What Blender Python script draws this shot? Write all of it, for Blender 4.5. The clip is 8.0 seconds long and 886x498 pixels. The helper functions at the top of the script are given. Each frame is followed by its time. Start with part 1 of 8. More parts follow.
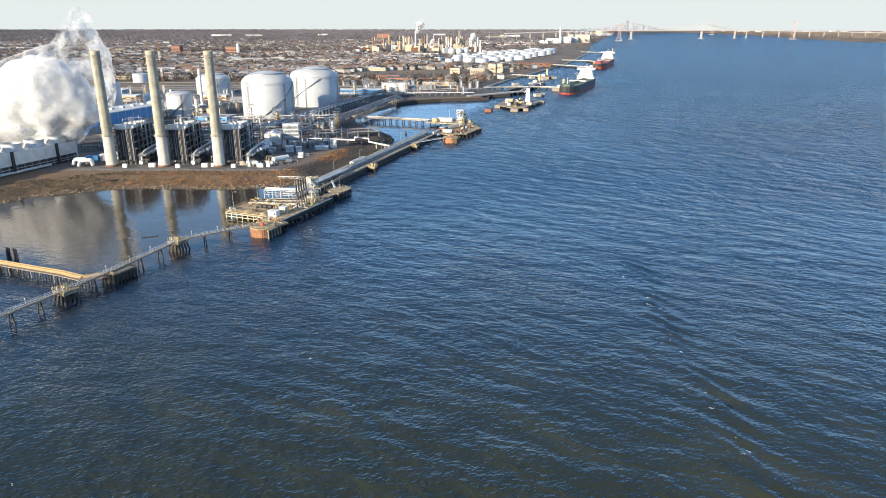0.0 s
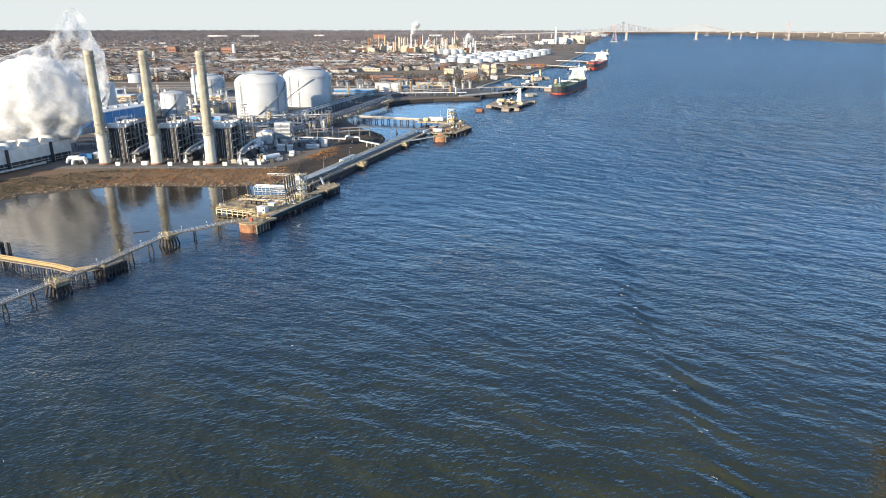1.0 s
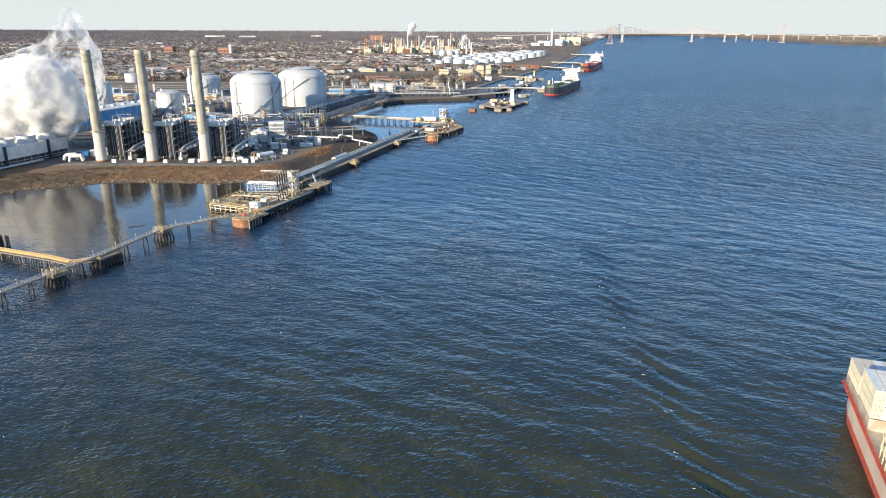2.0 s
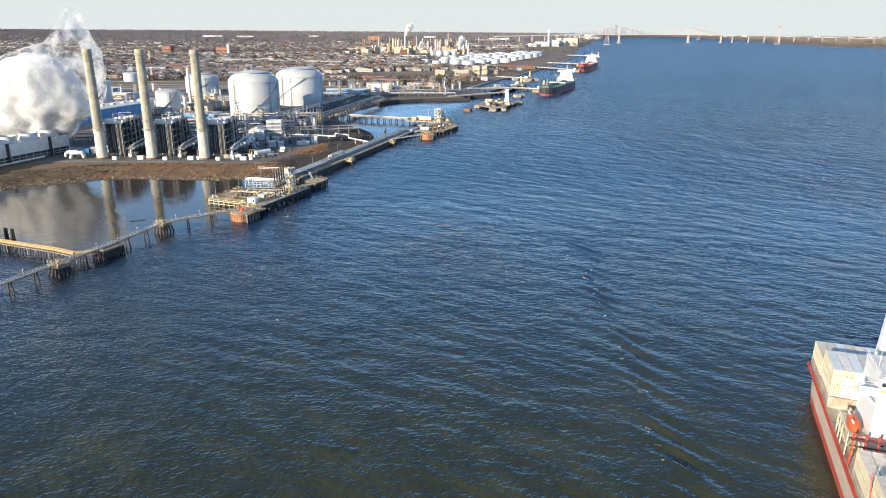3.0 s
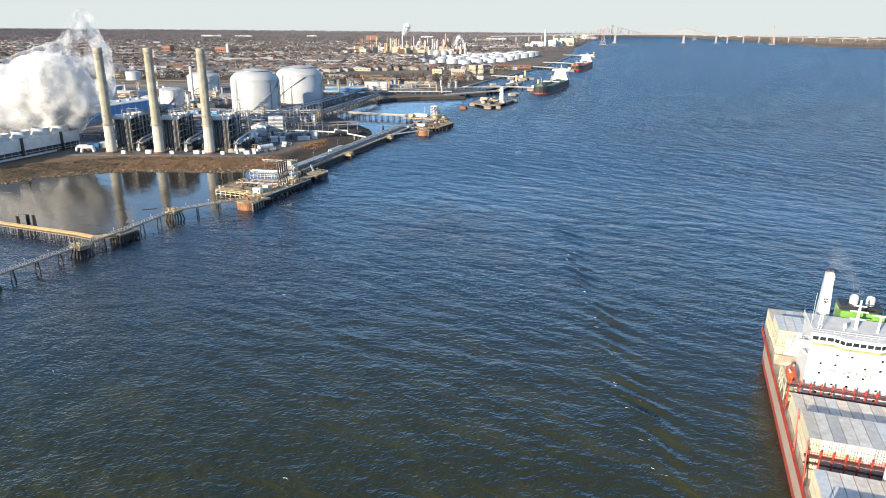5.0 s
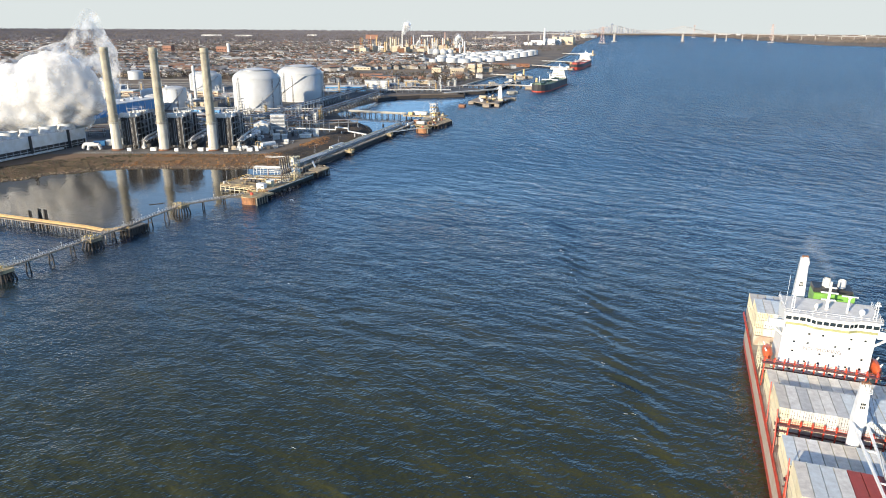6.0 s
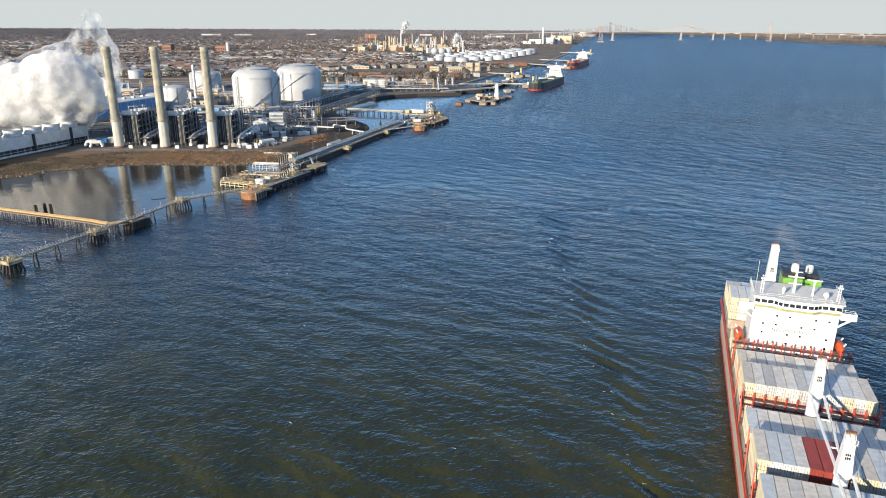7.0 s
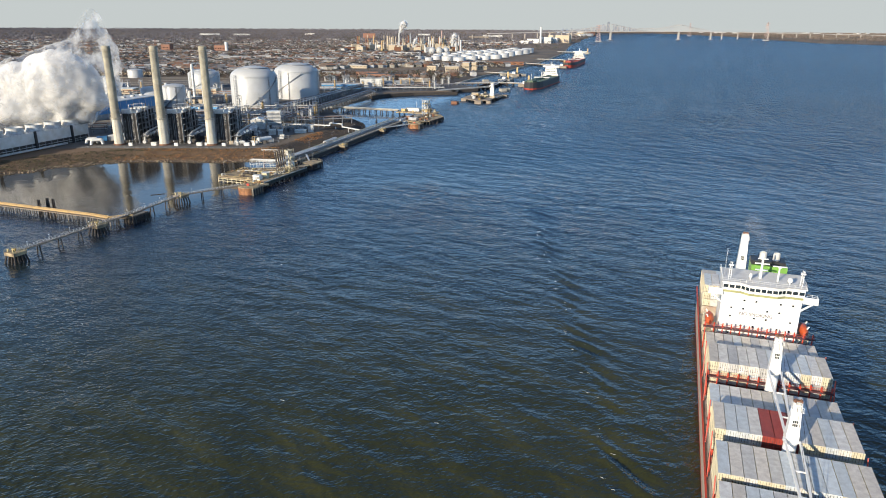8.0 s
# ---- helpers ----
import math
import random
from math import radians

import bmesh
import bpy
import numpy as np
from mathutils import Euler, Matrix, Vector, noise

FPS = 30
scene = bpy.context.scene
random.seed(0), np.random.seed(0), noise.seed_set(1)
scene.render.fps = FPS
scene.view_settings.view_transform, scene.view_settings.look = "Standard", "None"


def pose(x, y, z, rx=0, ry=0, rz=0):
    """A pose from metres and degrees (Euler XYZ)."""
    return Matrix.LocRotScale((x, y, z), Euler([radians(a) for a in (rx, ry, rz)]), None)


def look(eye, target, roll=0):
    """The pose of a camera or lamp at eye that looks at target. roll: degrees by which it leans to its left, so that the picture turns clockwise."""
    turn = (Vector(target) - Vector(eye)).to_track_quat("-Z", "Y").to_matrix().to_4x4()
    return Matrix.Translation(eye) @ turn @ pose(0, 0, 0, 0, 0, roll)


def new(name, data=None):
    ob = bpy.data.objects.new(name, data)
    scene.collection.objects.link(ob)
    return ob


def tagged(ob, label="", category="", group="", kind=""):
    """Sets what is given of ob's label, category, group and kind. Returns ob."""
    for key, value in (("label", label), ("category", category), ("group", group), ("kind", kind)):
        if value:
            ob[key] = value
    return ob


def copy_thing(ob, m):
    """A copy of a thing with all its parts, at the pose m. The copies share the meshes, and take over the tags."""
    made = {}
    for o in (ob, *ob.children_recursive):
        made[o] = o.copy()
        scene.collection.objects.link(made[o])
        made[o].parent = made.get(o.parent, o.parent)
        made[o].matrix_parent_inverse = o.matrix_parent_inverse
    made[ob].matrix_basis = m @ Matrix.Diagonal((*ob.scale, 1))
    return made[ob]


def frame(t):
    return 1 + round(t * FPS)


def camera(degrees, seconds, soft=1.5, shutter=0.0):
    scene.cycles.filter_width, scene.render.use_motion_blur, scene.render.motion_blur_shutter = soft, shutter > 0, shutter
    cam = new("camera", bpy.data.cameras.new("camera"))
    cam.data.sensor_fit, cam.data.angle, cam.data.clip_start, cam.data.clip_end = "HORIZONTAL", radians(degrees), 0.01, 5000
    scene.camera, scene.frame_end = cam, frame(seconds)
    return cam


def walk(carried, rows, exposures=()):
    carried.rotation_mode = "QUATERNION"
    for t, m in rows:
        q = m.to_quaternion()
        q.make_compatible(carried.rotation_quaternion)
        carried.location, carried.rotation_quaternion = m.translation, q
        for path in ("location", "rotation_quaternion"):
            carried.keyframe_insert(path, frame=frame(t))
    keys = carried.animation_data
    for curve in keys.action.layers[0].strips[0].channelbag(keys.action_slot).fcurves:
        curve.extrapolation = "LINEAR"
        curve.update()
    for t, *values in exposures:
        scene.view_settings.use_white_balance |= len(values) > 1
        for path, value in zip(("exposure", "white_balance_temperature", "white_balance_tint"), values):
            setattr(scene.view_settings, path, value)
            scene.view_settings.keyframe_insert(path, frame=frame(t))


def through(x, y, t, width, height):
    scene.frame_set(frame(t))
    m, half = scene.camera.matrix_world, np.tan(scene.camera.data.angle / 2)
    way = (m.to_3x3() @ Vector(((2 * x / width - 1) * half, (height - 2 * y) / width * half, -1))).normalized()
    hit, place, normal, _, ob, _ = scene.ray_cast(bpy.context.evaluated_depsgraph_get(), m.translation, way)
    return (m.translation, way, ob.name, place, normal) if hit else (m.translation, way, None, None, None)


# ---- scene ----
# ---------------------------------------------------------------- camera
cam = camera(66.4, 8.0, soft=1.0)
FLIGHT = [
    (0.0, -0.05, 0.33, 102.85, 0.190, -18.572, 0.086), (0.5, 3.46, -4.25, 102.73, 0.069, -18.538, 0.093),
    (1.0, 6.74, -8.92, 102.57, -0.035, -18.498, 0.106), (1.5, 9.56, -13.85, 102.41, -0.165, -18.446, 0.219),
    (3.0, 14.65, -30.74, 102.73, -0.517, -18.358, 0.516), (3.5, 15.53, -36.77, 102.82, -0.597, -18.356, 0.573),
    (4.0, 16.08, -42.76, 102.87, -0.662, -18.351, 0.602), (4.5, 16.39, -48.89, 102.85, -0.719, -18.350, 0.628),
    (6.0, 17.47, -67.37, 103.20, -0.689, -18.446, 0.440), (6.5, 18.92, -73.18, 103.30, -0.689, -18.485, 0.378),
    (7.0, 20.73, -78.92, 103.37, -0.707, -18.518, 0.363), (7.5, 22.84, -84.69, 103.49, -0.749, -18.523, 0.359),
    (8.0, 24.93, -90.51, 103.61, -0.784, -18.553, 0.356)]
walk(cam, [(t, pose(x, y, z) @ pose(0, 0, 0, 0, 0, yaw) @ pose(0, 0, 0, 90 + pitch) @ pose(0, 0, 0, 0, 0, roll))
           for t, x, y, z, yaw, pitch, roll in FLIGHT],
     exposures=[(0.0, 1.0, 6080, 10), (4.0, 0.94, 6080, 10), (6.5, 0.82, 6080, 10), (8.0, 0.5, 6080, 10)])

# ---------------------------------------------------------------- light
SUN_FROM = Vector((-0.67, -0.74, 0.0)).normalized()
SUN_ELEV = radians(16.5)
world = bpy.data.worlds.new("sky")
scene.world = world
world.use_nodes = True
wn, wl = world.node_tree.nodes, world.node_tree.links
sky = wn.new("ShaderNodeTexSky")
sky.sky_type, sky.sun_disc = "NISHITA", False
sky.sun_elevation, sky.sun_rotation = SUN_ELEV, math.atan2(SUN_FROM.x, SUN_FROM.y)
sky.air_density, sky.dust_density, sky.ozone_density = 1.0, 0.1, 5.0
coord, dip = wn.new("ShaderNodeTexCoord"), wn.new("ShaderNodeVectorMath")
dip.operation = "ADD"
dip.inputs[1].default_value = (0, 0, 0.025)       # the horizon's dip, seen from this height
wl.new(coord.outputs["Generated"], dip.inputs[0])
wl.new(dip.outputs[0], sky.inputs[0])
# pale winter haze low over the whole horizon
parts, fall, haze = wn.new("ShaderNodeSeparateXYZ"), wn.new("ShaderNodeMapRange"), wn.new("ShaderNodeMixRGB")
fall.interpolation_type = "SMOOTHSTEP"
fall.inputs[1].default_value, fall.inputs[2].default_value = 0.03, 0.07
fall.inputs[3].default_value, fall.inputs[4].default_value = 0.96, 0.0
haze.inputs[2].default_value = (3.3, 3.32, 3.0, 1)
deep, thin = wn.new("ShaderNodeHueSaturation"), wn.new("ShaderNodeMapRange")   # clear blue air below, a thin pale veil high overhead
deep.inputs["Value"].default_value = 1.0
thin.interpolation_type = "SMOOTHSTEP"
thin.inputs[1].default_value, thin.inputs[2].default_value, thin.inputs[3].default_value, thin.inputs[4].default_value = 0.35, 0.8, 1.1, 0.55
wl.new(parts.outputs["Z"], thin.inputs[0])
wl.new(thin.outputs[0], deep.inputs["Saturation"])
wl.new(coord.outputs["Generated"], parts.inputs[0])
wl.new(parts.outputs["Z"], fall.inputs[0])
wl.new(fall.outputs[0], haze.inputs[0])
wl.new(sky.outputs[0], deep.inputs["Color"])
low, pale = wn.new("ShaderNodeMapRange"), wn.new("ShaderNodeMixRGB")
low.interpolation_type = "SMOOTHSTEP"
low.inputs[1].default_value, low.inputs[2].default_value, low.inputs[3].default_value, low.inputs[4].default_value = 0.08, 0.45, 0.85, 0.0
pale.inputs[2].default_value = (3.3, 5.3, 7.4, 1)
wl.new(parts.outputs["Z"], low.inputs[0])
wl.new(low.outputs[0], pale.inputs[0])
wl.new(deep.outputs[0], pale.inputs[1])
wl.new(pale.outputs[0], haze.inputs[1])
wl.new(haze.outputs[0], wn["Background"].inputs[0])
wn["Background"].inputs[1].default_value = 0.125
sun = new("sun", bpy.data.lights.new("sun", "SUN"))
sun.data.energy, sun.data.angle, sun.data.color = 5.0, radians(0.53), (1.0, 0.84, 0.61)
sun.matrix_world = look(SUN_FROM * 100 + Vector((0, 0, 100 * math.tan(SUN_ELEV))), (0, 0, 0))

# ---------------------------------------------------------------- materials


def material(name, color, rough=0.8, metal=0.0, other=None, scale=0.4, fine=6.0, bump=0.15, vary=0.0, spread=0.35, spec=0.5):
    """A surface with stains (scale, per metre), grain (fine) and relief. other: the stains' colour. vary: shift from object to object."""
    m = bpy.data.materials.new(name)
    m.use_nodes = True
    n, l = m.node_tree.nodes, m.node_tree.links
    b = n["Principled BSDF"]
    b.inputs["Roughness"].default_value, b.inputs["Metallic"].default_value = rough, metal
    b.inputs["Specular IOR Level"].default_value = spec
    other = other or tuple(c * 0.62 for c in color)
    geo = n.new("ShaderNodeNewGeometry")
    big, small = n.new("ShaderNodeTexNoise"), n.new("ShaderNodeTexNoise")
    big.inputs["Scale"].default_value, big.inputs["Detail"].default_value = scale, 5
    small.inputs["Scale"].default_value, small.inputs["Detail"].default_value = fine, 3
    for t in (big, small):
        l.new(geo.outputs["Position"], t.inputs["Vector"])
    ramp = n.new("ShaderNodeMapRange")
    ramp.inputs[1].default_value, ramp.inputs[2].default_value = 0.5 - spread / 2, 0.5 + spread / 2
    l.new(big.outputs[0], ramp.inputs[0])
    mix = n.new("ShaderNodeMixRGB")
    mix.inputs[1].default_value, mix.inputs[2].default_value = (*color, 1), (*other, 1)
    l.new(ramp.outputs[0], mix.inputs[0])
    grain = n.new("ShaderNodeMixRGB")
    grain.blend_type, grain.inputs[0].default_value = "OVERLAY", 0.25
    l.new(mix.outputs[0], grain.inputs[1])
    l.new(small.outputs[0], grain.inputs[2])
    out = grain.outputs[0]
    if vary:
        info, hsv, amount = n.new("ShaderNodeObjectInfo"), n.new("ShaderNodeHueSaturation"), n.new("ShaderNodeMapRange")
        amount.inputs[3].default_value, amount.inputs[4].default_value = 1 - vary, 1 + vary
        l.new(info.outputs["Random"], amount.inputs[0])
        l.new(amount.outputs[0], hsv.inputs["Value"])
        l.new(out, hsv.inputs["Color"])
        out = hsv.outputs[0]
    l.new(out, b.inputs["Base Color"])
    if bump:
        bp = n.new("ShaderNodeBump")
        bp.inputs["Strength"].default_value, bp.inputs["Distance"].default_value = bump, 0.3
        l.new(small.outputs[0], bp.inputs["Height"])
        l.new(bp.outputs[0], b.inputs["Normal"])
    return m


CONCRETE = material("weathered_concrete", (0.42, 0.39, 0.33), 0.9, other=(0.27, 0.25, 0.21), scale=0.25)
STACK = material("stack_concrete", (0.44, 0.4, 0.3), 0.9, other=(0.28, 0.255, 0.195), scale=0.2, fine=3)
DARK_STEEL = material("dark_steel", (0.04, 0.04, 0.044), 0.6, 0.3, other=(0.062, 0.056, 0.05), scale=0.3)
GREY_STEEL = material("galvanised_steel", (0.36, 0.37, 0.38), 0.5, 0.5, scale=0.5)
PALE_STEEL = material("pale_painted_steel", (0.62, 0.63, 0.62), 0.5, other=(0.42, 0.4, 0.36), scale=0.5)
WHITE = material("white_paint", (0.72, 0.72, 0.7), 0.45, other=(0.6, 0.58, 0.52), scale=0.2)
TANK_WHITE = material("tank_white_paint", (0.48, 0.49, 0.49), 0.4, other=(0.42, 0.42, 0.41), scale=0.07, bump=0.03)
YELLOW = material("yellow_paint", (0.5, 0.36, 0.1), 0.6, other=(0.36, 0.26, 0.12), scale=0.6)
OCHRE = material("ochre_pipe_paint", (0.55, 0.37, 0.14), 0.55, other=(0.4, 0.27, 0.13), scale=0.4)
RUST = material("rusty_steel", (0.26, 0.12, 0.06), 0.85, other=(0.14, 0.07, 0.045), scale=0.5)
TIMBER = material("wet_dark_timber", (0.06, 0.05, 0.042), 0.85, other=(0.035, 0.03, 0.027), scale=0.8)
PALE_TIMBER = material("grey_timber", (0.3, 0.25, 0.19), 0.9, other=(0.2, 0.165, 0.13), scale=0.7)
RED_PAINT = material("red_oxide_paint", (0.55, 0.07, 0.035), 0.5, other=(0.4, 0.05, 0.03), scale=0.3)
ORANGE = material("orange_plastic", (0.62, 0.12, 0.035), 0.4)
GREEN = material("bright_green_paint", (0.19, 0.4, 0.065), 0.5)
BLACK = material("black_paint", (0.02, 0.02, 0.022), 0.5)
BLUE_CLAD = material("blue_cladding", (0.08, 0.27, 0.52), 0.5, other=(0.07, 0.22, 0.44))
BRICK_RED = material("red_brick", (0.3, 0.15, 0.1), 0.9, other=(0.22, 0.12, 0.085), vary=0.25)
GLASS = material("dark_window_glass", (0.02, 0.03, 0.035), 0.08, spec=0.8, bump=0)
ASPHALT = material("asphalt", (0.08, 0.077, 0.073), 0.95, other=(0.14, 0.125, 0.11), scale=0.08)

# ---------------------------------------------------------------- building helpers


class Solid:
    """Collects boxes, tubes and turned shapes into one mesh."""

    def __init__(self):
        self.v, self.f = [], []

    def add(self, verts, faces):
        k = len(self.v)
        self.v += [tuple(p) for p in verts]
        self.f += [tuple(i + k for i in face) for face in faces]
        return self

    def box(self, x0, x1, y0, y1, z0, z1):
        return self.add([(x, y, z) for z in (z0, z1) for y in (y0, y1) for x in (x0, x1)],
                        [(0, 2, 3, 1), (4, 5, 7, 6), (0, 1, 5, 4), (1, 3, 7, 5), (3, 2, 6, 7), (2, 0, 4, 6)])

    def at(self, x, y, z, sx, sy, sz, turn=0.0):
        """A box of that size standing on (x, y, z), turned by degrees."""
        c, s = math.cos(radians(turn)), math.sin(radians(turn))
        pts = [(x + c * a * sx / 2 - s * b * sy / 2, y + s * a * sx / 2 + c * b * sy / 2, z + h * sz)
               for h in (0, 1) for b in (-1, 1) for a in (-1, 1)]
        return self.add(pts, [(0, 2, 3, 1), (4, 5, 7, 6), (0, 1, 5, 4), (1, 3, 7, 5), (3, 2, 6, 7), (2, 0, 4, 6)])

    def tube(self, a, b, r, r2=None, n=8, caps=True):
        a, b = Vector(a), Vector(b)
        r2 = r if r2 is None else r2
        d = (b - a).normalized()
        u = d.orthogonal().normalized()
        w = d.cross(u)
        pts = []
        for p, q in ((a, r), (b, r2)):
            for i in range(n):
                g = 2 * math.pi * i / n
                pts.append(p + (u * math.cos(g) + w * math.sin(g)) * q)
        faces = [(i, (i + 1) % n, n + (i + 1) % n, n + i) for i in range(n)]
        if caps:
            faces += [tuple(reversed(range(n))), tuple(range(n, 2 * n))]
        return self.add(pts, faces)

    def beam(self, a, b, w, h):
        a, b = Vector(a), Vector(b)
        d = (b - a).normalized()
        side = d.cross(Vector((0, 0, 1)))
        side = side.normalized() if side.length > 1e-4 else Vector((1, 0, 0))
        up = side.cross(d).normalized()
        pts = [p + side * i * w / 2 + up * j * h / 2 for p in (a, b) for j in (-1, 1) for i in (-1, 1)]
        return self.add(pts, [(0, 1, 3, 2), (4, 6, 7, 5), (0, 4, 5, 1), (1, 5, 7, 3), (3, 7, 6, 2), (2, 6, 4, 0)])

    def turned(self, profile, cx=0.0, cy=0.0, n=24):
        """A shape turned about the upright axis through (cx, cy): rows of radius and height, from the bottom."""
        pts = [(cx + r * math.cos(2 * math.pi * i / n), cy + r * math.sin(2 * math.pi * i / n), z) for r, z in profile for i in range(n)]
        faces = [(k * n + i, k * n + (i + 1) % n, (k + 1) * n + (i + 1) % n, (k + 1) * n + i)
                 for k in range(len(profile) - 1) for i in range(n)]
        faces += [tuple(reversed(range(n))), tuple(range((len(profile) - 1) * n, len(profile) * n))]
        return self.add(pts, faces)

    def prism(self, outline, z0, z1):
        k = len(outline)
        pts = [(x, y, z0) for x, y in outline] + [(x, y, z1) for x, y in outline]
        return self.add(pts, [tuple(reversed(range(k))), tuple(range(k, 2 * k))] + [(i, (i + 1) % k, k + (i + 1) % k, k + i) for i in range(k)])

    def gable(self, sx, sy, z, rise, over=0.3):
        """A pitched roof over a body of sx by sy, with its ridge along y."""
        a, b = sx / 2 + over, sy / 2 + over
        pts = [(-a, -b, z), (0, -b, z + rise), (a, -b, z), (-a, b, z), (0, b, z + rise), (a, b, z)]
        return self.add(pts, [(0, 2, 1), (3, 4, 5), (0, 1, 4, 3), (1, 2, 5, 4), (0, 3, 5, 2)])

    def rail(self, a, b, h=1.1, step=2.0, r=0.04, bars=2):
        a, b = Vector(a), Vector(b)
        k = max(1, int((b - a).length / step))
        for i in range(k + 1):
            p = a.lerp(b, i / k)
            self.tube(p, p + Vector((0, 0, h)), r, n=4, caps=False)
        for j in range(bars):
            z = Vector((0, 0, h * (j + 1) / bars))
            self.tube(a + z, b + z, r, n=4, caps=False)
        return self

    def mesh(self, name, mat, smooth=False):
        me = bpy.data.meshes.new(name)
        me.from_pydata(self.v, [], self.f)
        me.materials.append(mat)
        if smooth:
            me.polygons.foreach_set("use_smooth", [True] * len(me.polygons))
            me.set_sharp_from_angle(angle=radians(35))
        return me


def part(name, solid, mat, parent, label="", smooth=False, kind=""):
    ob = new(name, solid.mesh(name, mat, smooth))
    ob.parent = parent
    return tagged(ob, label, kind=kind)


def thing(name, x, y, z, rz, label, category, group="", kind=""):
    ob = new(name)
    ob.empty_display_size = 0.5
    ob.matrix_basis = pose(x, y, z, 0, 0, rz)
    return tagged(ob, label, category, group, kind)


def single(name, solid, mat, label, category="", group="", kind="", smooth=False, place=(0, 0, 0), rz=0.0):
    ob = new(name, solid.mesh(name, mat, smooth))
    ob.matrix_basis = pose(*place, 0, 0, rz)
    return tagged(ob, label, category, group, kind)


# ---------------------------------------------------------------- water and land
EYE = np.array([12.0, -40.0, 103.0])


def far_place(x, y, z):
    """Beyond 2.5 km the distance is drawn in towards 4.8 km, along the line of sight, so that the horizon stays inside the view's reach."""
    x, y, z = np.asarray(x, float), np.asarray(y, float), np.asarray(z, float)
    d = np.hypot(x - EYE[0], y - EYE[1])
    z = z - 37 * np.clip((d - 2500) / 9000, 0, 1.3) ** 1.4        # the fall of the land towards the horizon
    near = 2500 + 2300 * (1 - np.exp(-(np.maximum(d, 2500) - 2500) / 2300))
    k = np.where(d > 2500, near / np.maximum(d, 1), 1.0)
    return EYE[0] + (x - EYE[0]) * k, EYE[1] + (y - EYE[1]) * k, EYE[2] + (z - EYE[2]) * k


def steps(lo, hi, fine, reach, grow):
    """Grid lines: even between lo and hi, then wider and wider out to reach on both sides."""
    mid = list(np.arange(lo, hi + fine, fine))
    up, s = [mid[-1]], fine
    while up[-1] < reach[1]:
        s *= grow
        up.append(up[-1] + s)
    down, s = [mid[0]], fine
    while down[-1] > reach[0]:
        s *= grow
        down.append(down[-1] - s)
    return np.array(down[:0:-1] + mid + up[1:])


SHORE = [(-9000, -900), (-2000, 60), (-700, 250), (-330, 352), (-263, 387), (-253, 404), (-239, 411), (-229, 418), (-211, 426), (-179, 428),
         (-141, 425), (-107, 433), (-90, 445), (-74, 470), (-61, 515), (-53, 545), (-49, 579), (-47, 599), (-47, 620), (-53, 646),
         (-79, 689), (-101, 746), (-100, 765), (-86, 814), (-64, 883), (-40, 915), (-6, 934), (58, 950), (60, 985), (92, 1000), (94, 1052),
         (60, 1075), (62, 1120), (89, 1199), (122, 1296), (192, 1472), (302, 1771), (516, 2559), (680, 3321), (896, 4140), (1197, 5326),
         (1996, 8408), (2300, 9500), (3200, 9500), (3050, 8400), (2915, 6844), (2401, 4600), (2380, 4100), (2449, 3679), (3100, 3000), (4500, 1500), (9000, -2000),
         (16000, -2000), (16000, 16000), (-16000, 16000), (-16000, -900)]


def shore_distance(x, y):
    """Metres from the shore line, positive on land."""
    best, inside = np.full(x.shape, 1e9), np.zeros(x.shape, bool)
    for (ax, ay), (bx, by) in zip(SHORE, SHORE[1:] + SHORE[:1]):
        dx, dy = bx - ax, by - ay
        k = np.clip(((x - ax) * dx + (y - ay) * dy) / (dx * dx + dy * dy), 0, 1)
        best = np.minimum(best, np.hypot(x - ax - k * dx, y - ay - k * dy))
        if dy:
            inside ^= ((ay > y) != (by > y)) & (x < (y - ay) / dy * dx + ax)
    return np.where(inside, best, -best)


def ripple(x, y, seed, length, spread, count, heading):
    """Waves round one heading: a sum of sines with lengths near the one given."""
    rng = np.random.default_rng(seed)
    total = np.zeros(x.shape)
    for _ in range(count):
        a = heading + rng.normal(0, spread)
        w = length * np.exp(rng.normal(0, 0.35))
        total += np.sin((x * math.cos(a) + y * math.sin(a)) * 2 * math.pi / w + rng.uniform(0, 6.28)) * w / length
    return total / math.sqrt(count)


def sheet(name, gx, gy, height, mat, smooth=True):
    x, y = np.meshgrid(gx, gy)
    z = height(x, y)
    px, py, pz = far_place(x, y, z)
    me = bpy.data.meshes.new(name)
    nx, ny = len(gx), len(gy)
    i = np.arange(nx * ny).reshape(ny, nx)
    quads = np.stack([i[:-1, :-1], i[:-1, 1:], i[1:, 1:], i[1:, :-1]], -1).reshape(-1, 4)
    me.vertices.add(nx * ny)
    me.vertices.foreach_set("co", np.stack([px, py, pz], -1).ravel())
    me.loops.add(quads.size)
    me.loops.foreach_set("vertex_index", quads.ravel())
    me.polygons.add(len(quads))
    me.polygons.foreach_set("loop_start", np.arange(0, quads.size, 4))
    me.polygons.foreach_set("use_smooth", np.full(len(quads), smooth))
    me.update(calc_edges=True)
    me.materials.append(mat)
    return new(name, me), x, y


def cove(x, y):
    """1 in the still cove between the bank, the walkway trestle and the ochre pipelines."""
    behind = np.clip((y - 262 - np.maximum(0, -158 - x) * 0.395) / 8 + 0.6, 0, 1)
    return behind * np.clip((-(x + 95) * 0.88 + (y - 329) * 0.47) / 25 + 0.4, 0, 1) * np.clip((450 - y) / 12, 0, 1) * np.clip((y - 150) / 60, 0, 1) * np.clip((-84 + (y - 336) * 0.1 - x) / 10, 0, 1)


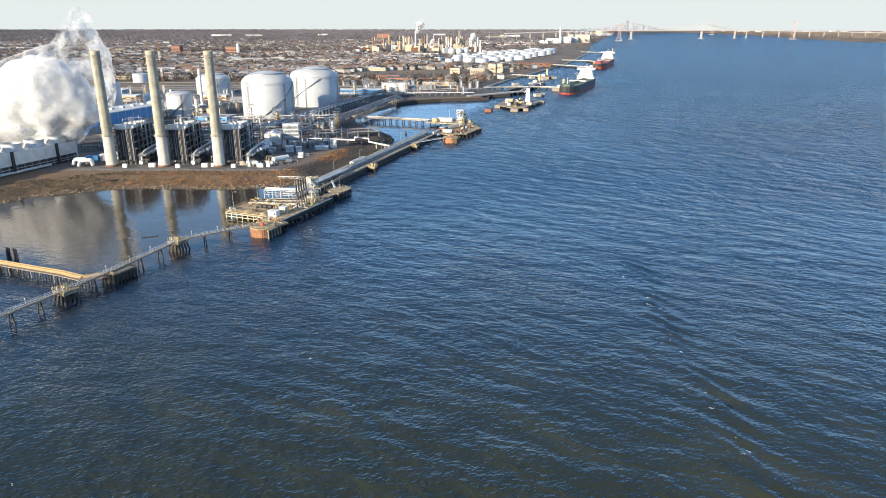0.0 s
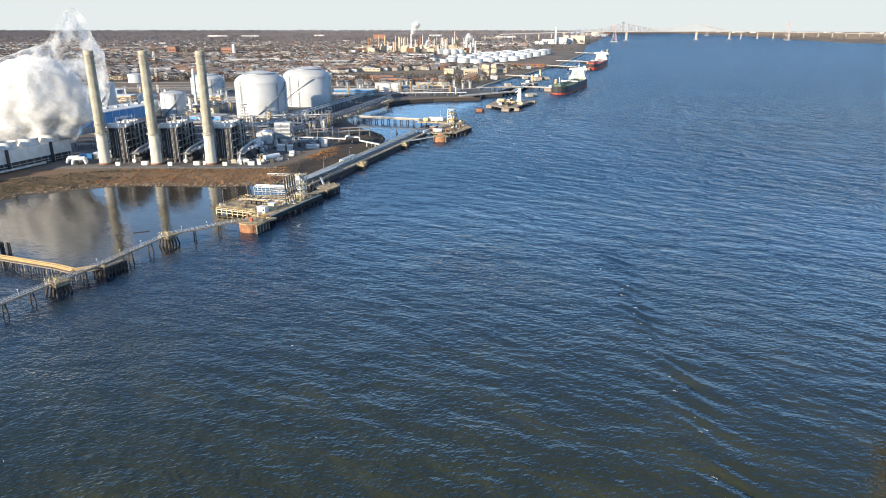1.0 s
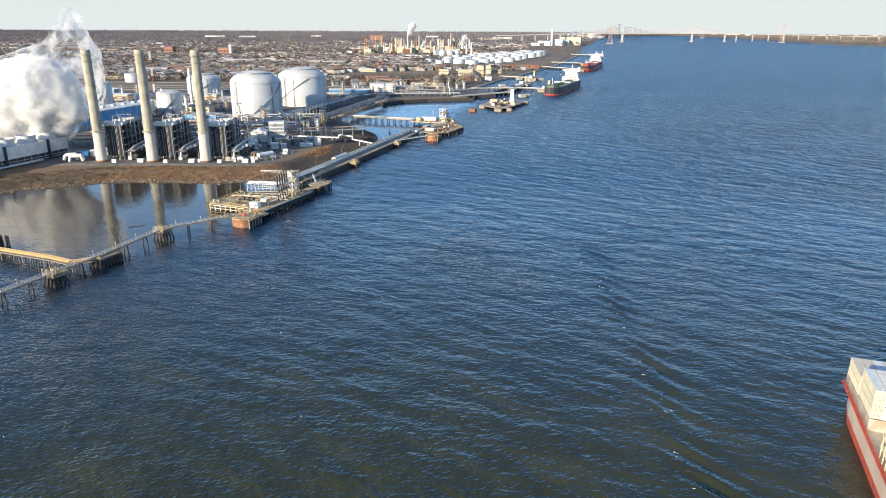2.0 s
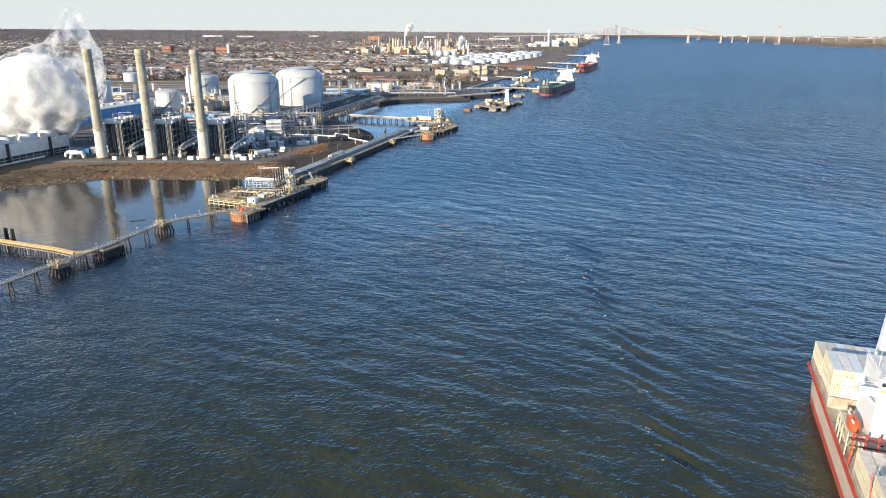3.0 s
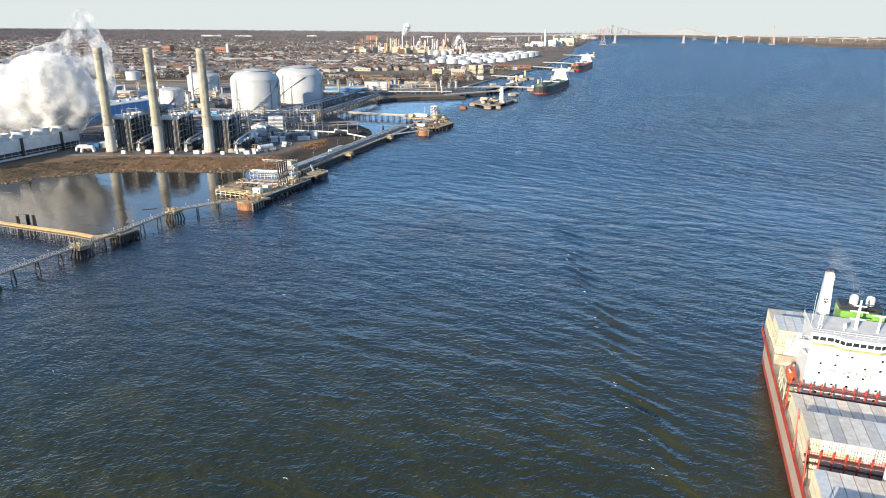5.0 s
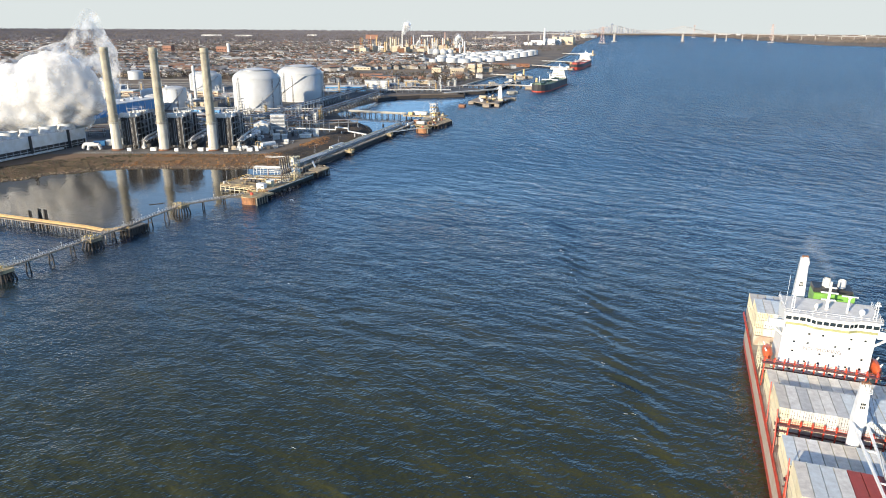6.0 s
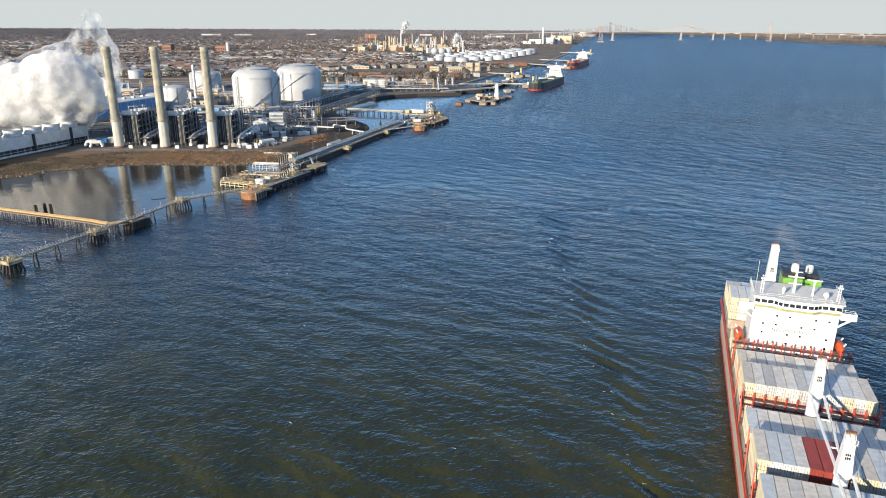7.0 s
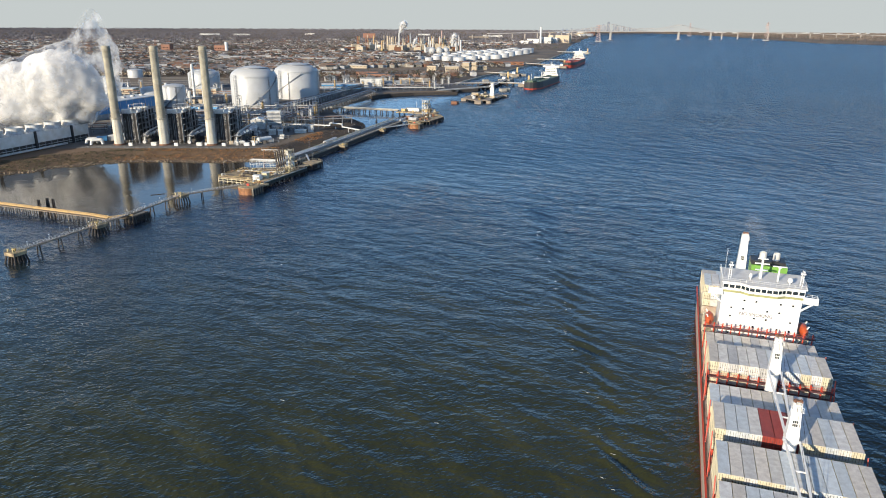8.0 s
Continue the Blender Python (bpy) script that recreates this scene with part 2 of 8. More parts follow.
def calm(x, y):
    """1 on the open river, towards 0 in the sheltered water behind the trestle and the berths."""
    back = np.clip((y - 596) / 16, 0, 1) * np.clip((950 - y) / 10, 0, 1) * np.clip((-30 + (y - 600) * 0.28 - x) / 22 + 0.5, 0, 1)
    lee = np.clip((-(x + 95) * 0.88 + (y - 329) * 0.47 + 120) / 120, 0, 1) * np.clip((520 - y) / 120, 0, 1) * (x < 20)
    return (1 - 0.88 * np.maximum(cove(x, y), back)) * (1 - 0.4 * lee)


def wave_height(x, y):
    sx, sy = np.gradient(x, axis=1), np.gradient(y, axis=0)
    cell = np.maximum(sx, sy)
    fade = np.clip((2.2 - cell) / 1.1, 0, 1) * np.clip((560 - np.hypot(x, y + 20)) / 300, 0, 1)
    h = 0.05 * ripple(x, y, 3, 4.4, 0.38, 22, radians(64)) + 0.07 * ripple(x, y, 5, 9.5, 0.3, 12, radians(58)) + 0.03 * ripple(x, y, 8, 3.2, 0.6, 16, radians(80))
    gust = 0.75 + 0.35 * ripple(x, y, 9, 90, 1.5, 6, 0.5)
    wake = np.zeros(x.shape)
    # the diverging wave that runs off the ship's bow
    for (ax, ay), (bx, by), amp in WAKE:
        dx, dy = bx - ax, by - ay
        ln = math.hypot(dx, dy)
        k = ((x - ax) * dx + (y - ay) * dy) / ln
        off = ((x - ax) * dy - (y - ay) * dx) / ln + 1.5 * np.sin(k / 14)
        # an echelon of short steep crests, each turned a little off the line of the wave
        for i in range(int(ln / 12)):
            c, turn_ = 12.0 * (i + 0.5) + 2.0 * math.sin(i * 2.3), -0.6 + 0.12 * math.sin(i * 1.7)
            u = (k - c) * math.cos(turn_) + off * math.sin(turn_)
            v = off * math.cos(turn_) - (k - c) * math.sin(turn_) + 0.02 * u * u / 4
            ridge = np.exp(-(v / 1.1) ** 2) - 0.7 * np.exp(-((v - 2.8) / 1.7) ** 2) + 0.45 * np.exp(-((v - 6.6) / 1.6) ** 2) - 0.25 * np.exp(-((v - 10.5) / 2.2) ** 2)
            wake += amp * (0.75 + 0.35 * math.sin(i * 1.3)) * ridge * np.exp(-(u / 8.5) ** 2)
    return (h * np.clip(gust, 0.3, 1.4) + wake) * fade * calm(x, y)


WAKE = [((70, 30), (84, 300), 0.62)]

WATER = bpy.data.materials.new("river_water")
WATER.use_nodes = True
n, l = WATER.node_tree.nodes, WATER.node_tree.links
b = n["Principled BSDF"]
b.inputs["Roughness"].default_value, b.inputs["IOR"].default_value = 0.06, 1.39
geo = n.new("ShaderNodeNewGeometry")
silt = n.new("ShaderNodeTexNoise")
silt.inputs["Scale"].default_value, silt.inputs["Detail"].default_value = 0.085, 5
drift = n.new("ShaderNodeMapping")
drift.vector_type = "TEXTURE"
drift.inputs["Rotation"].default_value, drift.inputs["Scale"].default_value = (0, 0, radians(-42)), (2.6, 1, 1)
l.new(geo.outputs["Position"], drift.inputs["Vector"])
l.new(drift.outputs[0], silt.inputs["Vector"])
tone = n.new("ShaderNodeMixRGB")
tone.inputs[1].default_value, tone.inputs[2].default_value = (0.027, 0.03, 0.0105, 1), (0.045, 0.045, 0.013, 1)
patch = n.new("ShaderNodeMapRange")
patch.inputs[1].default_value, patch.inputs[2].default_value = 0.46, 0.66
l.new(silt.outputs[0], patch.inputs[0])
l.new(patch.outputs[0], tone.inputs[0])
# reflected sky put into the base colour: olive near, blue up the river
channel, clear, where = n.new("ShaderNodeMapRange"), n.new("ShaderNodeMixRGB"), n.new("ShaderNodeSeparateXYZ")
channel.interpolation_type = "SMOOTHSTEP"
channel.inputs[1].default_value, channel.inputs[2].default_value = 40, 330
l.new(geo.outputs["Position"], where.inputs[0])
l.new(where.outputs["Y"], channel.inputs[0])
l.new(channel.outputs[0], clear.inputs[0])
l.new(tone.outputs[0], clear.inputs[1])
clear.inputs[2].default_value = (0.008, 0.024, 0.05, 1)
chop = n.new("ShaderNodeAttribute")
chop.attribute_name = "chop"
muddy = n.new("ShaderNodeMixRGB")                  # the still water behind the trestle is brown with mud
muddy.inputs[2].default_value = (0.05, 0.041, 0.028, 1)
still_ = n.new("ShaderNodeAttribute")
still_.attribute_name = "cove"
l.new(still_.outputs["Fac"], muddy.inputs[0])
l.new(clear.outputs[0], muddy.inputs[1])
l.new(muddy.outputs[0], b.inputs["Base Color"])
gust = n.new("ShaderNodeTexNoise")
gust.inputs["Scale"].default_value, gust.inputs["Detail"].default_value = 0.011, 3
l.new(geo.outputs["Position"], gust.inputs["Vector"])
lively = n.new("ShaderNodeMapRange")
lively.inputs[1].default_value, lively.inputs[2].default_value, lively.inputs[3].default_value, lively.inputs[4].default_value = 0.3, 0.7, 0.7, 1.25
l.new(gust.outputs[0], lively.inputs[0])
power = n.new("ShaderNodeMath")
power.operation = "MULTIPLY"
l.new(chop.outputs["Fac"], power.inputs[0])
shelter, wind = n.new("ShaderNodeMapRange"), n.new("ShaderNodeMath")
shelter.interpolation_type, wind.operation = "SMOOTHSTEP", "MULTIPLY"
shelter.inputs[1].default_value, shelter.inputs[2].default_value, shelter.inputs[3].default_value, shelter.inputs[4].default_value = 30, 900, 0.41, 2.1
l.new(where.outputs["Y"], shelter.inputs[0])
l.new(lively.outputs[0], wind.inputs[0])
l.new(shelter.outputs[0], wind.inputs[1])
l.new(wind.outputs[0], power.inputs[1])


def wave_field(offset):
    """The height of the wind waves beside each point: long crests, chop and ripples."""
    total = None
    for scale, stretch, turn, amount, detail, ridge in ((0.06, 1.8, -36, 1.9, 1, False), (0.13, 1.6, -28, 1.7, 1, False), (0.25, 1.5, -20, 0.75, 1, True), (0.5, 1.5, -8, 0.55, 1, False), (0.9, 1.6, 20, 0.45, 1, False), (1.7, 2.0, 34, 0.32, 1, False)):
        shift, place, tex = n.new("ShaderNodeVectorMath"), n.new("ShaderNodeMapping"), n.new("ShaderNodeTexNoise")
        shift.inputs[1].default_value = offset
        place.vector_type = "TEXTURE"
        place.inputs["Rotation"].default_value, place.inputs["Scale"].default_value = (0, 0, radians(turn)), (stretch, 1, 1)
        tex.inputs["Scale"].default_value, tex.inputs["Detail"].default_value, tex.inputs["Roughness"].default_value = scale, detail, 0.5
        l.new(geo.outputs["Position"], shift.inputs[0])
        l.new(shift.outputs[0], place.inputs["Vector"])
        l.new(place.outputs[0], tex.inputs["Vector"])
        value = tex.outputs[0]
        if ridge:
            mid, flat = n.new("ShaderNodeMath"), n.new("ShaderNodeMath")
            mid.operation, mid.inputs[1].default_value = "SUBTRACT", 0.5
            flat.operation = "ABSOLUTE"
            l.new(value, mid.inputs[0])
            l.new(mid.outputs[0], flat.inputs[0])
            value, amount = flat.outputs[0], -amount * 1.3
        size = n.new("ShaderNodeMath")
        size.operation, size.inputs[1].default_value = "MULTIPLY_ADD", amount
        l.new(value, size.inputs[0])
        if total is not None:
            l.new(total, size.inputs[2])
        else:
            size.inputs[2].default_value = 0
        total = size.outputs[0]
    return total


STEP = 0.12
here, east, north = wave_field((0, 0, 0)), wave_field((STEP, 0, 0)), wave_field((0, STEP, 0))
slope = n.new("ShaderNodeCombineXYZ")
for side, socket in ((east, "X"), (north, "Y")):
    less, rate = n.new("ShaderNodeMath"), n.new("ShaderNodeMath")
    less.operation, rate.operation, rate.inputs[1].default_value = "SUBTRACT", "DIVIDE", STEP
    l.new(here, less.inputs[0])
    l.new(side, less.inputs[1])
    l.new(less.outputs[0], rate.inputs[0])
    l.new(rate.outputs[0], slope.inputs[socket])
# up the river the normals are tilted down the river, to mirror higher sky
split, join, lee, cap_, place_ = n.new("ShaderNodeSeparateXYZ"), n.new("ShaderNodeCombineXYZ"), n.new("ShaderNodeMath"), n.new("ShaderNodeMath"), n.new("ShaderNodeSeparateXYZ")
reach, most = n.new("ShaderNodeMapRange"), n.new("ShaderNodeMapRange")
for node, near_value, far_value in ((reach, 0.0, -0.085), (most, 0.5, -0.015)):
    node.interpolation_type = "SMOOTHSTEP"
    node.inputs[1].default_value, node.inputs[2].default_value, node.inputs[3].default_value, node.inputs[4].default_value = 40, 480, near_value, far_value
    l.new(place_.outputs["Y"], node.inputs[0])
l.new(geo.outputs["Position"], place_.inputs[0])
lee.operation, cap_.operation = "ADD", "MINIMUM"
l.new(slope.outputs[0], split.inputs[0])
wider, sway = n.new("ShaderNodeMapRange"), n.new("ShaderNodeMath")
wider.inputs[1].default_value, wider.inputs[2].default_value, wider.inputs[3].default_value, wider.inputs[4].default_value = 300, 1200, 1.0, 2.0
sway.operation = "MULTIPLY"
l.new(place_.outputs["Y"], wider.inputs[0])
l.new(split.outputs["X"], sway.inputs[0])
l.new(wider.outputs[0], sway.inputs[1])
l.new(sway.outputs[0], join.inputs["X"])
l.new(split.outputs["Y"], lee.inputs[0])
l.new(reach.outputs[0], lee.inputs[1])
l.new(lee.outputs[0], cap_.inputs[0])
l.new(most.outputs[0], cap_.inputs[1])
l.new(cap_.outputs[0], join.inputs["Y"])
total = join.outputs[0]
scaled, lean, unit = n.new("ShaderNodeVectorMath"), n.new("ShaderNodeVectorMath"), n.new("ShaderNodeVectorMath")
scaled.operation, unit.operation = "SCALE", "NORMALIZE"
l.new(total, scaled.inputs[0])
l.new(power.outputs[0], scaled.inputs["Scale"])
l.new(geo.outputs["Normal"], lean.inputs[0])
l.new(scaled.outputs[0], lean.inputs[1])
l.new(lean.outputs[0], unit.inputs[0])
l.new(unit.outputs[0], b.inputs["Normal"])

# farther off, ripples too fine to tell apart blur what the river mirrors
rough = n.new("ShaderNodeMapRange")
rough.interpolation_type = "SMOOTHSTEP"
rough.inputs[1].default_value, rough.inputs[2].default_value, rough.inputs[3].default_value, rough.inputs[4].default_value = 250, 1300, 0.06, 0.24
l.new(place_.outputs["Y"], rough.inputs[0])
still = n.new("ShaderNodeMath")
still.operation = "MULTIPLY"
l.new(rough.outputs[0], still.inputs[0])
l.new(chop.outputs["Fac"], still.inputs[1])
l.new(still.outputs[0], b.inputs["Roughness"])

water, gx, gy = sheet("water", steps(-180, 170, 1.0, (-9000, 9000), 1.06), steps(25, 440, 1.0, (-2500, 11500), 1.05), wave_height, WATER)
tagged(water, "wind-rippled murky river water, blue in the distance", "river", kind="structure")
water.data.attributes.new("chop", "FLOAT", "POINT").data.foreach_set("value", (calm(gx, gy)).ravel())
water.data.attributes.new("cove", "FLOAT", "POINT").data.foreach_set("value", cove(gx, gy).ravel())

LAND = material("winter_ground", (0.18, 0.13, 0.08), 0.95, other=(0.1, 0.085, 0.07), scale=0.012, fine=0.5, bump=0.3)


def land_height(x, y):
    d = shore_distance(x, y)
    wide = np.where(x < -95, 9.0 + 25.0 * np.clip((456 - y) / 12, 0, 1), np.where((y > 445) & (y < 600), 28.0, 12.0))
    ramp = np.clip(d / wide, 0, 1)
    z = 4.3 * ramp ** 0.8 + 0.35 * ripple(x, y, 21, 14, 3, 8, 0) * np.clip(d / 6, 0, 1) * (d < wide * 0.95)
    z = np.where(d < 0, np.maximum(d * 0.25, -6), z)
    r = np.hypot(x - EYE[0], y - EYE[1])
    return z + np.clip((r - 2200) / 9000, 0, 1) * (5 + 6 * ripple(x, y, 33, 2600, 3, 8, 0)) * (d > 150)


GX, GY = steps(-330, 130, 4.0, (-12000, 12000), 1.06), steps(340, 1250, 4.0, (-1800, 11500), 1.055)
ground, _, _ = sheet("ground", GX, GY, land_height, LAND)
# dry tan growth on the bank before the works, dark mud on the point
soil_x, soil_y = np.meshgrid(GX, GY)
soil_d = shore_distance(soil_x, soil_y)
ground.data.attributes.new("dry_bank", "FLOAT", "POINT").data.foreach_set("value", (np.clip((466 - soil_y) / 6, 0, 1) * (soil_x < -100) * (soil_y > 300)).ravel())
ground.data.attributes.new("mud", "FLOAT", "POINT").data.foreach_set("value", np.maximum(np.clip((34 - soil_d) / 6, 0, 1) * (soil_x > -118) * (soil_x < -30) * (soil_y > 462) * (soil_y < 700), 0.8 * np.clip((5 - soil_d) / 4, 0, 1) * (soil_y < 470)).ravel())
ln_, ll_ = LAND.node_tree.nodes, LAND.node_tree.links
old = ln_["Principled BSDF"].inputs["Base Color"].links[0].from_socket
for attr, tint in (("dry_bank", (0.15, 0.095, 0.055, 1)), ("mud", (0.055, 0.045, 0.036, 1))):
    att, mix = ln_.new("ShaderNodeAttribute"), ln_.new("ShaderNodeMixRGB")
    att.attribute_name = attr
    mix.inputs[2].default_value = tint
    ll_.new(att.outputs["Fac"], mix.inputs[0])
    ll_.new(old, mix.inputs[1])
    old = mix.outputs[0]
ll_.new(old, ln_["Principled BSDF"].inputs["Base Color"])
tagged(ground, "flat brown winter river bank and coastal plain", "ground", kind="structure")

# ---------------------------------------------------------------- the container ship
SHIP = pose(113.06, 66.15, 0, 0, 0, 160.56)      # local y runs to the bow, local x to starboard
HULL_RED = material("hull_red_paint", (0.5, 0.085, 0.05), 0.45, other=(0.38, 0.07, 0.045), scale=0.15)
HULL_GREY = material("hull_upper_grey", (0.52, 0.43, 0.34), 0.5, other=(0.44, 0.33, 0.25), scale=0.2)
CREAM = material("cream_container_paint", (0.62, 0.57, 0.42), 0.5, other=(0.52, 0.46, 0.32), scale=0.5, vary=0.08, bump=0.05)
GREY_TOP = material("container_grey", (0.66, 0.64, 0.59), 0.55, other=(0.5, 0.47, 0.43), scale=0.8, vary=0.14, bump=0.05)
TOPS = [GREY_TOP, material("container_warm_grey", (0.64, 0.59, 0.51), 0.6, other=(0.49, 0.44, 0.38), scale=0.8, vary=0.12, bump=0.05),
        material("container_pale_blue", (0.58, 0.62, 0.63), 0.6, other=(0.47, 0.49, 0.49), scale=0.8, vary=0.12, bump=0.05),
        material("container_mid_grey", (0.48, 0.48, 0.47), 0.6, other=(0.37, 0.36, 0.35), scale=0.8, vary=0.15, bump=0.05)]
MAROON = material("dark_maroon_paint", (0.09, 0.03, 0.035), 0.6, other=(0.06, 0.025, 0.028), scale=0.4)
RED_BOX = material("red_container_paint", (0.3, 0.045, 0.03), 0.5, other=(0.22, 0.035, 0.025), scale=0.5, vary=0.15)
SHIP_WHITE = material("ship_white_paint", (0.74, 0.74, 0.72), 0.4, other=(0.75, 0.73, 0.68), scale=0.12)
DECK = material("ship_deck", (0.45, 0.41, 0.33), 0.8, other=(0.31, 0.22, 0.16), scale=0.3)

ship = thing("container_ship", 0, 0, 0, 0, "red and white geared container ship laden with pale containers, under way", "ship")
ship.matrix_basis = SHIP


def half_beam(y):
    if y > 70:
        return max(0.4, 16 * (1 - ((y - 70) / 42) ** 2))
    if y < -70:
        return 16 - 3.0 * ((-70 - y) / 15) ** 2
    return 16.0


def hull_band(zs, shrink=0.0):
    """The ship's side between the heights zs, as a closed strip round the outline."""
    ys = list(range(-85, 113, 6)) + [112]
    s = Solid()
    rows = []
    for z, inset in zs:
        ring = [(half_beam(y) - inset - shrink, y, z) for y in ys] + [(-(half_beam(y) - inset - shrink), y, z) for y in reversed(ys)]
        rows.append(ring)
    k = len(rows[0])
    for r in rows:
        s.v += r
    for j in range(len(rows) - 1):
        s.f += [(j * k + i, j * k + (i + 1) % k, (j + 1) * k + (i + 1) % k, (j + 1) * k + i) for i in range(k)]
    s.f.append(tuple(range((len(rows) - 1) * k, len(rows) * k)))
    s.f.append(tuple(reversed(range(k))))
    return s


hull = part("hull", hull_band([(-3, 1.2), (0, 0.25), (1.5, 0.05), (2.7, 0.0)]), HULL_RED, ship, "red painted hull side", smooth=True)
part("sheer_strake", hull_band([(2.71, 0.0), (6.9, 0.0)]), HULL_GREY, ship, "pale grey upper hull band")
part("deck", hull_band([(6.91, 0.5), (7.0, 0.5)]), DECK, ship, "rusty red and grey weather deck")
rail = Solid()
for side in (1, -1):
    rail.box(side * 15.9 - 0.12, side * 15.9 + 0.12, -84, 72, 6.9, 7.5)
part("bulwark", rail, RED_PAINT, ship, "red bulwark rail")
for side in (1, -1):
    s = Solid().rail((side * 15.85, -83, 7.5), (side * 15.85, 70, 7.5), 0.9, 3.0, 0.06)
    part("side_rail", s, RED_PAINT, ship, "red side railing")

# the rows of containers: aft end, fore end, tiers, height of the lowest floor
ROWS = [(-84.0, 2, 9.6), (-71.0, 3, 10.2), (-27.4, 2, 9.1), (-13.9, 3, 9.3), (5.6, 2, 9.1), (20.4, 3, 9.6), (37.6, 3, 9.8), (52.0, 3, 9.6), (66.0, 2, 9.6)]
for y0, tiers, z0 in ROWS:
    part("hatch_cover", Solid().box(-15.0, 15.0, y0 - 0.3, y0 + 12.5, 7.0, z0 - 0.05), DECK, ship, "rusty brown hatch coaming")


def make_container(name, side_mat, top_mat, label):
    ob = thing(name, 0, 0, 0, 0, label, "container", "containers on the ship")
    w, h, ln = 2.438, 2.6, 12.19
    body = Solid().box(-w / 2 + 0.04, w / 2 - 0.04, 0.05, ln - 0.05, 0.12, h - 0.05)
    for i in range(20):                                # corrugated sides
        y = 0.45 + i * 0.6
        for sx in (-1, 1):
            body.box(sx * (w / 2 - 0.04) - 0.03, sx * (w / 2 - 0.04) + 0.03, y, y + 0.3, 0.2, h - 0.15)
    for sx in (-1, 1):
        for y in (0.0, ln - 0.12):
            body.box(sx * w / 2 - 0.07 * (sx > 0), sx * w / 2 + 0.07 * (sx < 0), y, y + 0.12, 0, h)
    part("body", body, side_mat, ob)
    roof = Solid().box(-w / 2 + 0.06, w / 2 - 0.06, 0.06, ln - 0.06, h - 0.049, h - 0.02)
    part("roof", roof, top_mat, ob, "dull grey roof")
    for sx in (-1, 1):
        d = Solid().box(sx * 0.58 - 0.53, sx * 0.58 + 0.53, ln - 0.05, ln + 0.0, 0.2, h - 0.15)
        leaf = part("door", d, side_mat, ob)
        bars = Solid()
        for k in (-0.25, 0.25):
            bars.tube((sx * 0.58 + k, ln + 0.05, 0.15), (sx * 0.58 + k, ln + 0.05, h - 0.1), 0.035, n=5)
            bars.box(sx * 0.58 + k - 0.12, sx * 0.58 + k + 0.12, ln, ln + 0.08, 1.0, 1.12)
        bo = new("locking_gear", bars.mesh("locking_gear", DARK_STEEL))
        bo.parent = leaf
    return ob


boxes = [make_container("container", CREAM, GREY_TOP, "cream steel shipping container with a dull grey roof"),
         make_container("container", GREY_TOP, GREY_TOP, "grey steel shipping container with ribbed sides"),
         make_container("container", RED_BOX, RED_BOX, "dark red steel shipping container"),
         make_container("container", CREAM, TOPS[1], "cream steel shipping container with a warm grey roof"),
         make_container("container", TOPS[2], TOPS[2], "pale blue-grey steel shipping container"),
         make_container("container", TOPS[3], TOPS[3], "mid grey steel shipping container with ribbed sides"),
         make_container("container", CREAM, TOPS[2], "cream steel shipping container with a bluish roof")]
used = set()
plain_box = Solid().box(-1.2, 1.2, 0.02, 12.17, 0.02, 2.58).box(-1.1, 1.1, 12.17, 12.2, 0.2, 2.4).mesh("container", GREY_TOP)
rng = random.Random(4)
for r, (y0, tiers, z0) in enumerate(ROWS):
    for c in range(12):
        for tier in range(tiers):
            if r == 0 and tier == tiers - 1 and c in (3, 4):
                continue
            kind = rng.choice([0, 3, 3, 6]) if (c in (0, 11) or rng.random() < 0.55) else rng.choice([1, 4, 4, 5])
            if r == 5 and tier >= 1 and c in (7, 6, 5):
                kind = 2
            x = -13.75 + c * 2.5
            m = SHIP @ pose(x, y0, z0 + tier * 2.6)
            if tier < tiers - 2 and 0 < c < 11:        # buried in the stack
                low = new("container", plain_box)
                low.matrix_basis = m
                tagged(low, "grey steel shipping container deep in the stack", "container", "containers on the ship")
                continue
            if kind not in used:
                used.add(kind)
                boxes[kind].matrix_basis = m
            else:
                copy_thing(boxes[kind], m)

# lashing bridges between the rows
for y in (-31.6, -0.7, 18.9, 34.6, 50.8):
    tall = {-31.6: 14.5, -0.7: 13.4}.get(y, 11.6)
    part("lashing_walkway", Solid().box(-15.6, 15.6, y - 0.5, y + 0.5, tall - 0.4, tall).box(-15.6, 15.6, y - 0.15, y + 0.15, tall - 2.2, tall - 1.9), MAROON, ship, "dark maroon lashing walkway")
    s = Solid()
    for i in range(13):
        x = -15 + i * 2.5
        s.box(x - 0.16, x + 0.16, y - 0.2, y + 0.2, 7.0, tall + 1.4)
    s.rail((-15.4, y + 0.4, tall), (15.4, y + 0.4, tall), 1.1, 2.5, 0.05)
    part("lashing_bridge", s, RED_PAINT, ship, "red steel lashing bridge")
for side in (1, -1):                                   # tall cell guides and posts on the ship's sides
    for y in (-14.6, -1.0, 19.4, 33.4, 50.2):
        s = Solid().tube((side * 15.45, y + 3.5, 7.2), (side * 15.35, y, 17.0), 0.14, n=6)
        part("side_stay", s, RED_PAINT, ship)

